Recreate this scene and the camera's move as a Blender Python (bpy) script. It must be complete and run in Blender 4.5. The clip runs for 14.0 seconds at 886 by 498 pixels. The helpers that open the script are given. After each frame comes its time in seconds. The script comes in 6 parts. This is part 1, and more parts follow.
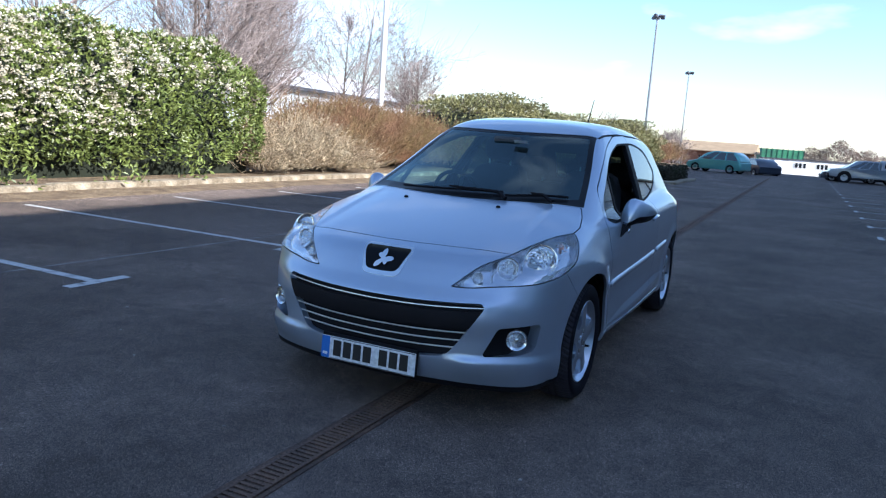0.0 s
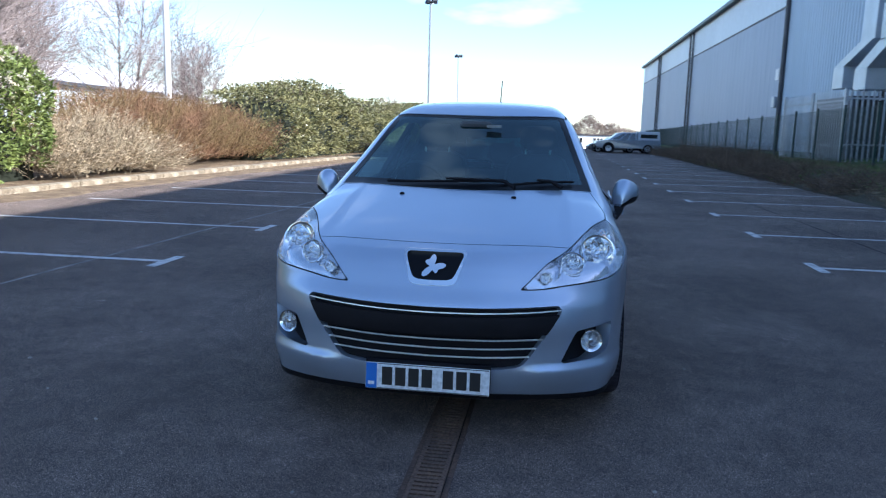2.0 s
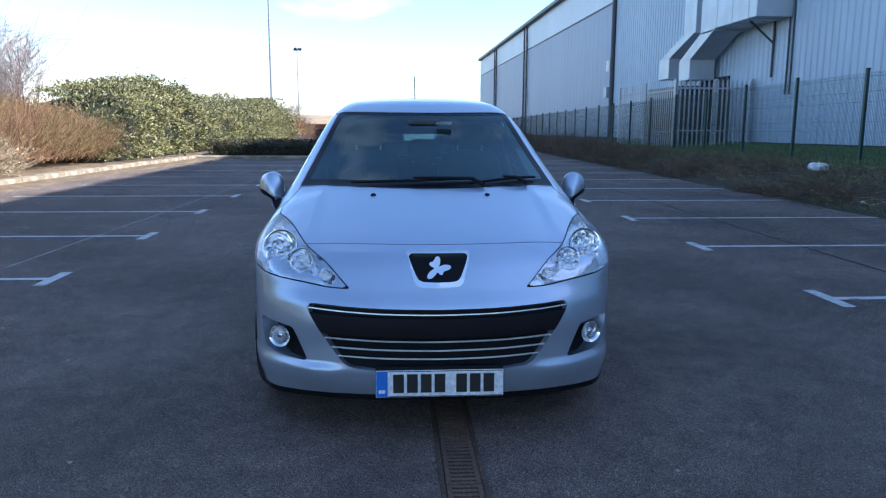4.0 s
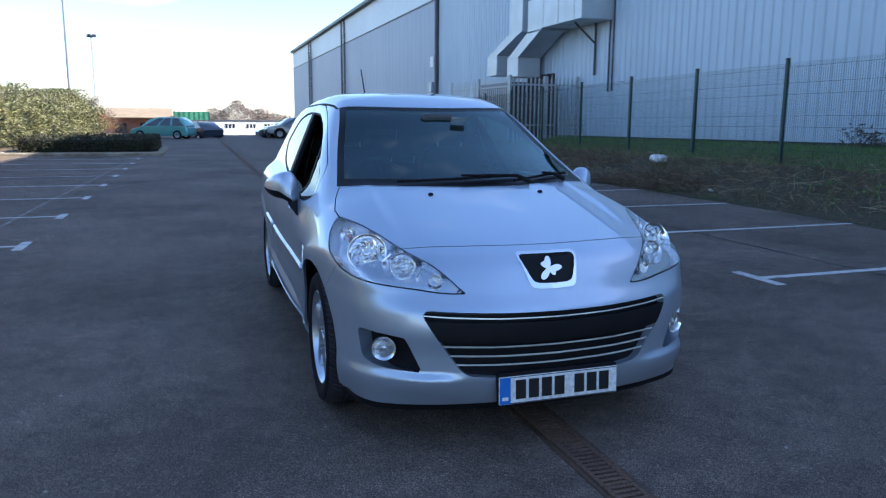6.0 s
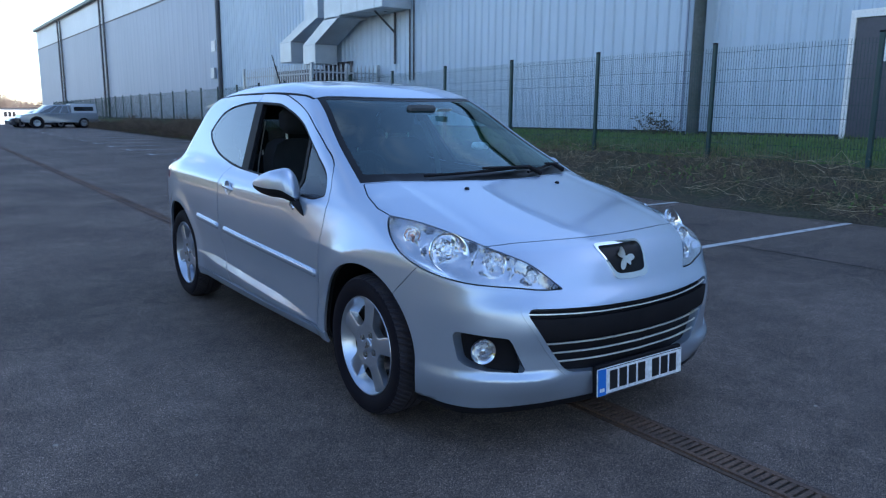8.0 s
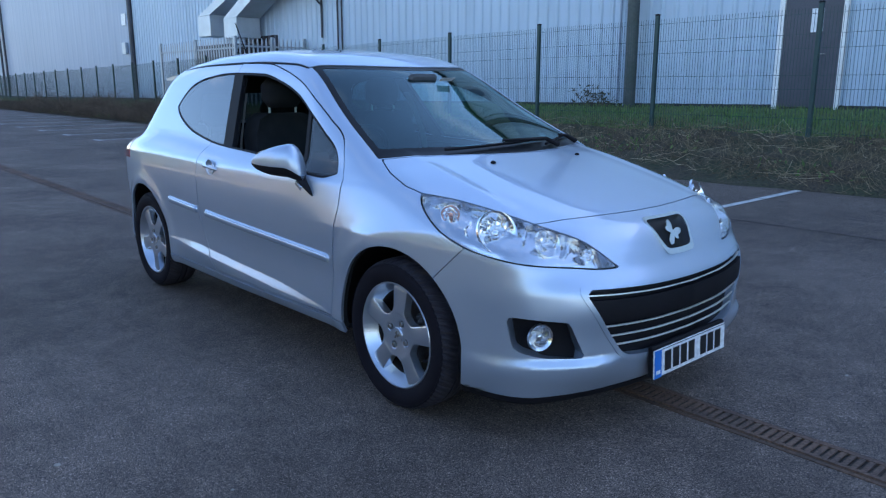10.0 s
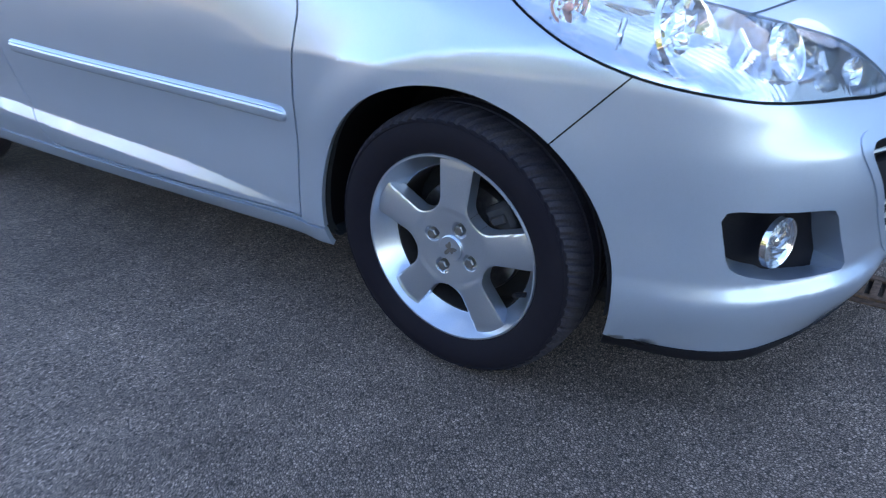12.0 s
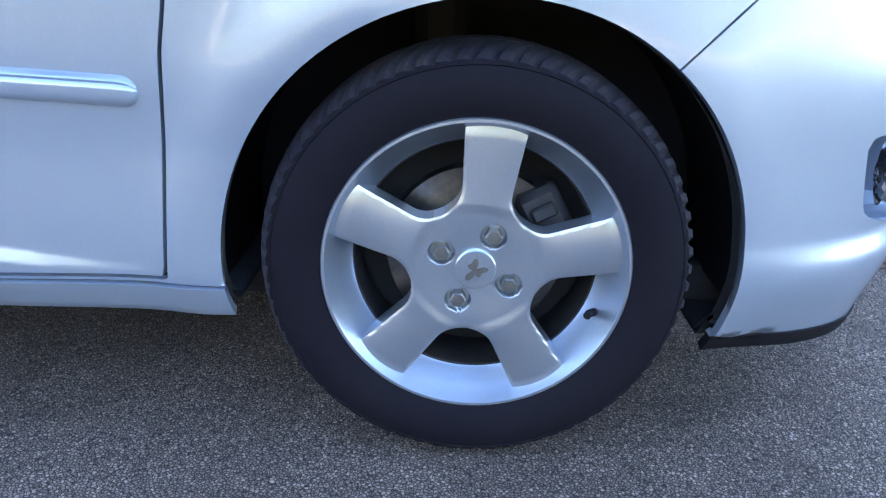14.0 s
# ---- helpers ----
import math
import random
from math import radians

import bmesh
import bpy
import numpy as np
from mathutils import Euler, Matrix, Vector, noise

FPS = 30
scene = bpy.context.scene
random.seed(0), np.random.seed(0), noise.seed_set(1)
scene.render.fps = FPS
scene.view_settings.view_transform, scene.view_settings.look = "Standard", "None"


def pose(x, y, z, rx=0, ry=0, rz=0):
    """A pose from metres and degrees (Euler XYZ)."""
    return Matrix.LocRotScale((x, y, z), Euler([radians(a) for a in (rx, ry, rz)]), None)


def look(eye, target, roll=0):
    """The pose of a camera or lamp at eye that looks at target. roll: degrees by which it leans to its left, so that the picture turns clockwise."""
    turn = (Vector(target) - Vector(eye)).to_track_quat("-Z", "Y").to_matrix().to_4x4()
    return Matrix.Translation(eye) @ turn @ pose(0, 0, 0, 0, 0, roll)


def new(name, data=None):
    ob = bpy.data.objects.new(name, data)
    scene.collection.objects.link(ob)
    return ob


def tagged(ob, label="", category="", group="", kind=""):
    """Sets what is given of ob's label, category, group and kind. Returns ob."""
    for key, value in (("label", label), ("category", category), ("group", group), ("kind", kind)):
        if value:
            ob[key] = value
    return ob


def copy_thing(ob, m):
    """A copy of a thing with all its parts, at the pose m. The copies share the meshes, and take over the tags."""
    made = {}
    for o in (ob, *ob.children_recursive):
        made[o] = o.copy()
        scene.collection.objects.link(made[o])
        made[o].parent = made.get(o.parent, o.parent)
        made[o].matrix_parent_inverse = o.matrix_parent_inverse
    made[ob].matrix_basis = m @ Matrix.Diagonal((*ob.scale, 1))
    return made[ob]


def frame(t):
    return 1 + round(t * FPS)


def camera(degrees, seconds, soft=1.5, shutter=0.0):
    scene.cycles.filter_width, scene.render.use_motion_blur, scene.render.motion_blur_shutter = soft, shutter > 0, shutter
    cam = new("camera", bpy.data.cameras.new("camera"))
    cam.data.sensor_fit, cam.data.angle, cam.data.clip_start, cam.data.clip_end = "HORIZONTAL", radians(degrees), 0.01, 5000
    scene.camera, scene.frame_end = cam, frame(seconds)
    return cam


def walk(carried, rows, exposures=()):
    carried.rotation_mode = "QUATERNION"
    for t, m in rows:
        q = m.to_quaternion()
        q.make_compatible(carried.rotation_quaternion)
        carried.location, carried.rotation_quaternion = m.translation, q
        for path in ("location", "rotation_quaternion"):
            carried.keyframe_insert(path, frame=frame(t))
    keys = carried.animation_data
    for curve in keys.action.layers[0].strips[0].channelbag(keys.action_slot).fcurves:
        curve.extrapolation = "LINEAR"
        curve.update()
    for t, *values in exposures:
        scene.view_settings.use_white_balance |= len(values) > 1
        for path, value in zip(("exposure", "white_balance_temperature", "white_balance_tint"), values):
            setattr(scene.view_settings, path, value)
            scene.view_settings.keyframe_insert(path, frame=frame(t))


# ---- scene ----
cam = camera(61.6, 14.0, soft=1.2, shutter=0.3)
PATH = [
    (0, (1.75, -3.774, 1.349), (0.907, -1.987, 1.036), 4.1),
    (0.5, (1.452, -3.703, 1.33), (0.73, -1.865, 1.012), 4.1),
    (1, (1.094, -3.765, 1.314), (0.512, -1.877, 1.0), 3.1),
    (1.5, (0.792, -3.79, 1.298), (0.344, -1.865, 0.993), 2.4),
    (2, (0.476, -3.736, 1.296), (0.192, -1.782, 0.976), 1.5),
    (2.5, (0.201, -3.781, 1.306), (0.086, -1.811, 0.983), 0.5),
    (3, (0.073, -3.791, 1.323), (0.065, -1.818, 0.996), 0.5),
    (5.5, (-0.958, -3.457, 1.291), (-0.513, -1.539, 0.942), -0.0),
    (6, (-1.336, -3.367, 1.315), (-0.716, -1.497, 0.971), 0.4),
    (6.5, (-1.61, -3.19, 1.287), (-0.852, -1.369, 0.954), 0.4),
    (7, (-1.852, -2.934, 1.313), (-0.951, -1.185, 0.951), 0.4),
    (7.5, (-2.161, -2.79, 1.326), (-1.12, -1.123, 0.954), 0.6),
    (10, (-2.568, -2.241, 1.289), (-1.268, -0.784, 0.857), 0.0),
    (10.5, (-2.404, -1.939, 1.279), (-1.156, -0.486, 0.705), 2.2),
    (11, (-2.315, -1.541, 1.233), (-1.048, -0.168, 0.517), 0.6),
    (11.5, (-2.167, -1.187, 1.15), (-0.82, 0.061, 0.356), -2.6),
    (12, (-1.979, -0.847, 1.042), (-0.55, 0.217, 0.133), -2.2),
    (12.5, (-1.9, -0.505, 0.983), (-0.315, 0.262, 0.036), -2.5),
    (13, (-1.835, -0.201, 0.813), (-0.072, 0.211, -0.036), -1.9),
    (13.5, (-1.777, -0.039, 0.732), (0.069, 0.119, -0.022), 2.0),
    (14, (-1.779, 0.033, 0.724), (0.078, 0.059, -0.02), 1.4),
]
walk(cam, [(t, look(eye, target, roll)) for t, eye, target, roll in PATH],
     exposures=[(0.0, 1.32, 5850, 11), (3.0, 1.56, 5700, 11), (6.5, 1.66, 5950, 12), (7.5, 1.80, 6100, 12), (10.0, 2.00, 6080, 12), (11.0, 2.46, 6420, 13),
                (12.0, 2.88, 6600, 13), (13.0, 3.44, 6450, 13), (14.0, 3.56, 6550, 13)])

# ---- world and sun ----
SUN_ELEV, SUN_AZ = radians(28.8), radians(-14.0)   # azimuth from +x towards +y
world = bpy.data.worlds.new("sky")
scene.world = world
world.use_nodes = True
wn, wl = world.node_tree.nodes, world.node_tree.links
sky = wn.new("ShaderNodeTexSky")
sky.sky_type, sky.sun_disc = "NISHITA", False
sky.sun_elevation, sky.sun_rotation = SUN_ELEV, radians(90.0) - SUN_AZ
sky.air_density, sky.dust_density, sky.ozone_density = 1.0, 0.35, 2.6
# broken bright clouds over the whole sky
geo = wn.new("ShaderNodeTexCoord")
cl_map = wn.new("ShaderNodeMapping")
cl_map.inputs["Scale"].default_value = (1.0, 1.0, 3.0)
cl_map.inputs["Location"].default_value = (0.35, 0.1, 0.2)
wl.new(geo.outputs["Generated"], cl_map.inputs[0])
cl = wn.new("ShaderNodeTexNoise")
cl.inputs["Scale"].default_value, cl.inputs["Detail"].default_value = 3.6, 8.0
wl.new(cl_map.outputs[0], cl.inputs["Vector"])
cl_r = wn.new("ShaderNodeMapRange")
for k, v in zip((1, 2, 3, 4), (0.55, 0.82, 0.0, 0.85)):
    cl_r.inputs[k].default_value = v
wl.new(cl.outputs["Fac"], cl_r.inputs[0])
cmix = wn.new("ShaderNodeMix")
cmix.data_type = "RGBA"
cmix.inputs[7].default_value = (8.5, 8.8, 9.2, 1)
# the clouds lie low towards the horizon, thinning out overhead
sep = wn.new("ShaderNodeSeparateXYZ")
wl.new(geo.outputs["Generated"], sep.inputs[0])
thin = wn.new("ShaderNodeMapRange")
for k, v in zip((1, 2, 3, 4), (0.10, 0.60, 1.0, 0.30)):
    thin.inputs[k].default_value = v
wl.new(sep.outputs[2], thin.inputs[0])
cov = wn.new("ShaderNodeMath")
cov.operation = "MULTIPLY"
wl.new(cl_r.outputs[0], cov.inputs[0])
wl.new(thin.outputs[0], cov.inputs[1])
wl.new(cov.outputs[0], cmix.inputs[0])
wl.new(sky.outputs[0], cmix.inputs[6])
wl.new(cmix.outputs[2], wn["Background"].inputs["Color"])
wn["Background"].inputs["Strength"].default_value = 0.11
sun = new("sun", bpy.data.lights.new("sun", "SUN"))
sun.data.energy, sun.data.angle, sun.data.color = 4.5, radians(0.55), (1.0, 0.94, 0.85)
sd = Vector((math.cos(SUN_ELEV) * math.cos(SUN_AZ), math.cos(SUN_ELEV) * math.sin(SUN_AZ), math.sin(SUN_ELEV)))
sun.matrix_world = look(sd * 60, (0, 0, 0))

# ---- materials ----


def material(name, color, rough=0.6, metal=0.0, **opts):
    """A surface with grain and stains: var (tone range), scale (stain size 1/m), grain (1/m), bump, spec, coat, second colour, trans, alpha tint."""
    m = bpy.data.materials.new(name)
    m.use_nodes = True
    n, l = m.node_tree.nodes, m.node_tree.links
    b = n["Principled BSDF"]
    b.inputs["Base Color"].default_value = (*color, 1)
    b.inputs["Roughness"].default_value, b.inputs["Metallic"].default_value = rough, metal
    for key, sock in (("coat", "Coat Weight"), ("coat_rough", "Coat Roughness"), ("trans", "Transmission Weight"), ("ior", "IOR"),
                      ("spec", "Specular IOR Level"), ("sub", "Subsurface Weight"), ("sheen", "Sheen Weight")):
        if key in opts:
            b.inputs[sock].default_value = opts[key]
    var = opts.get("var", 0.0)
    tc = n.new("ShaderNodeTexCoord")
    where = tc.outputs["Object"]
    if "stretch" in opts:
        mp = n.new("ShaderNodeMapping")
        mp.inputs["Scale"].default_value = opts["stretch"]
        l.new(where, mp.inputs[0])
        where = mp.outputs[0]
    if var or "second" in opts:
        big = n.new("ShaderNodeTexNoise")
        big.inputs["Scale"].default_value, big.inputs["Detail"].default_value = opts.get("scale", 1.5), 6.0
        small = n.new("ShaderNodeTexNoise")
        small.inputs["Scale"].default_value, small.inputs["Detail"].default_value = opts.get("grain", 60.0), 3.0
        l.new(where, big.inputs["Vector"])
        l.new(where, small.inputs["Vector"])
        mix = n.new("ShaderNodeMix")
        mix.data_type = "RGBA"
        second = opts.get("second", tuple(c * (1 - var) for c in color))
        mix.inputs[6].default_value, mix.inputs[7].default_value = (*color, 1), (*second, 1)
        rng = n.new("ShaderNodeMapRange")
        rng.inputs[1].default_value, rng.inputs[2].default_value = opts.get("cut", (0.35, 0.65))
        l.new(big.outputs["Fac"], rng.inputs[0])
        l.new(rng.outputs[0], mix.inputs[0])
        mul = n.new("ShaderNodeMix")
        mul.data_type, mul.blend_type = "RGBA", "MULTIPLY"
        mul.inputs[0].default_value = 1.0
        gr = n.new("ShaderNodeMapRange")
        gr.inputs[1].default_value, gr.inputs[2].default_value = 0.3, 0.7
        amount = opts.get("grain_var", 0.2)
        gr.inputs[3].default_value, gr.inputs[4].default_value = 1 - amount, 1 + amount
        l.new(small.outputs["Fac"], gr.inputs[0])
        l.new(mix.outputs[2], mul.inputs[6])
        l.new(gr.outputs[0], mul.inputs[7])
        last = mul.outputs[2]
        if opts.get("each"):
            info = n.new("ShaderNodeObjectInfo" if opts["each"] == "object" else "ShaderNodeNewGeometry")
            rnd = info.outputs["Random" if opts["each"] == "object" else "Random Per Island"]
            er = n.new("ShaderNodeMapRange")
            er.inputs[3].default_value, er.inputs[4].default_value = 1 - opts.get("each_var", 0.3), 1 + opts.get("each_var", 0.3)
            l.new(rnd, er.inputs[0])
            em = n.new("ShaderNodeMix")
            em.data_type, em.blend_type = "RGBA", "MULTIPLY"
            em.inputs[0].default_value = 1.0
            l.new(last, em.inputs[6])
            l.new(er.outputs[0], em.inputs[7])
            last = em.outputs[2]
        l.new(last, b.inputs["Base Color"])
        if opts.get("bump"):
            bp = n.new("ShaderNodeBump")
            bp.inputs["Strength"].default_value, bp.inputs["Distance"].default_value = opts["bump"], opts.get("depth", 0.004)
            l.new(small.outputs["Fac"], bp.inputs["Height"])
            l.new(bp.outputs[0], b.inputs["Normal"])
    if "emit" in opts:
        b.inputs["Emission Color"].default_value = (*color, 1)
        b.inputs["Emission Strength"].default_value = opts["emit"]
    return m


def glass(name, tint, rough=0.0, ior=1.52, sheen=(1.0, 1.0, 1.0)):
    """Thin pane: tinted see-through with a clear reflection."""
    m = bpy.data.materials.new(name)
    m.use_nodes = True
    n, l = m.node_tree.nodes, m.node_tree.links
    n.remove(n["Principled BSDF"])
    tr, gl, lw, pw, fr, mx = (n.new("ShaderNode" + k) for k in ("BsdfTransparent", "BsdfGlossy", "LayerWeight", "Math", "MapRange", "MixShader"))
    tr.inputs["Color"].default_value = (*tint, 1)
    gl.inputs["Roughness"].default_value = rough
    gl.inputs["Color"].default_value = (*sheen, 1)
    lw.inputs["Blend"].default_value = 0.5
    pw.operation = "POWER"
    pw.inputs[1].default_value = 5.0
    l.new(lw.outputs["Facing"], pw.inputs[0])
    fr.inputs[3].default_value = 1.6 * ((ior - 1) / (ior + 1)) ** 2
    l.new(pw.outputs[0], fr.inputs[0])
    l.new(fr.outputs[0], mx.inputs[0])
    l.new(tr.outputs[0], mx.inputs[1])
    l.new(gl.outputs[0], mx.inputs[2])
    l.new(mx.outputs[0], n["Material Output"].inputs["Surface"])
    return m


def asphalt_material():
    """Worn dark asphalt: fine aggregate, lighter stones, broad worn and damp patches."""
    m = bpy.data.materials.new("asphalt")
    m.use_nodes = True
    n, l = m.node_tree.nodes, m.node_tree.links
    b = n["Principled BSDF"]
    b.inputs["Roughness"].default_value = 0.85
    tc = n.new("ShaderNodeTexCoord")
    patch = n.new("ShaderNodeTexNoise")
    patch.inputs["Scale"].default_value, patch.inputs["Detail"].default_value, patch.inputs["Roughness"].default_value = 0.55, 8.0, 0.62
    mid = n.new("ShaderNodeTexNoise")
    mid.inputs["Scale"].default_value, mid.inputs["Detail"].default_value = 7.0, 5.0
    chips = n.new("ShaderNodeTexVoronoi")
    chips.inputs["Scale"].default_value = 185.0
    grit = n.new("ShaderNodeTexNoise")
    grit.inputs["Scale"].default_value, grit.inputs["Detail"].default_value = 330.0, 2.0
    for t in (patch, mid, chips, grit):
        l.new(tc.outputs["Object"], t.inputs["Vector"])
    r1 = n.new("ShaderNodeValToRGB")
    r1.color_ramp.elements[0].position, r1.color_ramp.elements[0].color = 0.38, (0.172, 0.126, 0.102, 1)
    r1.color_ramp.elements[1].position, r1.color_ramp.elements[1].color = 0.62, (0.308, 0.231, 0.190, 1)
    l.new(patch.outputs["Fac"], r1.inputs[0])
    sepc = n.new("ShaderNodeSeparateColor")
    l.new(chips.outputs["Color"], sepc.inputs[0])
    stone = n.new("ShaderNodeMapRange")
    for k, v in zip((1, 2, 3, 4), (0.48, 1.0, 0.80, 1.62)):
        stone.inputs[k].default_value = v
    l.new(sepc.outputs[0], stone.inputs[0])
    edge = n.new("ShaderNodeTexVoronoi")
    edge.feature = "DISTANCE_TO_EDGE"
    edge.inputs["Scale"].default_value = 185.0
    l.new(tc.outputs["Object"], edge.inputs["Vector"])
    pit = n.new("ShaderNodeMapRange")
    for k, v in zip((1, 2, 3, 4), (0.03, 0.24, 0.13, 1.24)):
        pit.inputs[k].default_value = v
    l.new(edge.outputs["Distance"], pit.inputs[0])
    midr = n.new("ShaderNodeMapRange")
    for k, v in zip((1, 2, 3, 4), (0.3, 0.7, 0.80, 1.18)):
        midr.inputs[k].default_value = v
    l.new(mid.outputs["Fac"], midr.inputs[0])
    mm = n.new("ShaderNodeMath")
    mm.operation = "MULTIPLY"
    l.new(stone.outputs[0], mm.inputs[0])
    l.new(midr.outputs[0], mm.inputs[1])
    m2 = n.new("ShaderNodeMath")
    m2.operation = "MULTIPLY"
    l.new(mm.outputs[0], m2.inputs[0])
    l.new(pit.outputs[0], m2.inputs[1])
    mul = n.new("ShaderNodeMix")
    mul.data_type, mul.blend_type = "RGBA", "MULTIPLY"
    mul.inputs[0].default_value = 1.0
    l.new(r1.outputs[0], mul.inputs[6])
    l.new(m2.outputs[0], mul.inputs[7])
    l.new(mul.outputs[2], b.inputs["Base Color"])
    bp = n.new("ShaderNodeBump")
    bp.inputs["Strength"].default_value, bp.inputs["Distance"].default_value = 0.75, 0.003
    l.new(pit.outputs[0], bp.inputs["Height"])
    bp2 = n.new("ShaderNodeBump")
    bp2.inputs["Strength"].default_value, bp2.inputs["Distance"].default_value = 0.35, 0.0015
    l.new(grit.outputs["Fac"], bp2.inputs["Height"])
    l.new(bp.outputs[0], bp2.inputs["Normal"])
    l.new(bp2.outputs[0], b.inputs["Normal"])
    return m


ASPHALT = asphalt_material()
PAINT_LINE = material("road_paint", (0.55, 0.54, 0.52), 0.8, second=(0.12, 0.12, 0.12), scale=9.0, cut=(0.52, 0.72), grain=120.0, grain_var=0.25)
TAR = material("tar_seam", (0.035, 0.034, 0.034), 1.0, spec=0.05, var=0.4, scale=4.0)
RUST = material("rusty_iron", (0.15, 0.086, 0.055), 0.85, second=(0.085, 0.056, 0.043), scale=5.0, grain=90.0, grain_var=0.4, bump=0.5, each="object", each_var=0.25)
DARK = material("dark_underbody", (0.022, 0.020, 0.020), 0.9)
SILT = material("drain_silt", (0.055, 0.040, 0.030), 0.95, second=(0.022, 0.018, 0.016), scale=3.0, cut=(0.4, 0.6), grain=60.0, grain_var=0.5)
CONCRETE = material("kerb_concrete", (0.38, 0.325, 0.24), 0.9, second=(0.19, 0.15, 0.10), scale=3.2, grain=40.0, grain_var=0.35, bump=0.6, each="object", each_var=0.07)
SOIL = material("leaf_litter_soil", (0.13, 0.085, 0.05), 0.95, second=(0.25, 0.18, 0.105), scale=3.5, grain=45.0, grain_var=0.6, bump=1.0, depth=0.02)
BANK = material("rough_bank", (0.060, 0.044, 0.028), 0.95, second=(0.042, 0.048, 0.021), scale=1.6, grain=30.0, grain_var=0.6, bump=1.0, depth=0.03)
TURF = material("turf", (0.07, 0.14, 0.032), 0.95, second=(0.10, 0.12, 0.045), scale=1.2, grain=40.0, grain_var=0.5, bump=1.0, depth=0.02)
CLAD = material("cladding_pale", (0.41, 0.505, 0.60), 0.45, 0.0, second=(0.365, 0.46, 0.555), scale=0.25, grain=3.0, grain_var=0.05, stretch=(1, 1, 0.15))
CLAD_DK = material("cladding_grey", (0.275, 0.33, 0.42), 0.5, second=(0.25, 0.305, 0.395), scale=0.2, grain=3.0, grain_var=0.05, stretch=(1, 1, 0.15))
CLAD_LT = material("cladding_white", (0.55, 0.61, 0.66), 0.45, second=(0.50, 0.56, 0.61), scale=0.2, grain=3.0, grain_var=0.05)
GALV = material("galvanised_steel", (0.42, 0.46, 0.50), 0.45, 0.55, var=0.25, scale=4.0, grain=40.0, grain_var=0.12)
DUCT = material("duct_sheet", (0.48, 0.53, 0.58), 0.4, 0.3, var=0.15, scale=1.5, grain=20.0, grain_var=0.06)
POLE = material("pale_pole_paint", (0.26, 0.28, 0.30), 0.5, 0.1, var=0.15, scale=3.0)
GREEN_STEEL = material("green_coated_steel", (0.007, 0.042, 0.042), 0.45, 0.0, var=0.2, scale=5.0)
DOWNPIPE = material("dark_downpipe", (0.045, 0.05, 0.065), 0.5, var=0.3, scale=2.0)
COLUMN = material("weathered_column", (0.06, 0.07, 0.07), 0.6, second=(0.035, 0.05, 0.045), scale=2.0, grain=20.0)
PLINTH = material("dark_plinth", (0.03, 0.03, 0.035), 0.8, var=0.3)
DOORGREY = material("grey_door_paint", (0.058, 0.062, 0.080), 0.5, var=0.15)
WHITE = material("white_paint", (0.78, 0.78, 0.77), 0.5, var=0.12, scale=2.0)
PAPER = material("white_notice", (0.7, 0.72, 0.74), 0.7, var=0.1)
BARK = material("bark", (0.14, 0.105, 0.085), 0.9, var=0.4, scale=6.0, grain=40.0, grain_var=0.3)
TWIG = material("pale_twig", (0.33, 0.27, 0.25), 0.9, var=0.3, scale=3.0, each="island", each_var=0.35)
# darkened leaf green: the low hedge's shade is put into this colour
LEAF_DARK = material("shaded_leaf", (0.05, 0.055, 0.022), 0.6, second=(0.045, 0.034, 0.02), scale=2.5, grain=9.0, each="island", each_var=0.4)
FADED = material("faded_line", (0.30, 0.28, 0.26), 0.9, second=(0.16, 0.145, 0.13), scale=5.0, cut=(0.4, 0.6), grain=60.0, grain_var=0.3)
LEAF = material("glossy_leaf", (0.195, 0.235, 0.065), 0.4, second=(0.105, 0.140, 0.038), scale=2.0, grain=9.0, each="island", each_var=0.5)
LEAF_OLIVE = material("olive_leaf", (0.265, 0.245, 0.110), 0.42, second=(0.140, 0.145, 0.060), scale=1.2, grain=9.0, each="island", each_var=0.5)
FLOWER = material("cream_blossom", (0.72, 0.69, 0.58), 0.8, second=(0.54, 0.47, 0.34), scale=4.0, grain=30.0, each="island", each_var=0.25)
RED_TWIG = material("russet_stem", (0.215, 0.105, 0.060), 0.8, second=(0.185, 0.132, 0.054), scale=1.2, grain=12.0, each="island", each_var=0.45)
STRAW = material("pale_dry_stem", (0.44, 0.36, 0.24), 0.85, second=(0.25, 0.18, 0.11), scale=2.0, grain=12.0, each="island", each_var=0.4)
DRY = material("dry_grass", (0.22, 0.17, 0.10), 0.9, second=(0.12, 0.09, 0.055), scale=2.0, grain=12.0, each="island", each_var=0.5)
BRAMBLE = material("dead_bramble", (0.17, 0.115, 0.075), 0.9, second=(0.075, 0.055, 0.038), scale=1.5, grain=12.0, each="island", each_var=0.5)
BLADE = material("grass_blade", (0.085, 0.17, 0.035), 0.7, second=(0.12, 0.15, 0.05), scale=1.0, grain=12.0, each="island", each_var=0.5)
# near-black: the shade deep inside the hedges is put into this colour
CORE = material("hedge_inner_shade", (0.012, 0.016, 0.008), 1.0)
BRICK = material("red_brick", (0.36, 0.15, 0.085), 0.9, second=(0.28, 0.12, 0.07), scale=2.0, grain=15.0)
ROOF_TILE = material("buff_roof", (0.40, 0.29, 0.18), 0.85, second=(0.32, 0.23, 0.14), scale=1.0, grain=8.0)
NETTING = material("green_netting", (0.03, 0.20, 0.10), 0.7, second=(0.015, 0.10, 0.06), scale=0.9, grain=10.0)
CABIN = material("cabin_panel", (0.72, 0.77, 0.82), 0.6, var=0.1, scale=0.5)
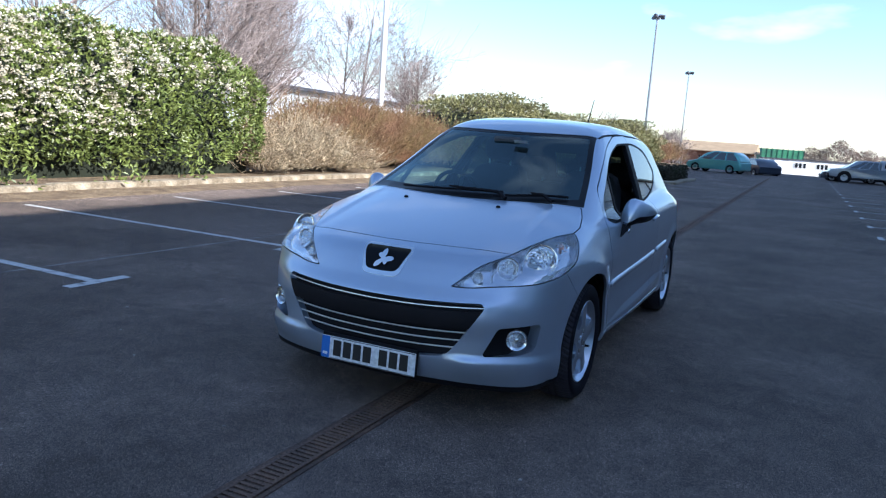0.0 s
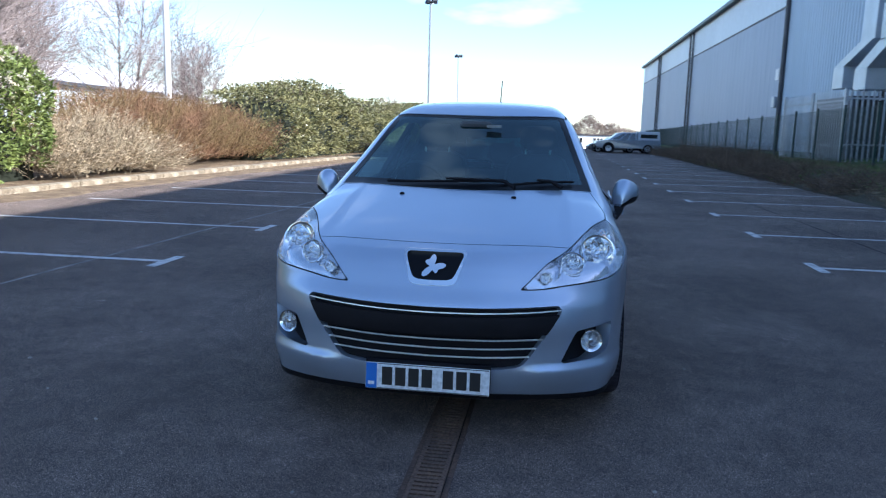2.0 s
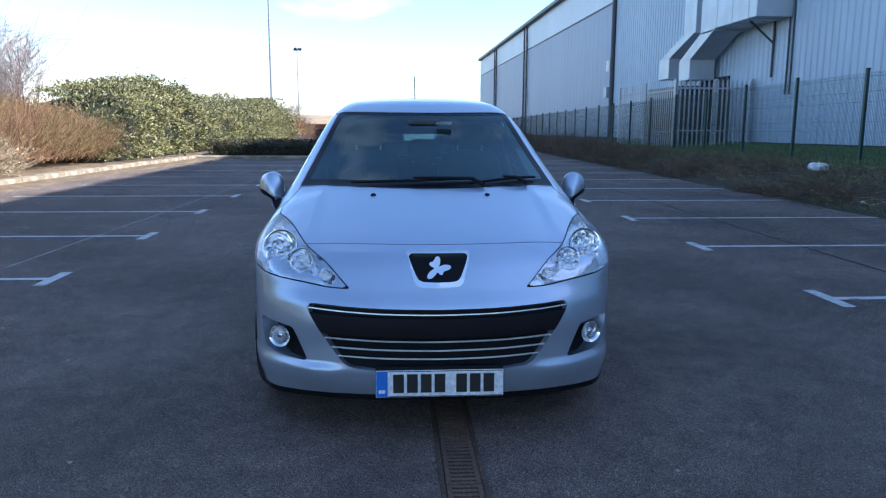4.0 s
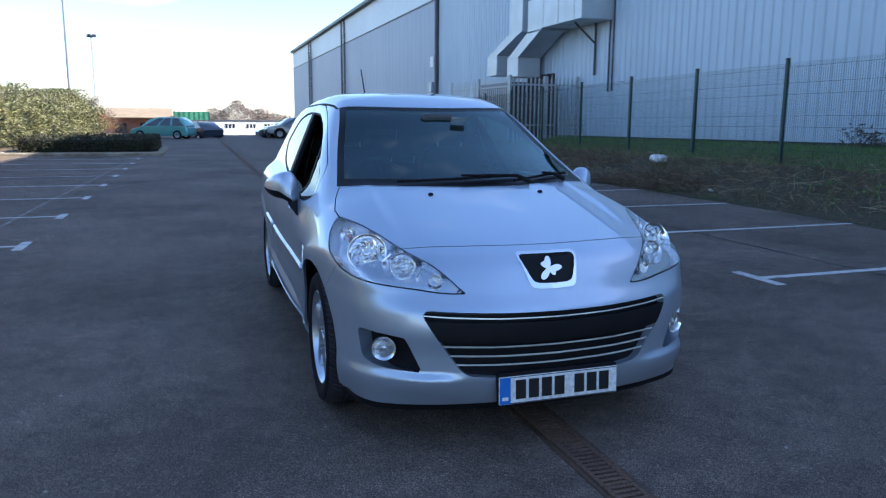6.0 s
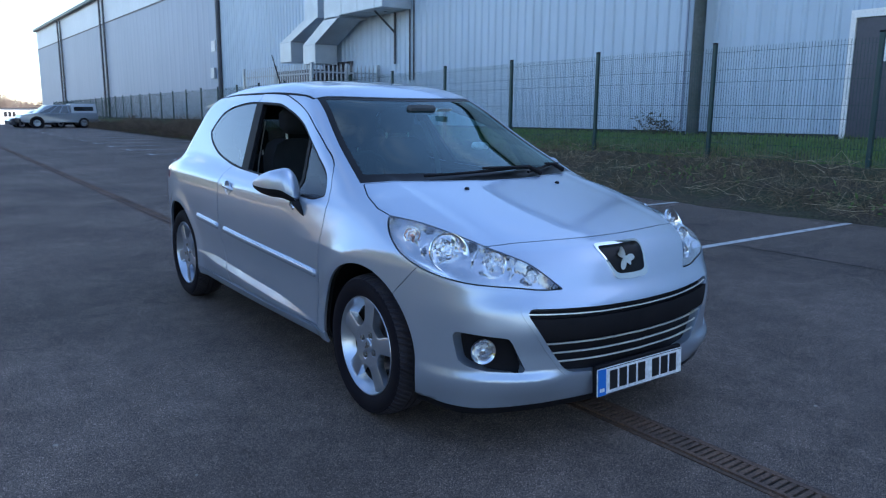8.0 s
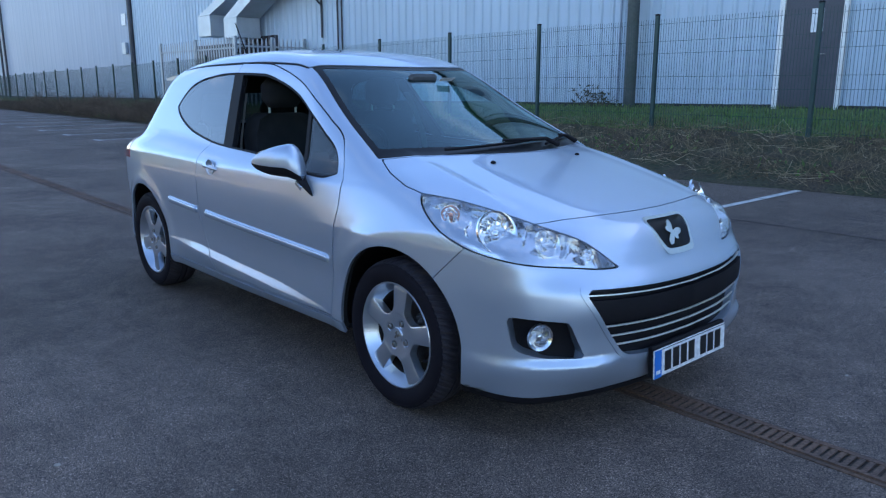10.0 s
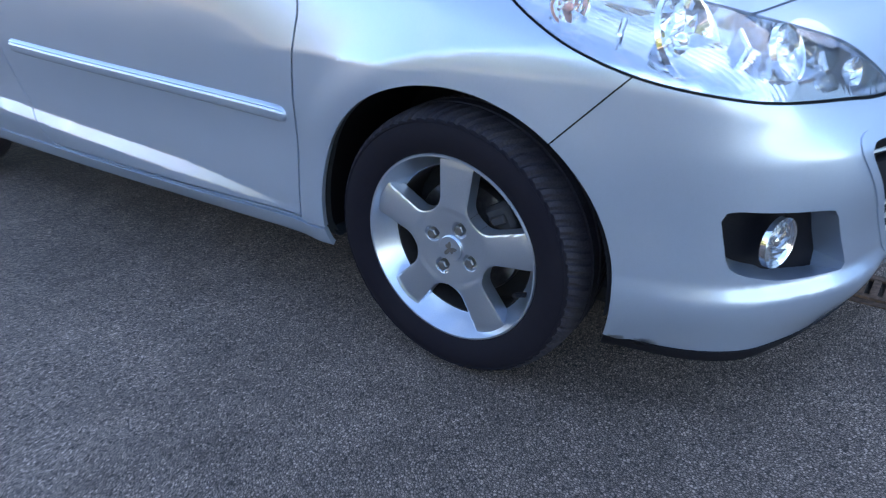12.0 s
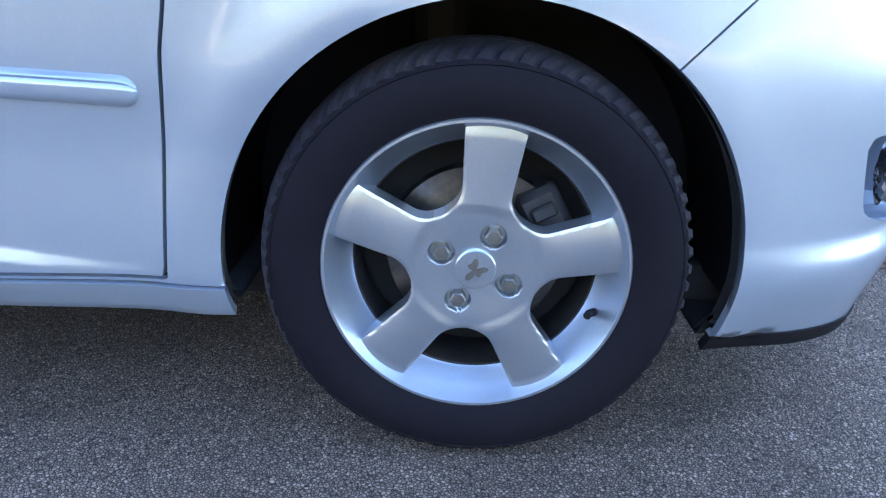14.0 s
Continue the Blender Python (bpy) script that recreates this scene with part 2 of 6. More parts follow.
FARWOOD = material("far_wood", (0.19, 0.15, 0.13), 1.0, second=(0.23, 0.17, 0.135), scale=0.3, grain=4.0, each="island", each_var=0.3)
LITTER = material("pale_litter", (0.75, 0.75, 0.76), 0.6, var=0.3, scale=9.0)
STONE = material("pale_chip", (0.36, 0.32, 0.28), 0.9, var=0.3, each="object")

PAINT = material("silver_paint", (0.468, 0.542, 0.655), 0.34, 0.68, coat=1.0, coat_rough=0.012, var=0.03, scale=3.0, grain=900.0, grain_var=0.08)
BLACK_PLASTIC = material("black_plastic", (0.011, 0.010, 0.0125), 0.6, spec=0.16, var=0.2, scale=8.0, grain=300.0, bump=0.15, depth=0.001)
GLOSS_BLACK = material("gloss_black", (0.005, 0.005, 0.006), 0.30, spec=0.15)
SATIN = material("satin_chrome", (0.85, 0.84, 0.80), 0.35, 0.5)
RUBBER = material("tyre_rubber", (0.0085, 0.0070, 0.0115), 0.75, spec=0.12, second=(0.011, 0.0095, 0.0135), scale=6.0, grain=90.0, grain_var=0.07)
# lighter copy of the tyre rubber: skylight on the tread is put into the colour
TREAD = material("skylit_tread_rubber", (0.023, 0.020, 0.028), 0.7, spec=0.25, second=(0.038, 0.034, 0.040), scale=9.0, grain=220.0, grain_var=0.35)
ALLOY = material("alloy_silver", (0.58, 0.63, 0.71), 0.28, 0.88, coat=0.5, coat_rough=0.06, var=0.05, scale=5.0, grain=400.0, grain_var=0.05)
CHROME = material("chrome", (0.86, 0.87, 0.88), 0.06, 1.0)
STEEL = material("bare_steel", (0.32, 0.31, 0.30), 0.4, 0.9, var=0.3, scale=12.0)
DISC = material("brake_disc_steel", (0.15, 0.14, 0.14), 0.32, 0.9, var=0.35, scale=14.0, grain=120.0, grain_var=0.2)
# dark brown-black that paints the shade deep in the wheel onto its barrel
BARREL_SHADE = material("barrel_shade", (0.030, 0.026, 0.026), 0.75, 0.2, var=0.4, scale=18.0)
IRON = material("brake_iron", (0.055, 0.052, 0.055), 0.6, 0.4, var=0.3, scale=15.0)
AMBER = material("amber_bulb", (0.80, 0.36, 0.24), 0.2)
FOG_PLATE = material("fog_lamp_plating", (0.50, 0.52, 0.55), 0.2, 0.85, var=0.1, scale=60.0)
RED_LENS = material("red_lens", (0.35, 0.01, 0.01), 0.1, coat=1.0)
PLATE_WHITE = material("reflective_white", (0.74, 0.75, 0.76), 0.4, var=0.04, scale=6.0)
PLATE_BLUE = material("plate_blue", (0.02, 0.16, 0.55), 0.4)
PLATE_BLACK = material("plate_black", (0.01, 0.01, 0.012), 0.4)
CLOTH = material("seat_cloth", (0.022, 0.022, 0.025), 0.95, var=0.3, scale=12.0, grain=300.0)
TRIM = material("cabin_trim", (0.020, 0.022, 0.025), 0.75, var=0.2, scale=8.0, grain=250.0)
MIRROR_SHELL = material("grey_mirror_shell", (0.055, 0.058, 0.062), 0.6, var=0.1, scale=8.0)
BELT = material("seat_belt", (0.42, 0.40, 0.38), 0.8)
SCREEN = glass("windscreen_glass", (0.22, 0.42, 0.42), ior=1.62, sheen=(0.74, 0.95, 0.98))
SIDE_GLASS = glass("side_glass", (0.55, 0.62, 0.64))
PRIVACY = glass("dark_glass", (0.20, 0.25, 0.28), ior=2.1)
PLATED = material("plated_reflector", (0.80, 0.82, 0.85), 0.12, 0.90, var=0.02, scale=5.0, grain=32.0, grain_var=0.02)


def ribbed_plating():
    """Bright plating moulded in fine upright ribs with a soft wave, as behind a lamp lens."""
    m = bpy.data.materials.new("ribbed_plating")
    m.use_nodes = True
    n, l = m.node_tree.nodes, m.node_tree.links
    b = n["Principled BSDF"]
    b.inputs["Base Color"].default_value = (0.60, 0.62, 0.66, 1)
    b.inputs["Metallic"].default_value, b.inputs["Roughness"].default_value = 0.95, 0.11
    tc = n.new("ShaderNodeTexCoord")
    rib = n.new("ShaderNodeTexWave")
    rib.bands_direction, rib.wave_profile = "X", "SIN"
    rib.inputs["Scale"].default_value, rib.inputs["Distortion"].default_value = 26.0, 0.0
    step = n.new("ShaderNodeTexWave")
    step.bands_direction = "Z"
    step.inputs["Scale"].default_value, step.inputs["Distortion"].default_value, step.inputs["Detail Scale"].default_value = 4.0, 7.0, 1.6
    bp, bp2 = n.new("ShaderNodeBump"), n.new("ShaderNodeBump")
    bp.inputs["Strength"].default_value, bp.inputs["Distance"].default_value = 0.08, 0.0030
    bp2.inputs["Strength"].default_value, bp2.inputs["Distance"].default_value = 0.5, 0.006
    l.new(tc.outputs["Object"], rib.inputs["Vector"])
    l.new(tc.outputs["Object"], step.inputs["Vector"])
    l.new(rib.outputs["Fac"], bp.inputs["Height"])
    l.new(step.outputs["Fac"], bp2.inputs["Height"])
    l.new(bp.outputs[0], bp2.inputs["Normal"])
    l.new(bp2.outputs[0], b.inputs["Normal"])
    return m


RIBBED = ribbed_plating()
LENS = glass("clear_lens", (0.95, 0.96, 0.97))

# ---- mesh helpers ----


class Geo:
    """Collects vertices and faces of one mesh."""

    def __init__(self):
        self.v, self.f = [], []

    def add(self, verts, faces, m=None):
        k = len(self.v)
        self.v += [tuple(m @ Vector(p)) for p in verts] if m is not None else [tuple(p) for p in verts]
        self.f += [tuple(i + k for i in f) for f in faces]
        return self

    def box(self, x0, y0, z0, x1, y1, z1, m=None, bevel=0.0):
        """A box; bevel cuts its edges at 45 degrees."""
        b = min(bevel, (x1 - x0) / 2.01, (y1 - y0) / 2.01, (z1 - z0) / 2.01)
        if b <= 0:
            v = [(x, y, z) for z in (z0, z1) for y in (y0, y1) for x in (x0, x1)]
            return self.add(v, [(0, 2, 3, 1), (4, 5, 7, 6), (0, 1, 5, 4), (2, 6, 7, 3), (0, 4, 6, 2), (1, 3, 7, 5)], m)
        rings = []
        for z, i in ((z0, b), (z0 + b, 0), (z1 - b, 0), (z1, b)):
            rings.append([(x0 + b, y0 + i, z), (x1 - b, y0 + i, z), (x1 - i, y0 + b, z), (x1 - i, y1 - b, z),
                          (x1 - b, y1 - i, z), (x0 + b, y1 - i, z), (x0 + i, y1 - b, z), (x0 + i, y0 + b, z)])
        return self.loft(rings, closed=True, caps=True, m=m)

    def loft(self, rings, closed=True, caps=False, m=None):
        n = len(rings[0])
        v = [p for r in rings for p in r]
        f = []
        for i in range(len(rings) - 1):
            for j in range(n if closed else n - 1):
                a, b = i * n + j, i * n + (j + 1) % n
                f.append((a, b, b + n, a + n))
        if caps:
            f.append(tuple(reversed(range(n))))
            f.append(tuple(range((len(rings) - 1) * n, len(rings) * n)))
        return self.add(v, f, m)

    def lathe(self, profile, seg=32, m=None, caps=False):
        """Turns (radius, height) pairs about z."""
        rings = [[(r * math.cos(2 * math.pi * k / seg), r * math.sin(2 * math.pi * k / seg), h) for k in range(seg)] for r, h in profile]
        return self.loft(rings, True, caps, m)

    def tube(self, path, radius, seg=6, m=None, caps=True):
        """A round bar along a path; radius may be a list."""
        pts = [Vector(p) for p in path]
        rings = []
        for i, p in enumerate(pts):
            d = (pts[min(i + 1, len(pts) - 1)] - pts[max(i - 1, 0)]).normalized()
            u = d.orthogonal().normalized() if i == 0 else (u - d * u.dot(d)).normalized()
            w = d.cross(u)
            r = radius[i] if isinstance(radius, (list, tuple)) else radius
            rings.append([tuple(p + (u * math.cos(2 * math.pi * k / seg) + w * math.sin(2 * math.pi * k / seg)) * r) for k in range(seg)])
        return self.loft(rings, True, caps, m)

    def prism(self, outline, depth, m=None):
        """A flat outline in x, y pushed out along z from 0 to depth."""
        n = len(outline)
        v = [(x, y, 0) for x, y in outline] + [(x, y, depth) for x, y in outline]
        f = [tuple(reversed(range(n))), tuple(range(n, 2 * n))] + [(i, (i + 1) % n, n + (i + 1) % n, n + i) for i in range(n)]
        return self.add(v, f, m)

    def mesh(self, name, mat, smooth=None):
        me = bpy.data.meshes.new(name)
        me.from_pydata(self.v, [], self.f)
        for one in (mat if isinstance(mat, (list, tuple)) else [mat]):
            me.materials.append(one)
        if smooth is not None:
            me.shade_smooth()
            me.set_sharp_from_angle(angle=radians(smooth))
        me.update()
        return me


def part(name, g, mat, parent=None, label="", smooth=None, at=None):
    """Links a mesh as one object, under parent where one is given."""
    me = g.mesh(name, mat, smooth) if isinstance(g, Geo) else g
    ob = new(name, me)
    if parent is not None:
        ob.parent = parent
    if at is not None:
        ob.matrix_basis = at
    if label:
        tagged(ob, label)
    return ob


def thing(name, label, category, at=None, group=""):
    ob = new(name)
    ob.empty_display_size = 0.2
    if at is not None:
        ob.matrix_basis = at
    return tagged(ob, label, category, group)


def curve_of(*pairs):
    """A smooth, monotone curve through (x, y) pairs, for numbers and arrays."""
    xs, ys = np.array([p[0] for p in pairs], float), np.array([p[1] for p in pairs], float)
    h, d = np.diff(xs), np.diff(ys) / np.diff(xs)
    t = np.zeros(len(xs))
    t[0], t[-1] = d[0], d[-1]
    for i in range(1, len(xs) - 1):
        if d[i - 1] * d[i] > 0:
            w1, w2 = 2 * h[i] + h[i - 1], h[i] + 2 * h[i - 1]
            t[i] = (w1 + w2) / (w1 / d[i - 1] + w2 / d[i])

    def value(q):
        q = np.asarray(q, float)
        i = np.clip(np.searchsorted(xs, q) - 1, 0, len(xs) - 2)
        s = np.clip((q - xs[i]) / h[i], 0, 1)
        out = ys[i] * (1 + 2 * s) * (1 - s) ** 2 + t[i] * h[i] * s * (1 - s) ** 2 + ys[i + 1] * s * s * (3 - 2 * s) + t[i + 1] * h[i] * s * s * (s - 1)
        return out + np.where(q < xs[0], (q - xs[0]) * t[0], 0) + np.where(q > xs[-1], (q - xs[-1]) * t[-1], 0)
    return value


# ---- ground ----
WALL_X = 12.4


def kerb_x(y):
    return -8.45 + max(0.0, y - 9.0) * 0.058


g = Geo()
g.add([(-900, -300, 0), (900, -300, 0), (900, 57, 0), (-900, 57, 0), (-900, 74, -2.2), (900, 74, -2.2), (-900, 1500, -2.2), (900, 1500, -2.2)],
      [(0, 1, 2, 3), (3, 2, 5, 4), (4, 5, 7, 6)])
tagged(part("ground", g, ASPHALT), "dark worn asphalt car park surface", "ground", kind="structure")


def strip(name, mat, x0, x1, ys, edge, height, label, category):
    """A planted strip: rows across from x0(y) to x1(y), with a height for each share s across."""
    rings, n = [], 26
    for y in ys:
        a, b = x0(y), x1(y)
        rings.append([(a + (b - a) * i / n, y, height(i / n, a + (b - a) * i / n, y)) for i in range(n + 1)])
    g = Geo()
    g.loft(rings, closed=False)
    return tagged(part(name, g, mat, smooth=60), label, category, kind="structure")


def rough(x, y, s, a):
    return a * noise.noise(Vector((x * s, y * s, 3.7)))


def bank_height(x, y):
    """Bank on the fence side: flat, then up to the foot of the cladding, lower further off."""
    rise = 0.78 - 0.009 * max(0.0, y - 4)
    rise = max(rise, 0.25)
    s = min(max((x - 6.6) / 2.3, 0), 1)
    z = rise * (0.62 * s * s * (3 - 2 * s) + 0.38 * min(max((x - 8.2) / 3.6, 0), 1))
    return z


def edge_wave(y):
    return 6.75 + 0.22 * noise.noise(Vector((y * 0.45, 1.3, 0))) + 0.10 * noise.noise(Vector((y * 2.1, 7.3, 0)))


steps = [-24 + 0.5 * i for i in range(200)]
strip("verge", BANK, edge_wave, lambda y: 10.2, steps, None,
      lambda s, x, y: bank_height(x, y) + (rough(x, y, 1.5, 0.07) + rough(x, y, 5, 0.04)) * min(1, s * 6) - (0.03 if s == 0 else -0.012),
      "rough bank of soil, dead grass and brambles", "verge")
strip("grass_verge", TURF, lambda y: 8.7 + 0.25 * noise.noise(Vector((y * 0.5, 9, 0))), lambda y: WALL_X - 0.05, steps, None,
      lambda s, x, y: bank_height(x, y) + rough(x, y, 1.5, 0.05) + (0.05 if s > 0.04 else -0.05), "green turf strip along the cladding", "grass")
left_steps = [-16 + 0.5 * i for i in range(150)]
strip("litter_strip", SOIL, lambda y: kerb_x(y) + 0.02, lambda y: kerb_x(y) + 0.75 + 0.3 * noise.noise(Vector((y * 0.7, 4, 0))), left_steps, None,
      lambda s, x, y: 0.03 * (1 - s) + 0.006 + rough(x, y, 6, 0.012) * (1 - s) - (0.02 if s == 1 else 0), "brown leaf litter along the kerb", "soil")
strip("planting_bed", SOIL, lambda y: -26, lambda y: kerb_x(y) - 0.12, left_steps, None,
      lambda s, x, y: 0.10 + rough(x, y, 1.2, 0.05) * (1 - s) + 0.35 * (1 - s) ** 2, "brown soil bed behind the kerb", "soil")

# kerb stones
kerb = tagged(new("kerb"), "pale weathered concrete kerb stones", "kerb", kind="structure")
g = Geo()
g.box(-0.16, -0.4505, -0.05, 0.09, 0.4505, 0.135, bevel=0.025)
stone_mesh = g.mesh("kerb_stone", CONCRETE)
y = -12.0
while y < 46:
    ob = part("kerb_stone", stone_mesh, None, kerb)
    ob.matrix_basis = pose(kerb_x(y) - 0.05 + random.uniform(-0.012, 0.012), y, random.uniform(-0.012, 0.008), 0, random.uniform(-2, 2), -math.degrees(math.atan(0.058 if y > 9 else 0)))
    y += 0.905

# parking bay lines


def bay_line(name, x0, x1, y):
    """A T-shaped bay mark: short bar at x0, long line to x1, worn and a little crooked."""
    g = Geo()
    w, sgn = 0.045, 1 if x1 > x0 else -1
    n = 12
    xs = [x0 + (x1 - x0) * i / n for i in range(n + 1)]
    for a, b in zip(xs[:-1], xs[1:]):
        da, db = rough(a, y, 0.9, 0.012), rough(b, y, 0.9, 0.012)
        g.add([(a, y + da - w, 0.004), (b, y + db - w, 0.004), (b, y + db + w, 0.004), (a, y + da + w, 0.004)], [(0, 1, 2, 3) if sgn > 0 else (3, 2, 1, 0)])
    g.add([(x0 - 0.05, y - 0.28, 0.005), (x0 + 0.05, y - 0.28, 0.005), (x0 + 0.05, y + 0.28, 0.005), (x0 - 0.05, y + 0.28, 0.005)], [(0, 1, 2, 3)])
    tagged(part(name, g, PAINT_LINE), "worn white T-shaped parking bay line", "bay line", "parking bay lines", kind="structure")


for i in range(-2, 10):
    bay_line("bay_line", -3.07, -7.55 + max(0, i) * 0.14, 0.20 + 2.46 * i)
for i in range(-3, 18):
    bay_line("bay_line", 3.15, 6.85 - 0.10 * noise.noise(Vector((i, 0, 0))), 1.66 + 2.47 * i)

# tarred seams in the asphalt


def seam(pts, w, mat=TAR, label="dark tarred joint in the asphalt"):
    g = Geo()
    rings = []
    for x, y in pts:
        dx = rough(x, y, 1.1, 0.03)
        rings.append([(x + dx - w, y, 0.003), (x + dx + w, y, 0.003)])
    g.loft(rings, closed=False)
    tagged(part("asphalt_seam", g, mat), label, "seam", kind="structure")


seam([(4.30, -10 + 0.5 * i) for i in range(80)], 0.012)
seam([(-3.85 + 0.028 * (0.5 * i), -1 + 0.5 * i) for i in range(50)], 0.018, FADED, "faded pale line worn into the asphalt")

# drain channel of iron gratings
drain = tagged(new("drain_channel"), "narrow rusty iron slotted drain channel in the asphalt", "drain", kind="structure")
g = Geo()
g.add([(0.0, -6, 0.002), (0.138, -6, 0.002), (0.138, 42, 0.002), (0.0, 42, 0.002)], [(0, 1, 2, 3)])
part("channel_bed", g, SILT, drain)
g = Geo()
L = 0.494
g.box(0.004, 0, 0.003, 0.022, L, 0.011)
g.box(0.116, 0, 0.003, 0.134, L, 0.011)
k = 0.0
while k < L - 0.012:
    g.box(0.022, k, 0.003, 0.116, k + 0.019, 0.0095)
    k += 0.0316
grate_mesh = g.mesh("grating", RUST)
for i in range(96):
    part("grating", grate_mesh, None, drain, at=pose(0, -5.675 + 0.5 * i, random.uniform(-0.001, 0.001)))
for i, (dx0, dx1) in enumerate(((-0.02, 0.0), (0.138, 0.158))):
    g = Geo()
    g.box(dx0, -6, 0.0, dx1, 42, 0.004)
    part("channel_edge", g, RUST, drain)

# loose chips on the asphalt
g = Geo()
g.lathe([(0.001, 0), (0.012, 0.001), (0.014, 0.006), (0.006, 0.011), (0.0005, 0.012)], 7)
chip_mesh = g.mesh("stone_chip", STONE)
chips = [(-0.39, -1.36), (2.015, 0.216), (1.25, 0.42), (-2.0, 0.4), (-1.9, -0.6), (-1.1, -1.9), (1.2, -1.4), (-2.7, 1.1), (0.9, -1.1), (2.6, 1.2),
         (-1.45, -0.9), (-1.62, -0.15), (-2.3, -0.2), (1.7, -2.0), (-0.8, -2.1), (-4.4, 1.6), (-4.0, 3.9), (-5.2, 2.0)]
for i, (x, y) in enumerate(chips):
    s = random.uniform(0.45, 0.9)
    tagged(part("stone_chip", chip_mesh, None, at=pose(x, y, 0.0, 0, 0, random.uniform(0, 360)) @ Matrix.Diagonal((s, s * random.uniform(0.6, 1), s, 1))),
           "small pale stone chip lying on the asphalt", "stone", "stone chips")

# ---- the silver hatchback ----
# x across, y back from the front axle, z up; the surface is where body() is zero


def smax(a, b, k):
    h = np.clip(0.5 + 0.5 * (a - b) / k, 0, 1)
    return b + (a - b) * h + k * h * (1 - h)


def smin(a, b, k):
    return -smax(-a, -b, k)


def ease(a, b, q):
    s = np.clip((q - a) / (b - a), 0, 1)
    return s * s * (3 - 2 * s)


def bell(q, c, w):
    return np.exp(-((q - c) / w) ** 2)


nose_plan = curve_of((0, -0.822), (0.2, -0.813), (0.4, -0.780), (0.54, -0.735), (0.65, -0.665), (0.74, -0.575), (0.79, -0.48), (0.83, -0.30), (0.9, 0.3))
nose_rake = curve_of((0.16, 0.080), (0.22, 0.042), (0.27, 0.020), (0.32, 0.010), (0.40, 0.010), (0.50, 0.002), (0.57, 0.012), (0.644, 0.060), (0.70, 0.092), (0.777, 0.150), (0.81, 0.235), (0.86, 0.40), (1.0, 0.95))
half_width = curve_of((-0.85, 0.74), (-0.40, 0.822), (-0.25, 0.852), (0.0, 0.868), (0.45, 0.852), (1.5, 0.866), (2.5, 0.862), (2.9, 0.822), (3.2, 0.74))
side_bow = curve_of((0.15, -0.06), (0.22, -0.038), (0.30, -0.016), (0.45, -0.018), (0.60, -0.006), (0.75, 0.0), (0.87, -0.010), (0.95, -0.045), (1.05, -0.12), (1.3, -0.4))
deck = curve_of((-0.85, 0.70), (-0.75, 0.768), (-0.67, 0.805), (-0.58, 0.838), (-0.50, 0.872), (-0.30, 0.938), (-0.107, 0.992), (0.10, 1.04), (0.35, 1.075), (1.5, 1.085), (2.5, 1.115), (2.95, 1.06), (3.2, 0.95))
roof_line = curve_of((0.5, 1.22), (0.9, 1.405), (1.2, 1.463), (1.6, 1.490), (2.1, 1.478), (2.6, 1.425), (2.95, 1.365))


def ledge(z, z0):
    """A step that stands out just below z0 and falls back further down."""
    return ease(z0 + 0.030, z0 - 0.014, z) * (1 - 0.85 * ease(z0 - 0.02, z0 - 0.12, z))


def crease_line(y):
    return 0.338 + 0.052 * (y - 1.2)


def wedge_share(y):
    return ease(0.40, 0.95, y) * (1 - ease(1.75, 2.25, y))


def wedge_width(y):
    """How high the slanting facet stands above the crease along the foot of the door."""
    return 0.008 + 0.030 * wedge_share(y)


def tub(x, y, z):
    a = np.abs(x)
    lean = (1 - ease(-0.05, 0.75, y)) * np.maximum(z - 0.70, 0) * 0.42
    arch = 0.012 * (bell(np.hypot(y, z - 0.305), 0.385, 0.060) + bell(np.hypot(y - 2.54, z - 0.305), 0.385, 0.05)) * (z > 0.2)
    wedge = wedge_share(y)
    scallop = 0.015 * wedge * np.clip((crease_line(y) + wedge_width(y) - z) / wedge_width(y), 0, 1) * (1 - 0.9 * ease(crease_line(y) - 0.01, crease_line(y) - 0.10, z))
    lip = 0.011 * ledge(z, 0.312) * (1 - ease(-0.56, -0.38, y))
    side = a - (half_width(y) + side_bow(z) - lean + arch + scallop + lip)
    keep = 1 - 0.75 * ease(0.5, 0.8, a)
    fog_lip = 0.019 * ledge(z, 0.312 + 0.02 * a) * ease(0.33, 0.52, a)
    front = (nose_plan(a) + nose_rake(z) * keep - fog_lip) - y
    top = (z - (deck(y) - 0.20 * a * a - 0.012 * ease(0.36, 0.50, a + 0.12 * y))) * 0.93
    rear = y - (3.20 - 0.22 * a ** 2.2 - 0.08 * ease(0.85, 1.1, z) - 0.06 * (1 - ease(0.15, 0.4, z)))
    f = smax(side, front, 0.07)
    f = smax(f, rear, 0.14)
    f = smax(f, top, 0.065)
    return smax(f, 0.165 + 0.062 * ease(0.05, 0.36, y) - z, 0.02)


def cabin(x, y, z):
    a = np.abs(x)
    screen = ((z - 0.972) - (y - (0.105 + 0.46 * a * a)) * 0.525 + 0.05 * bell(y, 0.7, 0.4) - 0.05) * 0.88
    side = a - (0.772 - 0.475 * (z - 0.95) - 0.03 * (z - 0.95) ** 2 - 0.012 * (y - 1.4) ** 2)
    top = z - (roof_line(y) - 0.075 * a * a - 0.18 * a ** 4)
    rear = (y - (3.0 - 0.5 * (z - 0.95) - 0.16 * a * a)) * 0.9
    f = smax(side, screen, 0.07)
    f = smax(f, rear, 0.16)
    f = smax(f, top, 0.10)
    return smax(f, 0.91 - z, 0.02)


def body(p):
    x, y, z = p[:, 0], p[:, 1], p[:, 2]
    return smin(tub(x, y, z), cabin(x, y, z), 0.025)


def slope(p):
    e = 0.0015
    return np.stack([body(p + d) - body(p - d) for d in np.eye(3) * e], 1) / (2 * e)


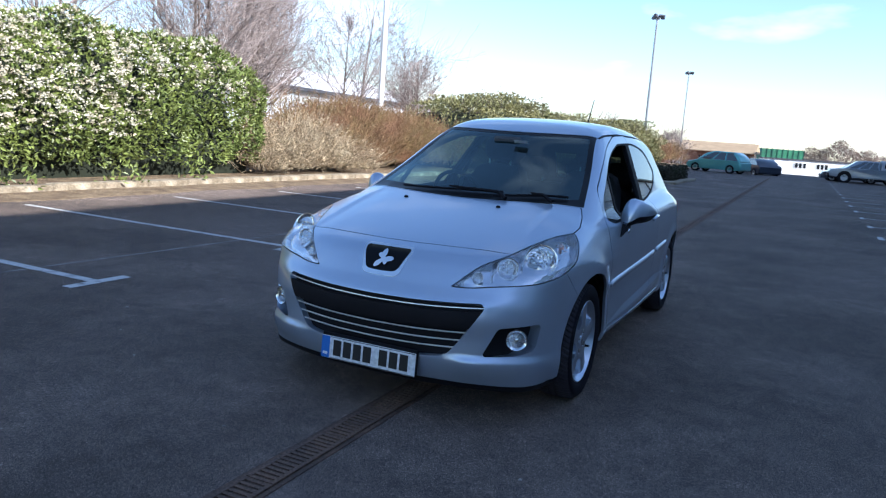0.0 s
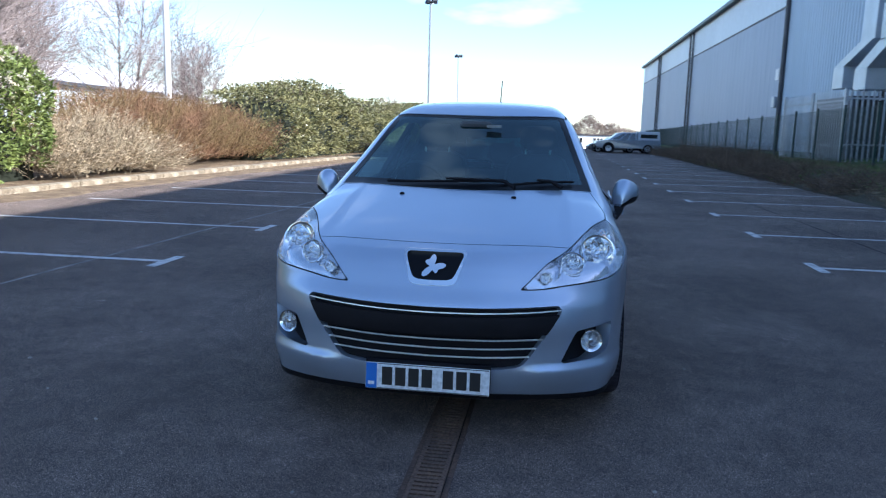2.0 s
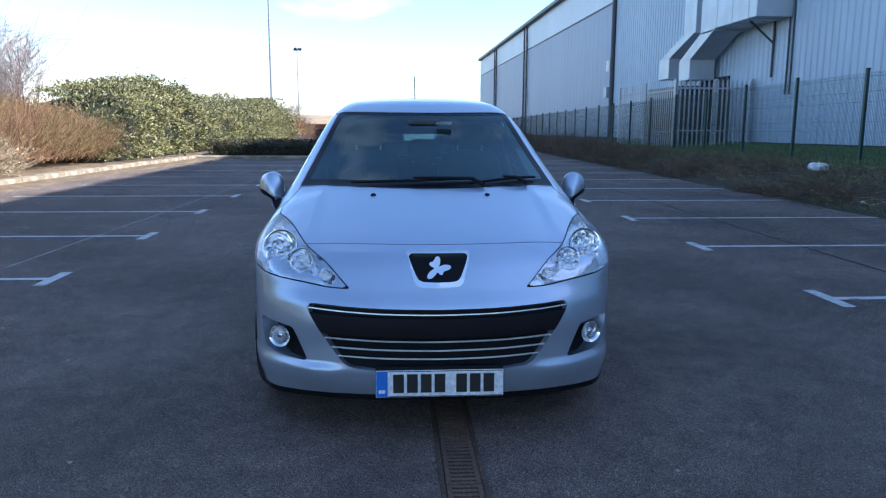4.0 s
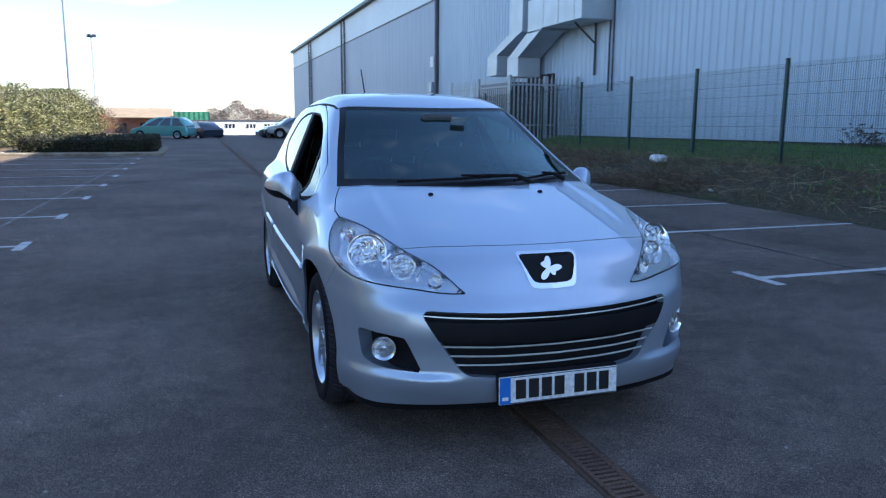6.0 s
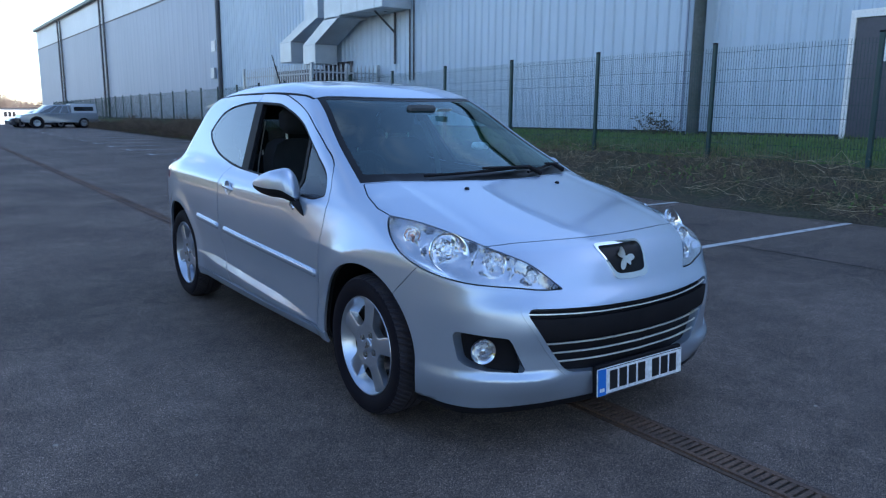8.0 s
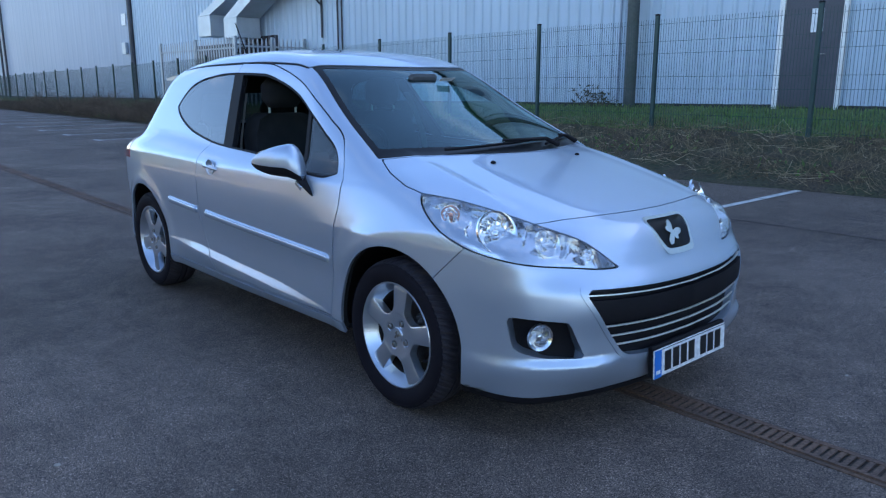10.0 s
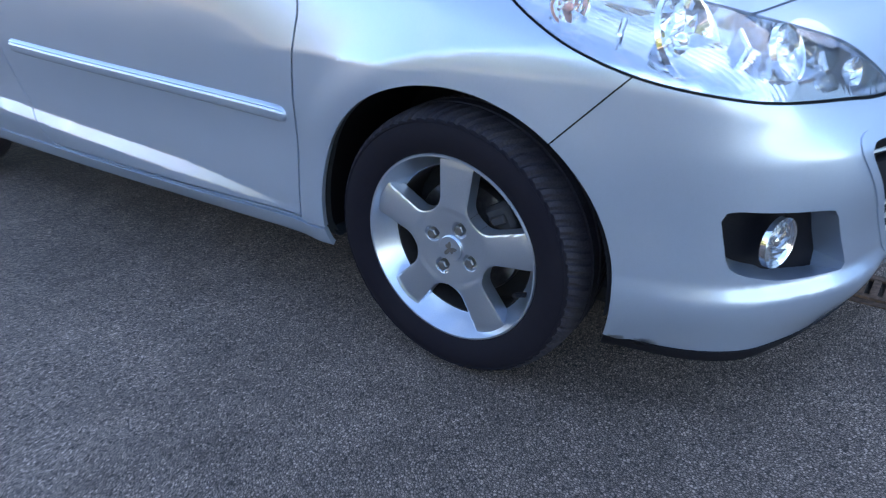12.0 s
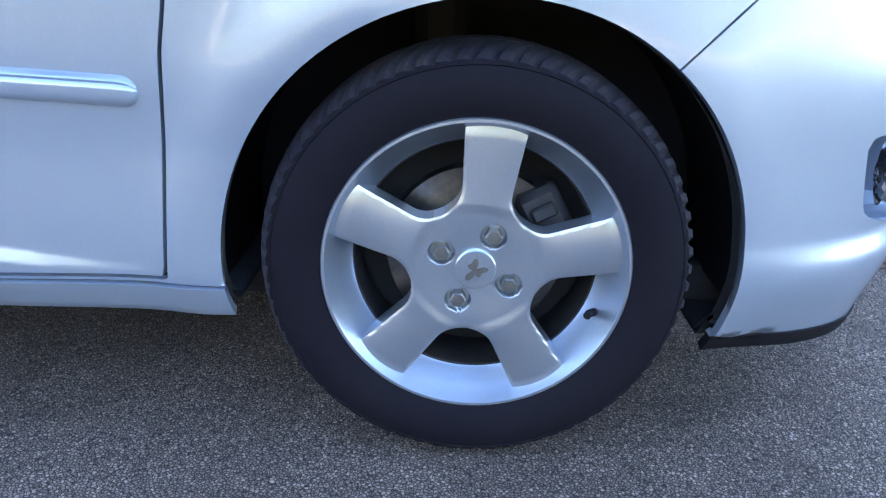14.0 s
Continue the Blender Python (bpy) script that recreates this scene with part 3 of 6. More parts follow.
def onto(p, rounds=3):
    for _ in range(rounds):
        n = slope(p)
        p = p - n * (body(p) / np.maximum((n * n).sum(1), 0.05))[:, None]
    return p


def outward(p):
    n = slope(p)
    return n / np.maximum(np.linalg.norm(n, axis=1), 1e-6)[:, None]


CELL = 0.0155


def shell_net():
    """Half of the body's surface (x up to 0) as an even net of quads."""
    xs = np.arange(-62, 2) * CELL + CELL / 2
    ys = np.arange(-0.92, 3.30, CELL)
    zs = np.arange(0.10, 1.54, CELL)
    X, Y, Z = np.meshgrid(xs, ys, zs, indexing="ij")
    F = body(np.stack([X.ravel(), Y.ravel(), Z.ravel()], 1)).reshape(X.shape)
    I = F < 0
    nx, ny, nz = (k - 1 for k in F.shape)
    total, count = np.zeros((nx, ny, nz, 3)), np.zeros((nx, ny, nz))
    corners = [(i, j, k) for i in (0, 1) for j in (0, 1) for k in (0, 1)]
    base = np.stack(np.meshgrid(np.arange(nx), np.arange(ny), np.arange(nz), indexing="ij"), -1)
    for c in corners:
        for ax in range(3):
            if c[ax]:
                continue
            d = list(c)
            d[ax] = 1
            fa = F[c[0]:c[0] + nx, c[1]:c[1] + ny, c[2]:c[2] + nz]
            fb = F[d[0]:d[0] + nx, d[1]:d[1] + ny, d[2]:d[2] + nz]
            hit = (fa < 0) != (fb < 0)
            s = np.where(hit, fa / np.where(hit, fa - fb, 1), 0)
            spot = base + np.array(c)
            spot = spot.astype(float)
            spot[..., ax] += s
            total += np.where(hit[..., None], spot, 0)
            count += hit
    used = count > 0
    ids = -np.ones((nx, ny, nz), int)
    ids[used] = np.arange(used.sum())
    v = total[used] / count[used][:, None] * CELL + np.array([xs[0], ys[0], zs[0]])
    quads = []
    for ax in range(3):
        o, q = (ax + 1) % 3, (ax + 2) % 3
        lo = [slice(None)] * 3
        hi = [slice(None)] * 3
        lo[ax], hi[ax] = slice(0, -1), slice(1, None)
        cross = I[tuple(lo)] != I[tuple(hi)]
        pts = np.argwhere(cross)
        pts = pts[(pts[:, o] > 0) & (pts[:, q] > 0) & (pts[:, o] < F.shape[o] - 1) & (pts[:, q] < F.shape[q] - 1)]
        eo, eq = np.eye(3, dtype=int)[o], np.eye(3, dtype=int)[q]
        ring = [ids[tuple((pts - w).T)] for w in (eo * 0, eo, eo + eq, eq)]
        quad = np.stack(ring, 1)
        flip = I[tuple(pts.T)]
        quad[~flip] = quad[~flip][:, ::-1]
        quads.append(quad)
    quads = np.concatenate(quads)
    v = onto(v, 5)
    mid = np.abs(v[:, 0]) < CELL * 0.45
    v[mid, 0] = 0
    quads = quads[(quads >= 0).all(1)]
    quads = quads[(v[quads][:, :, 0] <= 1e-9).all(1)]
    return v, quads


class Skin:
    """The body's surface, cut along curves into named regions."""

    def __init__(self):
        self.project, self.normal = onto, outward
        self.v, q = shell_net()
        self.faces = [tuple(f) for f in q]
        self.tag = ["body"] * len(self.faces)

    def cut(self, field, name, among=None):
        """Faces where field is below zero get the name; faces on the curve are split along it."""
        val = field(self.v[:, 0], self.v[:, 1], self.v[:, 2])
        val = np.where(np.abs(val) < 2e-4, 2e-4, val)
        todo = [i for i, f in enumerate(self.faces) if (among is None or self.tag[i] in among)]
        edges = {}
        for i in todo:
            f = self.faces[i]
            for a, b in zip(f, f[1:] + f[:1]):
                if val[a] * val[b] < 0:
                    edges.setdefault((min(a, b), max(a, b)), None)
        keys = list(edges)
        if keys:
            A, B = self.v[[k[0] for k in keys]], self.v[[k[1] for k in keys]]
            fa = val[[k[0] for k in keys]]
            lo, hi = np.zeros(len(keys)), np.ones(len(keys))
            for _ in range(14):
                m = (lo + hi) / 2
                p = A + (B - A) * m[:, None]
                same = field(p[:, 0], p[:, 1], p[:, 2]) * fa > 0
                lo, hi = np.where(same, m, lo), np.where(same, hi, m)
            p = A + (B - A) * ((lo + hi) / 2)[:, None]
            mid = np.abs(p[:, 0]) < 1e-9
            p = self.project(p, 1)
            p[mid, 0] = 0
            k0 = len(self.v)
            self.v = np.concatenate([self.v, p])
            val = np.concatenate([val, np.zeros(len(p))])
            for i, k in enumerate(keys):
                edges[k] = k0 + i
        extra_f, extra_t = [], []
        for i in todo:
            f = self.faces[i]
            s = [val[k] < 0 for k in f]
            if all(s):
                self.tag[i] = name
            elif any(s):
                neg, pos = [], []
                for a, b in zip(f, f[1:] + f[:1]):
                    (neg if val[a] < 0 else pos).append(a)
                    if val[a] * val[b] < 0:
                        c = edges[(min(a, b), max(a, b))]
                        neg.append(c)
                        pos.append(c)
                self.faces[i] = tuple(pos)
                extra_f.append(tuple(neg))
                extra_t.append(name)
        self.faces += extra_f
        self.tag += extra_t

    def band(self, field, w, name, among, inner=None):
        """A strip w to either side of the field's zero line; what lies inside keeps its old name or gets inner."""
        for old in among:
            self.cut(lambda x, y, z: field(x, y, z) - w, "#both", [old])
            self.cut(lambda x, y, z: field(x, y, z) + w, "#in", ["#both"])
            self.tag = [name if t == "#both" else (inner or old) if t == "#in" else t for t in self.tag]

    def panel(self, names, thick=0.014, lift=0.0, sides="left", rim=True, inward=None, flip=False, skip=None):
        """A mesh of the named regions: the outer skin with true normals and a turned-in rim."""
        names = {names} if isinstance(names, str) else set(names)
        fs = [f for f, t in zip(self.faces, self.tag) if t in names]
        keep = sorted({k for f in fs for k in f})
        if not keep:
            return None
        back = {k: i for i, k in enumerate(keep)}
        p = self.v[keep]
        n = self.normal(p)
        if sides != "left":
            n[p[:, 0] == 0, 0] = 0
        p = p + n * lift
        faces = [tuple(back[k] for k in f) for f in fs]
        verts, norms = [tuple(q) for q in p], [tuple(q) for q in n]
        if rim:
            seen = {}
            for f in faces:
                for a, b in zip(f, f[1:] + f[:1]):
                    seen[(a, b)] = True
            for a, b in list(seen):
                if (b, a) in seen or (sides != "left" and abs(p[a][0]) < 1e-6 and abs(p[b][0]) < 1e-6):
                    continue
                if skip is not None and skip(p[a]) and skip(p[b]):
                    continue
                ia = -n[a] * thick if inward is None else np.array(inward) * thick
                ib = -n[b] * thick if inward is None else np.array(inward) * thick
                quad = [p[b], p[a], p[a] + ia, p[b] + ib]
                w = np.cross(quad[1] - quad[0], quad[2] - quad[0])
                w = w / max(np.linalg.norm(w), 1e-9)
                k = len(verts)
                verts += [tuple(q) for q in quad]
                norms += [tuple(w)] * 4
                faces.append((k, k + 1, k + 2, k + 3))
        if sides in ("right", "both"):
            mv = [(-x, y, z) for x, y, z in verts]
            mn = [(-x, y, z) for x, y, z in norms]
            mf = [tuple(reversed(f)) for f in faces]
            if sides == "right":
                verts, norms, faces = mv, mn, mf
            else:
                k = len(verts)
                verts, norms, faces = verts + mv, norms + mn, faces + [tuple(i + k for i in f) for f in mf]
        if flip:
            norms, faces = [tuple(-q for q in m) for m in norms], [tuple(reversed(f)) for f in faces]
        me = bpy.data.meshes.new("panel")
        me.from_pydata(verts, [], faces)
        me.shade_smooth()
        me.normals_split_custom_set_from_vertices(norms)
        return me


skin = Skin()

# outlines on the skin
win_top = curve_of((0.36, 0.82), (0.44, 0.925), (0.51, 1.005), (0.66, 1.085), (0.82, 1.165), (1.0, 1.250), (1.2, 1.308), (1.42, 1.347), (1.80, 1.355), (2.10, 1.330), (2.27, 1.285), (2.36, 1.20), (2.40, 1.10))
win_low = curve_of((0.36, 0.955), (0.44, 0.912), (0.52, 0.892), (0.62, 0.897), (0.80, 0.930), (1.2, 0.950), (1.6, 0.966), (1.98, 1.012), (2.22, 1.075), (2.36, 1.14), (2.40, 1.18))
lamp_edge = curve_of((-0.78, 0.29), (-0.725, 0.366), (-0.70, 0.400), (-0.64, 0.464), (-0.50, 0.562), (-0.32, 0.630), (-0.20, 0.675), (-0.06, 0.738), (0.02, 0.760))
lamp_low = curve_of((-0.75, 0.648), (-0.722, 0.648), (-0.65, 0.667), (-0.535, 0.692), (-0.386, 0.723), (-0.264, 0.767), (-0.147, 0.825), (-0.075, 0.872), (0.0, 0.95))


def worst(*fs):
    out = fs[0]
    for f in fs[1:]:
        out = np.maximum(out, f)
    return out


def f_window(x, y, z):
    return worst(win_low(y) - z, z - win_top(y), 0.40 - y, y - 2.40, 0.3 - np.abs(x))


def f_screen(x, y, z):
    a, s = np.abs(x), y - 0.105 - 0.46 * x * x
    return worst((a - (0.685 - 0.40 * (z - 0.972))) * 0.9, -0.035 - s, s - 0.80, 0.93 - z)


def f_lamp(x, y, z):
    return worst(lamp_low(y) - z, (lamp_edge(y) - np.abs(x)) * 1.2, y + 0.05)


def f_bonnet(x, y, z):
    a = np.abs(x)
    return worst((-0.590 + 0.30 * a * a - y), (a - np.where(y < -0.065, lamp_edge(y), np.interp(y, [-0.08, 0.03, 0.17, 0.27], [0.736, 0.738, 0.708, 0.672]))), y - (0.062 + 0.46 * a * a), 0.7 - z)


def f_grille(x, y, z):
    a = np.abs(x)
    top = 0.583 + 0.014 * (a / 0.5) ** 2
    side = (a - (0.552 - 0.60 * np.maximum(0.575 - z, 0) ** 1.15 * 1.35)) * 0.8
    return smax(smax(z - top, 0.300 + 0.16 * a * a - z, 0.02), side, 0.03) + np.where(y > -0.45, 1.0, 0)


def f_fog(x, y, z):
    a = np.abs(x)
    up = z - (0.506 - 0.13 * (0.755 - a))
    inn = -(a - 0.535) * 0.91 + (z - 0.345) * 0.417
    low = (0.340 + 0.05 * (a - 0.535) + 1.2 * np.maximum(a - 0.66, 0) ** 1.6 - z) * 0.95
    out = a - (0.762 - 0.12 * (0.5 - z))
    return smax(smax(smax(up, low, 0.012), inn, 0.012), out, 0.02) + np.where(y > -0.40, 1.0, 0)


def f_badge(x, y, z, grow=0.0):
    a = np.abs(x)
    return smax(smax(z - 0.781, 0.662 + 0.5 * a * a - z, 0.01), (a - (0.130 - 0.38 * np.maximum(0.775 - z, 0))) * 0.95, 0.02) - grow + np.where(y > -0.5, 1.0, 0)


def f_door(x, y, z):
    front = np.interp(z, [0.25, 0.6, 0.78, 0.94, 1.0], [0.435, 0.402, 0.365, 0.385, 0.42])
    back = 1.715 - 0.17 * np.clip((0.62 - z) / 0.33, 0, 1) ** 2
    return worst(front - y, y - back, 0.292 - z, z - (win_top(y) + 0.050), 0.3 - np.abs(x))


def f_arch(x, y, z):
    near = np.minimum(np.hypot(y + 0.012, z - 0.315), np.hypot(y - 2.54, z - 0.315))
    return worst(near - 0.362, 0.45 - np.abs(x))


STRIP = lambda y: 0.547 + 0.046 * (y - 0.44)
f_seam = lambda x, y, z: worst(y - (-0.247 - (z - 0.598) * 1.03), z - 0.86, y + 0.2)
f_sill = lambda x, y, z: worst(z - 0.283, 0.3 - np.abs(x), 0.2 - y, y - 2.3)
f_roof = lambda x, y, z: worst(0.80 - (y - 0.105 - 0.46 * x * x), 1.25 - z, np.abs(x) - 0.540 + 0.02 * (y - 1.5) ** 2, y - 2.85)
skin.cut(f_arch, "hole")
skin.cut(lambda x, y, z: z - (0.174 + 0.062 * ease(0.05, 0.36, y)), "under", ["body"])
skin.cut(f_screen, "screen", ["body"])
skin.cut(f_window, "window", ["body"])
skin.band(f_lamp, 0.0026, "gap", ["body"], "lamp")
skin.band(f_grille, 0.0085, "grille_edge", ["body"], "grille")
for k, (zc, bow) in enumerate(((0.553, 0.016), (0.439, 0.012), (0.402, 0.012), (0.367, 0.012))):
    skin.band(lambda x, y, z: z - zc - bow * (x / 0.5) ** 2, 0.0024, "slat%d" % k, ["grille"])
skin.band(lambda x, y, z: z - 0.498 - 0.014 * (x / 0.5) ** 2, 0.039, "bar", ["grille"])
skin.band(f_fog, 0.005, "fog_edge", ["body"], "fog")
skin.band(lambda x, y, z: f_badge(x, y, z) * (0.42 + 0.58 * np.clip((z - 0.675) / 0.085, 0, 1)), 0.0042, "badge_ring", ["body"], "badge")
skin.band(f_bonnet, 0.0028, "gap", ["body"], "bonnet")
skin.band(f_seam, 0.0022, "gap", ["body"], "bumper")
skin.cut(lambda x, y, z: z - (0.206 - 0.01 * np.abs(x)), "lip", ["bumper"])
skin.band(f_door, 0.0028, "gap", ["body"], "door")
skin.cut(lambda x, y, z: smax(smax(np.abs(z - STRIP(y)) - 0.020, 0.437 - y, 0.02), y - 1.63, 0.012) + 0.001, "strip_front", ["door"])
skin.cut(lambda x, y, z: smax(smax(np.abs(z - STRIP(y) + 0.004) - 0.0125, 0.446 - y, 0.016), y - 1.622, 0.012), "strip_crown", ["strip_front"])
skin.band(f_sill, 0.0022, "gap", ["body"], "sill")
skin.cut(lambda x, y, z: smax(smax(np.abs(z - STRIP(y)) - 0.020, 1.735 - y, 0.012), y - 2.13, 0.02), "strip_rear", ["body"])
skin.cut(lambda x, y, z: worst(2.80 + 0.35 * (z - 0.8) - y, np.abs(z - 0.95) - 0.13, 0.45 - np.abs(x)), "tail_lamp", ["body"])
skin.band(f_roof, 0.006, "roof_trim", ["body"], "roof")
skin.cut(lambda x, y, z: worst(z - 0.62, 2.75 - y), "rear_bumper", ["body"])
skin.cut(lambda x, y, z: worst(0.45 - y, 0.3 - np.abs(x)), "quarter", ["body"])
skin.cut(lambda x, y, z: worst(2.45 - y, 1.03 - z, z - 1.325, np.abs(x) - 0.63 + 0.35 * (z - 1.0)), "rear_glass", ["body"])
skin.cut(lambda x, y, z: 2.0 - y, "tailgate", ["body"])
# edges along the slanting facet at the foot of the door
for panel_name in ("door", "quarter"):
    for up, off in ((1, 0.004), (1, -0.004), (0, 0.004), (0, -0.004)):
        skin.cut(lambda x, y, z: worst(z - crease_line(y) - up * wedge_width(y) - off, 0.3 - np.abs(x), 0.44 - y, y - 2.2), panel_name, [panel_name])
skin.cut(lambda x, y, z: -(f_window(x, y, z) + 0.011), "window_seal", ["window"])
f_bar = lambda x, y, z: y - 0.725 - 0.50 * (z - 0.95)
f_pillar = lambda x, y, z: y - 1.515 - 0.50 * (z - 0.96)
skin.band(f_bar, 0.014, "window_bar", ["window"], "front_light")
skin.band(f_pillar, 0.052, "pillar_black", ["window"], "open_window")
skin.cut(lambda x, y, z: -worst(f_screen(x, y, z) + 0.028, 0.045 - (y - 0.105 - 0.46 * x * x)), "screen_frit", ["screen"])

car = thing("hatchback_car", "metallic silver-blue three-door hatchback parked on the asphalt, front side windows open", "car")


def put(name, me, mat, parent=car, label=""):
    if me is None:
        print("EMPTY", name)
        return None
    me.name = name
    me.materials.append(mat)
    return part(name, me, None, parent, label)


def rubbing_strip(name, parent, side, y0, y1):
    """A half-round moulding with rounded ends along the door."""
    n, m = 44, 13
    u = 0.5 - 0.5 * np.cos(math.pi * np.arange(n + 1) / n)
    y = np.repeat(y0 + (y1 - y0) * u, m)
    s = np.tile(np.linspace(-1, 1, m), n + 1)
    e = np.minimum(y - y0, y1 - y)
    w = 0.021 * np.sqrt(np.clip(1 - (1 - np.minimum(e / 0.020, 1)) ** 2, 0, 1)) + 0.0006
    q = 0.014 * np.sqrt(np.clip(1 - (1 - np.minimum(e / 0.016, 1)) ** 2, 0, 1)) + 0.0004
    p = onto(np.stack([np.full(len(y), -0.87), y, STRIP(y) + w * s], 1))
    p = p + outward(p) * (q * np.sqrt(np.clip(1 - np.abs(s) ** 3.2, 0, 1)) - 0.002 - 0.0035 * bell(s, 0.52, 0.09))[:, None]
    if side == "right":
        p[:, 0] *= -1
    rings = [[tuple(k) for k in ring][::1 if side == "right" else -1] for ring in p.reshape(n + 1, m, 3)]
    return part(name, Geo().loft(rings, False), PAINT, parent, smooth=55)


shell_tags = ["body", "bonnet", "bumper", "lip", "door", "strip_front", "strip_crown", "strip_rear", "sill", "roof", "roof_trim", "rear_bumper", "quarter", "gap", "under", "tail_lamp", "tailgate"]
put("body_shell", skin.panel(shell_tags, lift=-0.024, sides="both", rim=False), TRIM)
put("body_lining", skin.panel(shell_tags + ["pillar_black"], lift=-0.034, sides="both", rim=False, flip=True), TRIM)
put("wing", skin.panel("body"), PAINT)
put("wing", skin.panel("body", sides="right"), PAINT)
put("bonnet", skin.panel("bonnet", sides="both"), PAINT)
bumper = put("front_bumper", skin.panel("bumper", sides="both"), PAINT)
put("grille_surround", skin.panel("grille_edge", thick=0.05, lift=0.003, sides="both"), PAINT, bumper)
for side in ("left", "right"):
    put("fog_rim", skin.panel("fog_edge", thick=0.075, sides=side), PAINT, bumper)
put("bumper_lip", skin.panel("lip", lift=0.003, sides="both"), BLACK_PLASTIC)
put("roof", skin.panel("roof", sides="both"), PAINT)
put("tailgate", skin.panel("tailgate", sides="both"), PAINT)
put("rear_bumper", skin.panel("rear_bumper", sides="both"), PAINT)
for side in ("left", "right"):
    door = put("door", skin.panel(["door", "strip_front", "strip_crown"], sides=side), PAINT)
    rubbing_strip("rubbing_strip", door, side, 0.437, 1.635)
    put("window_seal", skin.panel("window_seal", thick=0.02, lift=-0.004, sides=side), BLACK_PLASTIC, door)
    put("quarter_light", skin.panel("front_light", thick=0.004, lift=-0.006, sides=side), SIDE_GLASS, door)
    put("window_bar", skin.panel("window_bar", thick=0.02, lift=-0.002, sides=side), BLACK_PLASTIC, door)
    put("pillar_cover", skin.panel("pillar_black", thick=0.02, lift=-0.004, sides=side), BLACK_PLASTIC)
    put("rear_side_window", skin.panel("window", thick=0.004, lift=-0.005, sides=side), PRIVACY)
    quarter = put("rear_quarter", skin.panel(["quarter", "strip_rear"], sides=side), PAINT)
    rubbing_strip("rear_rubbing_strip", quarter, side, 1.735, 2.13)
    put("sill", skin.panel("sill", lift=0.004, sides=side), PAINT)
    put("roof_moulding", skin.panel("roof_trim", thick=0.01, lift=-0.004, sides=side), BLACK_PLASTIC)
    put("tail_lamp", skin.panel("tail_lamp", lift=0.002, sides=side), RED_LENS)
put("rear_window", skin.panel("rear_glass", thick=0.004, lift=-0.005, sides="both"), PRIVACY)
put("windscreen", skin.panel("screen", thick=0.004, lift=-0.005, sides="both"), SCREEN)
put("windscreen_border", skin.panel("screen_frit", thick=0.004, lift=-0.004, sides="both"), GLOSS_BLACK)

# ---- the car's fittings ----
put("grille_back", skin.panel(["grille", "slat0", "slat1", "slat2", "slat3", "bar"], lift=-0.032, sides="both", rim=False), BLACK_PLASTIC, bumper)
for k in range(4):
    put("grille_slat", skin.panel("slat%d" % k, thick=0.007, lift=-0.004, sides="both"), SATIN, bumper, "thin chrome strip")
put("bumper_bar", skin.panel("bar", thick=0.036, lift=0.002, sides="both"), BLACK_PLASTIC, bumper)
put("badge_panel", skin.panel("badge", thick=0.004, lift=-0.006, sides="both"), GLOSS_BLACK, bumper)
put("badge_surround", skin.panel("badge_ring", thick=0.012, lift=0.005, sides="both"), CHROME, bumper, "chrome badge surround")


def emblem(radius, depth):
    """A plain splayed shape standing for the maker's mark."""
    g = Geo()
    pts = []
    for k in range(40):
        a = 2 * math.pi * k / 40
        r = radius * (0.55 + 0.22 * math.cos(3 * a + 0.5) + 0.20 * math.cos(5 * a - 0.9))
        pts.append((r * math.cos(a) * 0.95, r * math.sin(a)))
    return g.prism(pts, depth)


spot = onto(np.array([[-0.004, -0.71, 0.725]]))[0]
nrm = outward(spot[None])[0]
part("emblem", emblem(0.066, 0.005), CHROME, bumper, "plain chrome mark", at=Matrix.Translation(Vector(spot) - Vector(nrm) * 0.004) @ Vector(nrm).to_track_quat("Z", "Y").to_matrix().to_4x4())

# fog lamps and headlamps


def bowl(name, center, facing, r, parent, deep=0.03, bulb=True, mat=CHROME, glassy=True):
    m = Matrix.Translation(center) @ Vector(facing).to_track_quat("Z", "Y").to_matrix().to_4x4()
    rings = []
    for i, (q, h) in enumerate(((0.16, -1.0), (0.34, -0.93), (0.52, -0.80), (0.70, -0.56), (0.86, -0.28))):
        rings.append([(r * q * (1 + 0.05 * (-1) ** k) * math.cos(2 * math.pi * k / 20 + 0.16 * i), r * q * (1 + 0.05 * (-1) ** k) * math.sin(2 * math.pi * k / 20 + 0.16 * i), deep * (h + 0.09 * (-1) ** (k + i))) for k in range(20)])
    ob = part(name, Geo().loft(rings, True, False), mat, parent, at=m)
    part("reflector_rim", Geo().lathe([(r * 0.84, -deep * 0.32), (r * 0.95, -deep * 0.1), (r, 0.0), (r * 1.07, 0.002), (r * 1.10, -0.008)], 32), CHROME, ob, smooth=40)
    if bulb:
        part("bulb", Geo().lathe([(r * 0.20, -deep), (r * 0.22, -deep * 0.3), (r * 0.12, -deep * 0.12), (0.0005, -deep * 0.1)], 14), CHROME, ob, smooth=50)
    if glassy:
        part("lens", Geo().lathe([(r * 0.98, 0.0), (r * 0.8, r * 0.10), (r * 0.4, r * 0.19), (0.0005, r * 0.21)], 24), LENS, ob, smooth=60)
    return ob


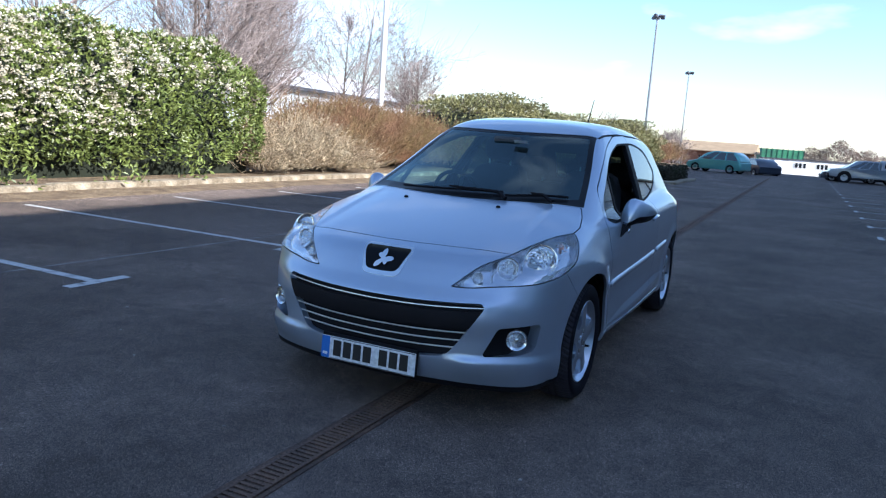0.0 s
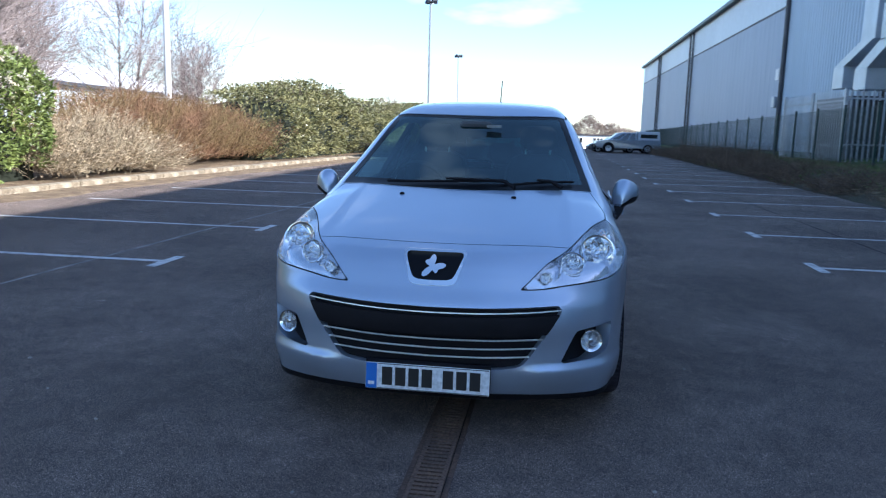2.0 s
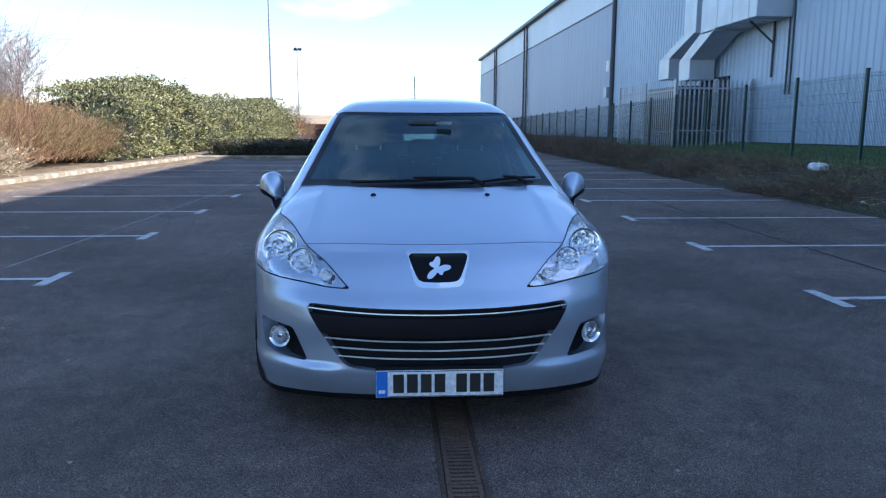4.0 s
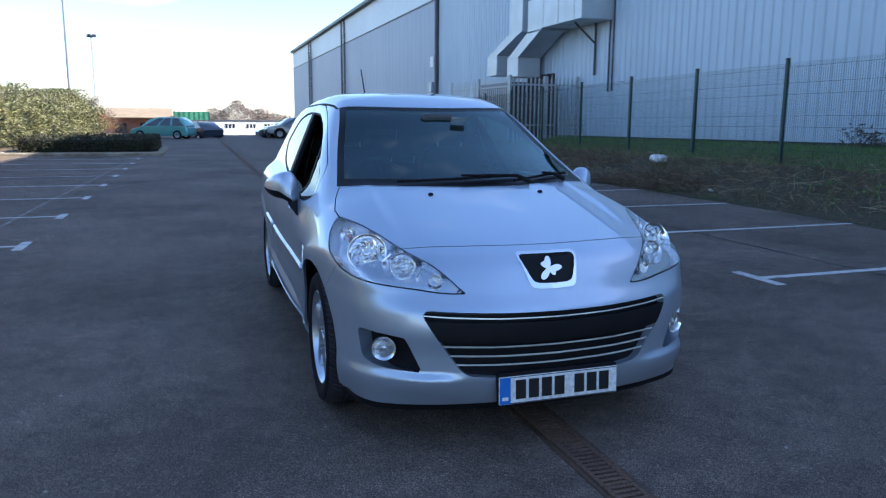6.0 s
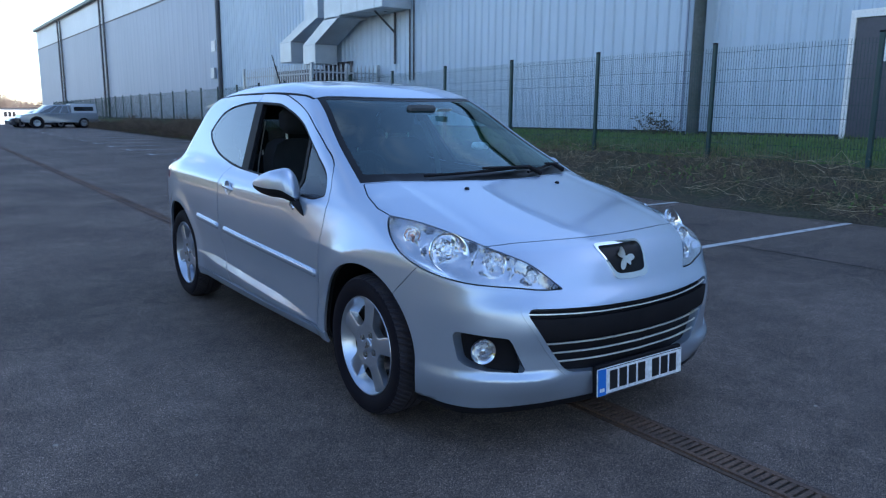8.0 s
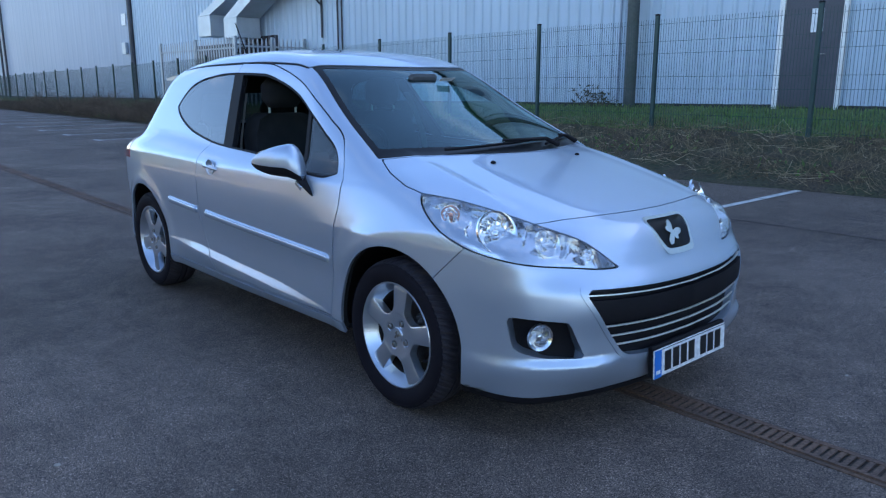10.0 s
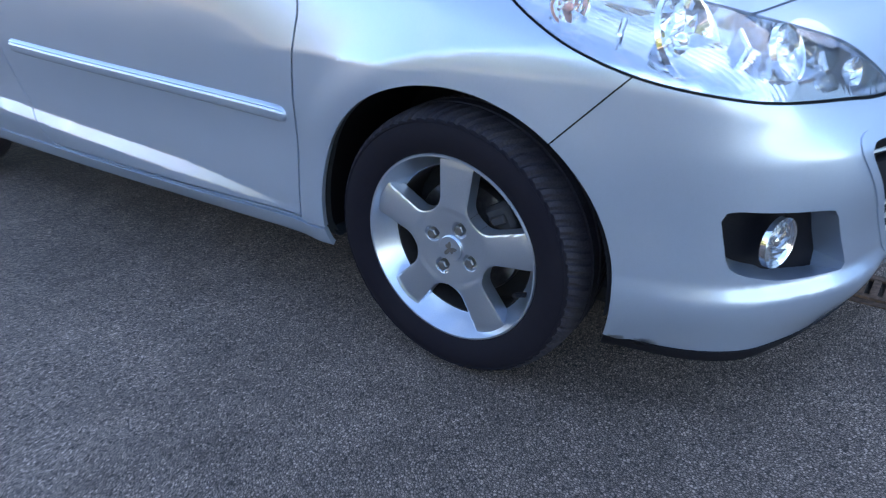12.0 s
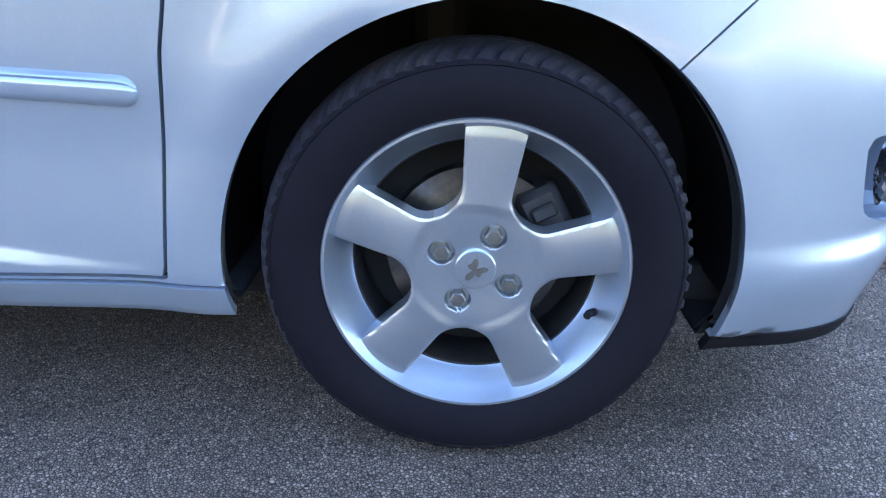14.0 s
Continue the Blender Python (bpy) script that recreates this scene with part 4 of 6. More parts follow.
for sx, side in ((-1, "left"), (1, "right")):
    put("fog_surround", skin.panel("fog", lift=-0.066, sides=side, rim=False), BLACK_PLASTIC, bumper)
    fog = bowl("fog_lamp", (sx * 0.670, -0.626, 0.425), (sx * 0.34, -1, 0.02), 0.045, bumper, 0.016, mat=FOG_PLATE)
    lamp = thing("headlamp", "", "", None)
    lamp.parent = car
    put("lamp_lens", skin.panel("lamp", thick=0.05, lift=-0.001, sides=side), LENS, lamp, "clear headlamp lens")
    put("lamp_housing", skin.panel("lamp", lift=-0.040, thick=-0.036, sides=side), RIBBED, lamp)
    for name, c, r, d in (("main_reflector", (0.690, -0.430, 0.778), 0.076, 0.05), ("dip_reflector", (0.575, -0.565, 0.736), 0.048, 0.035),
                          ("side_reflector", (0.470, -0.662, 0.695), 0.024, 0.02)):
        p0 = onto(np.array([[-c[0], c[1], c[2]]]))[0]
        n0 = outward(p0[None])[0]
        p0 = p0 - n0 * (0.016 if r > 0.03 else 0.010)
        face = Vector((-sx * n0[0] * 0.75, min(n0[1], -0.75), n0[2] * 0.4))
        bowl(name, (-sx * p0[0], p0[1], p0[2]), face, r, lamp, d, glassy=(name == "dip_reflector"))
    p0 = onto(np.array([[-0.735, -0.225, 0.835]]))[0]
    p0 = p0 - outward(p0[None])[0] * 0.024
    bowl("indicator", (-sx * p0[0], p0[1], p0[2]), (sx * 0.75, -0.65, 0.3), 0.034, lamp, 0.02, bulb=False, glassy=False)
    part("indicator_bulb", Geo().lathe([(0.0005, 0.006), (0.005, 0.003), (0.008, -0.006), (0.007, -0.02)], 14), AMBER, lamp, smooth=60,
         at=Matrix.Translation((-sx * p0[0], p0[1], p0[2])) @ Vector((sx * 0.75, -0.65, 0.3)).to_track_quat("Z", "Y").to_matrix().to_4x4())
    # fluted inner divider panels of the lamp
    for c, s in (((0.625, -0.50, 0.757), 0.030), ((0.525, -0.615, 0.716), 0.022), ((0.745, -0.33, 0.800), 0.026)):
        p0 = onto(np.array([[-c[0], c[1], c[2]]]))[0]
        n0 = outward(p0[None])[0]
        p0 = p0 - n0 * 0.03
        part("lamp_divider", Geo().box(-s, -0.006, -0.02, s, 0.006, 0.02, bevel=0.004), PLATED, lamp,
             at=Matrix.Translation((-sx * p0[0], p0[1], p0[2])) @ Vector((-sx * n0[0], n0[1], n0[2])).to_track_quat("Z", "Y").to_matrix().to_4x4() @ pose(0, 0, 0, 0, 0, 70))
for o in [c for c in car.children if c.name.startswith("headlamp")]:
    for key in ("label", "category"):
        if key in o:
            del o[key]

# number plate: plain bars in place of the characters
plate = part("number_plate", Geo().box(-0.26, -0.006, -0.0555, 0.26, 0.0, 0.0555, bevel=0.002), PLATE_WHITE, car, "white plate with a blue end band and plain dark bars", at=pose(0.0, -0.822, 0.272, -3))
part("plate_holder", Geo().box(-0.262, 0.0, -0.050, 0.262, 0.022, 0.068, bevel=0.004), BLACK_PLASTIC, plate)
part("blue_band", Geo().box(-0.258, -0.0075, -0.0535, -0.212, -0.0055, 0.0535), PLATE_BLUE, plate)
part("band_mark", Geo().box(-0.248, -0.0085, -0.038, -0.222, -0.0073, -0.024), PLATE_WHITE, plate)
for x0 in (-0.190, -0.134, -0.078, -0.022, 0.066, 0.122, 0.178):
    part("plate_bar", Geo().box(x0, -0.0075, -0.037, x0 + 0.044, -0.0055, 0.040), PLATE_BLACK, plate)
for z0 in (-0.0535, 0.0505):
    part("plate_border", Geo().box(-0.21, -0.0072, z0, 0.256, -0.0058, z0 + 0.003), PLATE_BLACK, plate)

# washer jets
for sx in (-1, 1):
    zs = np.linspace(0.85, 1.05, 400)
    p0 = Vector((sx * 0.285, -0.005, float(zs[np.argmax(body(np.stack([np.full(400, 0.285), np.full(400, -0.005), zs], 1)) > 0)])))
    part("washer_jet", Geo().lathe([(0.016, -0.004), (0.015, 0.006), (0.009, 0.011), (0.0005, 0.012)], 12), BLACK_PLASTIC, car, smooth=40,
         at=Matrix.Translation(p0) @ pose(0, 0, 0, 16) @ Matrix.Diagonal((0.85, 0.62, 0.8, 1)))


def on_skin(x, s, up):
    """A point on the windscreen, s up from its foot, raised by up."""
    p = onto(np.array([[-abs(x), 0.105 + 0.46 * x * x + s, 1.0 + 0.5 * s]]), 4)[0]
    n = outward(p[None])[0]
    p = p + n * up
    return Vector((p[0] if x <= 0 else -p[0], p[1], p[2]))


# wipers
for xa, sa, xb, sb, xp in ((-0.40, 0.0, 0.24, 0.045, 0.16), (0.20, 0.0, 0.58, 0.045, 0.40)):
    w = part("wiper", Geo().tube([on_skin(xa + (xb - xa) * k / 12, sa + (sb - sa) * math.sin(math.pi * 0.5 * k / 12), 0.010) for k in range(13)], 0.007, 6), BLACK_PLASTIC, car, "black wiper blade")
    part("wiper_arm", Geo().tube([on_skin(xp + 0.12, -0.03, 0.012), on_skin(xp + 0.06, 0.02, 0.026), on_skin((xa + xb) / 2, (sa + sb) / 2 + 0.015, 0.024)], [0.012, 0.010, 0.006], 6), BLACK_PLASTIC, w)

# door mirrors


def mirror(sx):
    """A swept housing: outer tip further back, inner end running down into a black arm."""
    A, B = Vector((0.984, 0.828, 0.948)), Vector((0.846, 0.612, 0.945))
    axis = (B - A).normalized()
    across = Vector((-axis.y, axis.x, 0))

    def rings(grow, low):
        out = []
        for i in range(21):
            u = 0.5 - 0.5 * math.cos(math.pi * i / 20)
            k = math.sqrt(max(0.002, 1 - (1 - min(u / 0.6, 1)) ** 2.2))
            k *= math.sqrt(max(0.03, 1 - 0.80 * max(0, (u - 0.75) / 0.25) ** 2))
            c = A + (B - A) * u - Vector((0, 0, 0.045 * max(0.0, (u - 0.7) / 0.3) ** 2))
            ring = []
            for j in range(28):
                a = 2 * math.pi * j / 28
                ca, sa = math.cos(a), math.sin(a)
                w = (0.020 + 0.040 * min(1, u * 1.8)) * k * math.copysign(abs(ca) ** 0.8, ca) * grow
                h = (0.052 + 0.052 * u if sa > 0 else 0.048 + 0.012 * u) * k * math.copysign(abs(sa) ** 0.85, sa) * grow
                if low:
                    h = min(h, -0.010 * k)
                p = c + across * w + Vector((0, 0, h))
                ring.append((sx * p.x, p.y, p.z))
            out.append(ring[::-1] if sx > 0 else ring)
        return out
    top = part("door_mirror", Geo().loft(rings(1.0, False), True, True), PAINT, car, "silver mirror housing on a black arm", smooth=60)
    part("mirror_lower", Geo().loft(rings(1.025, True), True, True), BLACK_PLASTIC, top, smooth=50)
    arm = []
    for p, rx, ry in (((0.880, 0.672, 0.938), 0.024, 0.064), ((0.866, 0.640, 0.905), 0.026, 0.058), ((0.852, 0.604, 0.866), 0.026, 0.050), ((0.838, 0.580, 0.832), 0.018, 0.040)):
        r_ = [(sx * (p[0] + rx * math.cos(a)), p[1] + ry * math.sin(a) * 0.75, p[2] + ry * math.sin(a) * 0.55) for a in [2 * math.pi * j / 14 for j in range(14)]]
        arm.append(r_ if sx > 0 else r_[::-1])
    part("mirror_arm", Geo().loft(arm, True, True), BLACK_PLASTIC, top, smooth=50)
    part("side_repeater", Geo().box(-0.004, -0.030, -0.011, 0.004, 0.022, 0.011, bevel=0.003), PLATED, top, at=pose(sx * 0.878, 0.612, 0.858, 32))
    glass_ = [(sx * (0.918 + 0.046 * math.copysign(abs(math.cos(a)) ** 0.7, math.cos(a))), 0.770 + 0.053 * math.cos(a), 0.962 + 0.042 * math.copysign(abs(math.sin(a)) ** 0.7, math.sin(a))) for a in [2 * math.pi * j / 28 for j in range(28)]]
    part("mirror_glass", Geo().add(glass_ if sx < 0 else glass_[::-1], [tuple(range(28))]), CHROME, top)
    return top


for sx in (-1, 1):
    mirror(sx)
    p0 = onto(np.array([[-0.86, 1.545, 0.858]]))[0]
    side = pose(sx * abs(p0[0]), p0[1], p0[2])
    h = part("door_handle", Geo().box(-0.008, -0.085, -0.012, 0.024, 0.085, 0.012, bevel=0.008), PAINT, car, smooth=50, at=side @ pose(0, 0, 0, 4, 0, 0))
    part("handle_cup", Geo().lathe([(0.0005, -0.004), (0.030, -0.002), (0.040, 0.003), (0.043, 0.006), (0.046, 0.0)], 20), PAINT, h, smooth=50,
         at=pose(sx * 0.0005, -0.01, 0.004, 0, sx * 90, 0) @ Matrix.Diagonal((0.95, 1.0, 1, 1)))

# aerial on the roof
p0 = onto(np.array([[0.0, 2.66, 1.42]]))[0]
part("aerial", Geo().tube([p0, p0 + np.array([0, 0.02, 0.03]), p0 + np.array([0, 0.20, 0.30])], [0.012, 0.006, 0.0040], 8), BLACK_PLASTIC, car)
# roof spoiler lip
part("roof_spoiler", Geo().loft([[(x, 2.86 - 0.12 * x * x + dy, 1.372 - 0.09 * x * x + dz) for dy, dz in ((-0.10, 0.004), (0.10, -0.022), (0.10, -0.034), (-0.10, -0.03))] for x in [i * 0.05 - 0.5 for i in range(21)]], True, True), PAINT, car, smooth=40)

# wheels
TH0 = radians(84)


BOLTS = [(0.054 * math.cos(radians(64) + k * math.pi / 2), 0.054 * math.sin(radians(64) + k * math.pi / 2)) for k in range(4)]


def spoke_gap(x, y, z=None):
    """Below zero in the five openings between the spokes."""
    r, t = np.hypot(x, y), np.arctan2(y, x) - TH0
    t = (t + math.pi / 5) % (2 * math.pi / 5) - math.pi / 5
    d = r * np.abs(np.sin(t))
    f = smax(0.093 - r, 0.0318 + 0.0105 * (r - 0.09) / 0.12 - d, 0.030)
    return smax(f, r - 0.2065, 0.006)


def face_height(x, y):
    r, t = np.hypot(x, y), np.arctan2(y, x) - TH0
    t = (t + math.pi / 5) % (2 * math.pi / 5) - math.pi / 5
    step = ease(-0.009, 0.009, r - 0.090 - 2.6 * (r * np.sin(t)) ** 2)
    z = 0.069 + 0.004 * ease(0.03, 0.09, r) + 0.0026 * step - 0.002 * ease(0.19, 0.21, r)
    z = z - 0.0045 * ease(0.085, 0.13, r) * np.minimum(r * np.abs(np.sin(t)) / 0.042, 1.0) ** 2
    z = z - 0.0012 * (1 - ease(0.0, 0.0035, spoke_gap(x, y)))
    for bx, by in BOLTS:
        z = z - 0.013 * (1 - ease(0.0165, 0.0190, np.hypot(x - bx, y - by)))
    return z


class WheelFace(Skin):
    """The cast face of the wheel as a round sheet."""

    def __init__(self):
        nr, nt = 84, 300
        r = np.linspace(0.004, 0.2120, nr)
        t = np.arange(nt) * 2 * math.pi / nt
        x, y = (r[:, None] * np.cos(t)).ravel(), (r[:, None] * np.sin(t)).ravel()
        self.v = np.stack([x, y, face_height(x, y)], 1)
        i, j = np.meshgrid(np.arange(nr - 1), np.arange(nt), indexing="ij")
        a, b = i * nt + j, i * nt + (j + 1) % nt
        self.faces = [tuple(f) for f in np.stack([a.ravel(), (a + nt).ravel(), (b + nt).ravel(), b.ravel()], 1)]
        self.tag = ["face"] * len(self.faces)

    def project(self, p, rounds=1):
        return np.stack([p[:, 0], p[:, 1], face_height(p[:, 0], p[:, 1])], 1)

    def normal(self, p):
        e = 0.0004
        gx = (face_height(p[:, 0] + e, p[:, 1]) - face_height(p[:, 0] - e, p[:, 1])) / (2 * e)
        gy = (face_height(p[:, 0], p[:, 1] + e) - face_height(p[:, 0], p[:, 1] - e)) / (2 * e)
        n = np.stack([-gx, -gy, np.ones(len(p))], 1)
        return n / np.linalg.norm(n, axis=1)[:, None]


spider = WheelFace()
spider.cut(spoke_gap, "open", ["face"])
spider.cut(lambda x, y, z: np.hypot(x, y) - 0.0975, "hub", ["face"])
for k in range(5):
    spider.cut(lambda x, y, z: -(x * math.cos(TH0 + k * 2 * math.pi / 5) + y * math.sin(TH0 + k * 2 * math.pi / 5)) + 0.809 * np.hypot(x, y), "spoke%d" % k, ["face"])


def wheel(front):
    w = new("wheel")
    w.parent = car
    prof = [(0.2135, 0.070), (0.2175, 0.083), (0.226, 0.0885), (0.243, 0.0945), (0.262, 0.0972), (0.280, 0.0945), (0.2855, 0.0920), (0.2870, 0.0935), (0.2935, 0.0885), (0.3015, 0.077), (0.3055, 0.064), (0.3085, 0.046),
            (0.310, 0.024), (0.310, 0.020), (0.303, 0.019), (0.303, 0.013), (0.310, 0.012)]
    prof = prof + [(r, -h) for r, h in reversed(prof)]
    seg = 350
    rings = []
    for i, (r, h) in enumerate(prof):
        ring = []
        for k in range(seg):
            a = 2 * math.pi * (k + (4.5 * (abs(h) - 0.03) / 0.05 if r > 0.29 and abs(h) > 0.03 else 0)) / seg
            groove = 0.0065 if (k % 5 in (0, 1) and r > 0.2925 and abs(h) > 0.03) else 0.0
            q = r - groove
            q -= 0.0009 * (1 if 0.2255 < r < 0.2265 else 0)
            ring.append((q * math.cos(a), q * math.sin(a), h))
        rings.append(ring)
    edge_ring = 8
    body_rings = rings[:edge_ring + 1]
    tyre = part("tyre", Geo().loft(body_rings).loft(rings[-edge_ring - 1:]), RUBBER, w, smooth=28)
    part("tread", Geo().loft(rings[edge_ring:len(rings) - edge_ring]), TREAD, tyre, "black tread blocks, lightened as if lit by the sky", smooth=28)
    rim = part("rim", Geo().lathe([(0.218, 0.070), (0.2185, 0.0835), (0.2165, 0.0865), (0.2125, 0.0865), (0.2100, 0.082), (0.2060, 0.074), (0.1935, 0.054), (0.1820, 0.036), (0.1790, 0.033)], 96), ALLOY, w, smooth=35)
    # the deep part of the barrel has its shade put into the colour
    part("inner_barrel", Geo().lathe([(0.1800, 0.0335), (0.1765, 0.030), (0.1740, 0.010), (0.1730, -0.03), (0.186, -0.075), (0.214, -0.085)], 96), BARREL_SHADE, rim, "inner barrel of the wheel, darkened to stand for shade", smooth=35)
    for name in ["hub"] + ["spoke%d" % k for k in range(5)]:
        me = spider.panel(name, thick=0.034, inward=(0, 0, -1), skip=lambda q: abs(math.hypot(q[0], q[1]) - 0.0975) < 4e-4)
        me.materials.append(ALLOY)
        part(name.strip("01234"), me, None, rim)
    for k in range(4):
        a = radians(64) + k * math.pi / 2
        c = pose(0.054 * math.cos(a), 0.054 * math.sin(a), 0.0)
        part("wheel_bolt", Geo().lathe([(0.0125, 0.058), (0.0125, 0.0725), (0.0105, 0.0755), (0.0005, 0.0760)], 6), STEEL, rim, at=c)
    cap = part("centre_cap", Geo().lathe([(0.0295, 0.066), (0.0295, 0.0728), (0.0280, 0.0742), (0.0005, 0.0748)], 32), ALLOY, rim, smooth=30)
    part("cap_mark", emblem(0.022, 0.0015), STEEL, cap, at=pose(0, 0, 0.0746))
    av = radians(-22)
    part("valve", Geo().tube([(0.196 * math.cos(av), 0.196 * math.sin(av), 0.045), (0.180 * math.cos(av), 0.180 * math.sin(av), 0.066), (0.176 * math.cos(av), 0.176 * math.sin(av), 0.076)], 0.006, 8), BLACK_PLASTIC, rim)
    disc = part("brake_disc", Geo().lathe([(0.055, 0.032), (0.058, 0.012), (0.070, 0.004), (0.131, 0.004), (0.133, 0.0), (0.133, -0.018), (0.05, -0.02)], 48), DISC, w, smooth=35)
    g = Geo().box(0.085, -0.052, -0.045, 0.150, 0.052, 0.026, bevel=0.010)
    g.box(0.100, -0.030, 0.020, 0.138, -0.008, 0.034, bevel=0.004)
    g.box(0.100, 0.008, 0.020, 0.138, 0.030, 0.034, bevel=0.004)
    part("brake_caliper", g, IRON, disc, smooth=40, at=pose(0, 0, 0, 0, 0, 28))
    part("wheel_back", Geo().lathe([(0.0005, -0.055), (0.178, -0.055)], 40), DARK, w)
    return w


outward_left = Matrix(((0, 0, -1, 0), (-1, 0, 0, 0), (0, 1, 0, 0), (0, 0, 0, 1)))
outward_right = Matrix(((0, 0, 1, 0), (1, 0, 0, 0), (0, 1, 0, 0), (0, 0, 0, 1)))
first = wheel(True)
first.matrix_basis = Matrix.Translation((-0.742, 0, 0.308)) @ outward_left
for x, y, m, turn in ((0.742, 0, outward_right, 0), (-0.742, 2.54, outward_left, 40), (0.742, 2.54, outward_right, 15)):
    copy_thing(first, Matrix.Translation((x, y, 0.308)) @ m @ pose(0, 0, 0, 0, 0, turn))

# wheel housings, floor and engine bay
for sx in (-1, 1):
    for yc in (0.0, 2.54):
        rings = []
        for r, x in ((0.366, 0.815), (0.376, 0.79), (0.376, 0.52), (0.05, 0.515)):
            rings.append([(sx * x, yc + r * math.cos(a), max(0.315 + r * math.sin(a), 0.20)) for a in [radians(-9 + 198 * k / 36) for k in range(37)]])
        g = Geo().loft(rings if sx > 0 else [q[::-1] for q in rings], False)
        part("wheel_housing", g, BLACK_PLASTIC, car, smooth=40)
        part("strut", Geo().tube([(sx * 0.60, yc + 0.02, 0.32), (sx * 0.56, yc + 0.05, 0.70)], [0.028, 0.034], 10), IRON, car, smooth=40)
part("floor_pan", Geo().box(-0.68, -0.55, 0.19, 0.68, 3.0, 0.26, bevel=0.02), DARK, car)
part("bulkhead", Geo().box(-0.62, 0.02, 0.26, 0.62, 0.10, 0.90, bevel=0.02), DARK, car)
part("engine_block", Geo().box(-0.48, -0.60, 0.26, 0.48, 0.0, 0.66, bevel=0.05), DARK, car)

# cabin
dash = Geo()
rings = []
for i in range(25):
    x = -0.66 + 1.32 * i / 24
    b = 0.18 * x * x
    hood = 0.045 * math.exp(-((x + 0.36) / 0.17) ** 2)
    rings.append([(x, 0.22 + b, 0.86), (x, 0.30 + b, 0.925), (x, 0.55 + b * 0.6, 0.945 + hood * 0.6), (x, 0.72, 0.940 + hood), (x, 0.79, 0.90 + hood * 0.6), (x, 0.80, 0.80), (x, 0.72, 0.62), (x, 0.30, 0.60)])
dash.loft(rings, True, True)
part("dashboard", dash, TRIM, car, smooth=40)
part("paper_on_dash", Geo().box(-0.10, -0.045, 0, 0.10, 0.045, 0.002), PAPER, car, "pale paper lying on the dashboard", at=pose(0.045, 0.47, 0.968, 24, 0, -3))
sw = part("steering_wheel", Geo().lathe([(0.172 + 0.014 * math.cos(a), 0.014 * math.sin(a)) for a in [2 * math.pi * k / 10 for k in range(11)]], 40), TRIM, car, smooth=50, at=pose(-0.36, 0.88, 0.93, -64))
part("wheel_hub", Geo().lathe([(0.0005, -0.03), (0.06, -0.028), (0.075, -0.01), (0.06, 0.01)], 20), TRIM, sw, smooth=40)
for a in (0, 180, 270):
    part("wheel_spoke", Geo().box(0.05, -0.018, -0.016, 0.168, 0.018, -0.002, bevel=0.004), TRIM, sw, at=pose(0, 0, 0, 0, 0, a))


def seat(x, y, wide):
    s = new("front_seat" if wide < 0.6 else "rear_seat")
    s.parent = car
    s.matrix_basis = pose(x, y, 0.28)
    h = wide / 2
    part("cushion", Geo().box(-h, -0.30, 0.10, h, 0.24, 0.29, bevel=0.06), CLOTH, s, smooth=50)
    rr = []
    top_k = 1.0 if wide < 0.6 else 0.83
    for z, d, k in ((0.22, 0.0, 0.92), (0.34, 0.03, 1.0), (0.55, 0.08, 1.0), (0.74, 0.13, 0.92), (0.82, 0.15, 0.76), (0.85, 0.16, 0.5)):
        z *= top_k
        rr.append([(-h * k, 0.17 + d, z), (-h * k * 0.9, 0.10 + d, z), (-h * k * 0.5, 0.13 + d, z), (h * k * 0.5, 0.13 + d, z), (h * k * 0.9, 0.10 + d, z), (h * k, 0.17 + d, z), (h * k * 0.9, 0.26 + d, z), (-h * k * 0.9, 0.26 + d, z)])
    part("backrest", Geo().loft(rr, True, True), CLOTH, s, smooth=50)
    drop = 0.0 if wide < 0.6 else 0.14
    for hx in ((0,) if wide < 0.6 else (-0.36, 0.06, 0.42)):
        hr = part("headrest", Geo().box(hx - 0.13, 0.25, 0.88 - drop, hx + 0.13, 0.35, 1.05 - drop, bevel=0.045), CLOTH, s, smooth=50)
        for dx in (-0.085, 0.085):
            part("headrest_post", Geo().tube([(hx + dx, 0.30, 0.82 - drop), (hx + dx, 0.30, 0.90 - drop)], 0.007, 6), SATIN, hr)
    return s


seat(-0.36, 1.32, 0.50)
seat(0.36, 1.32, 0.50)
seat(0.0, 2.13, 1.16)
part("rear_view_mirror", Geo().box(-0.095, -0.02, -0.026, 0.095, 0.012, 0.026, bevel=0.014), MIRROR_SHELL, car, smooth=40, at=pose(0, 0.80, 1.318, 8))
part("screen_label", Geo().box(-0.045, 0, -0.016, 0.045, 0.001, 0.016), PAPER, car, "small pale label inside the windscreen", at=pose(0.115, 0.735, 1.315, 62))
for sx in (-1, 1):
    part("seat_belt", Geo().loft([[(sx * xx, yy, z), (sx * (xx - 0.01), yy + 0.045, z)] for xx, yy, z in ((0.69, 1.53, 0.45), (0.685, 1.535, 0.8), (0.655, 1.55, 1.0), (0.61, 1.585, 1.15), (0.575, 1.62, 1.24))], False), BELT, car)
    part("door_card", Geo().box(-0.02, 0.45, 0.30, 0.02, 1.70, 0.915, bevel=0.01), TRIM, car, at=pose(sx * 0.755, 0, 0))
    part("inner_sail", Geo().add([(sx * 0.775, 0.46, 0.90), (sx * 0.775, 0.70, 0.905), (sx * 0.73, 0.60, 1.0), (sx * 0.735, 0.70, 0.985)], [(0, 1, 3, 2)]), BLACK_PLASTIC, car)

# ---- the big shed beside the car park ----
EAVE = 10.45
shed = tagged(new("warehouse"), "large pale blue-grey clad industrial shed with gutters and downpipes", "warehouse", kind="structure")


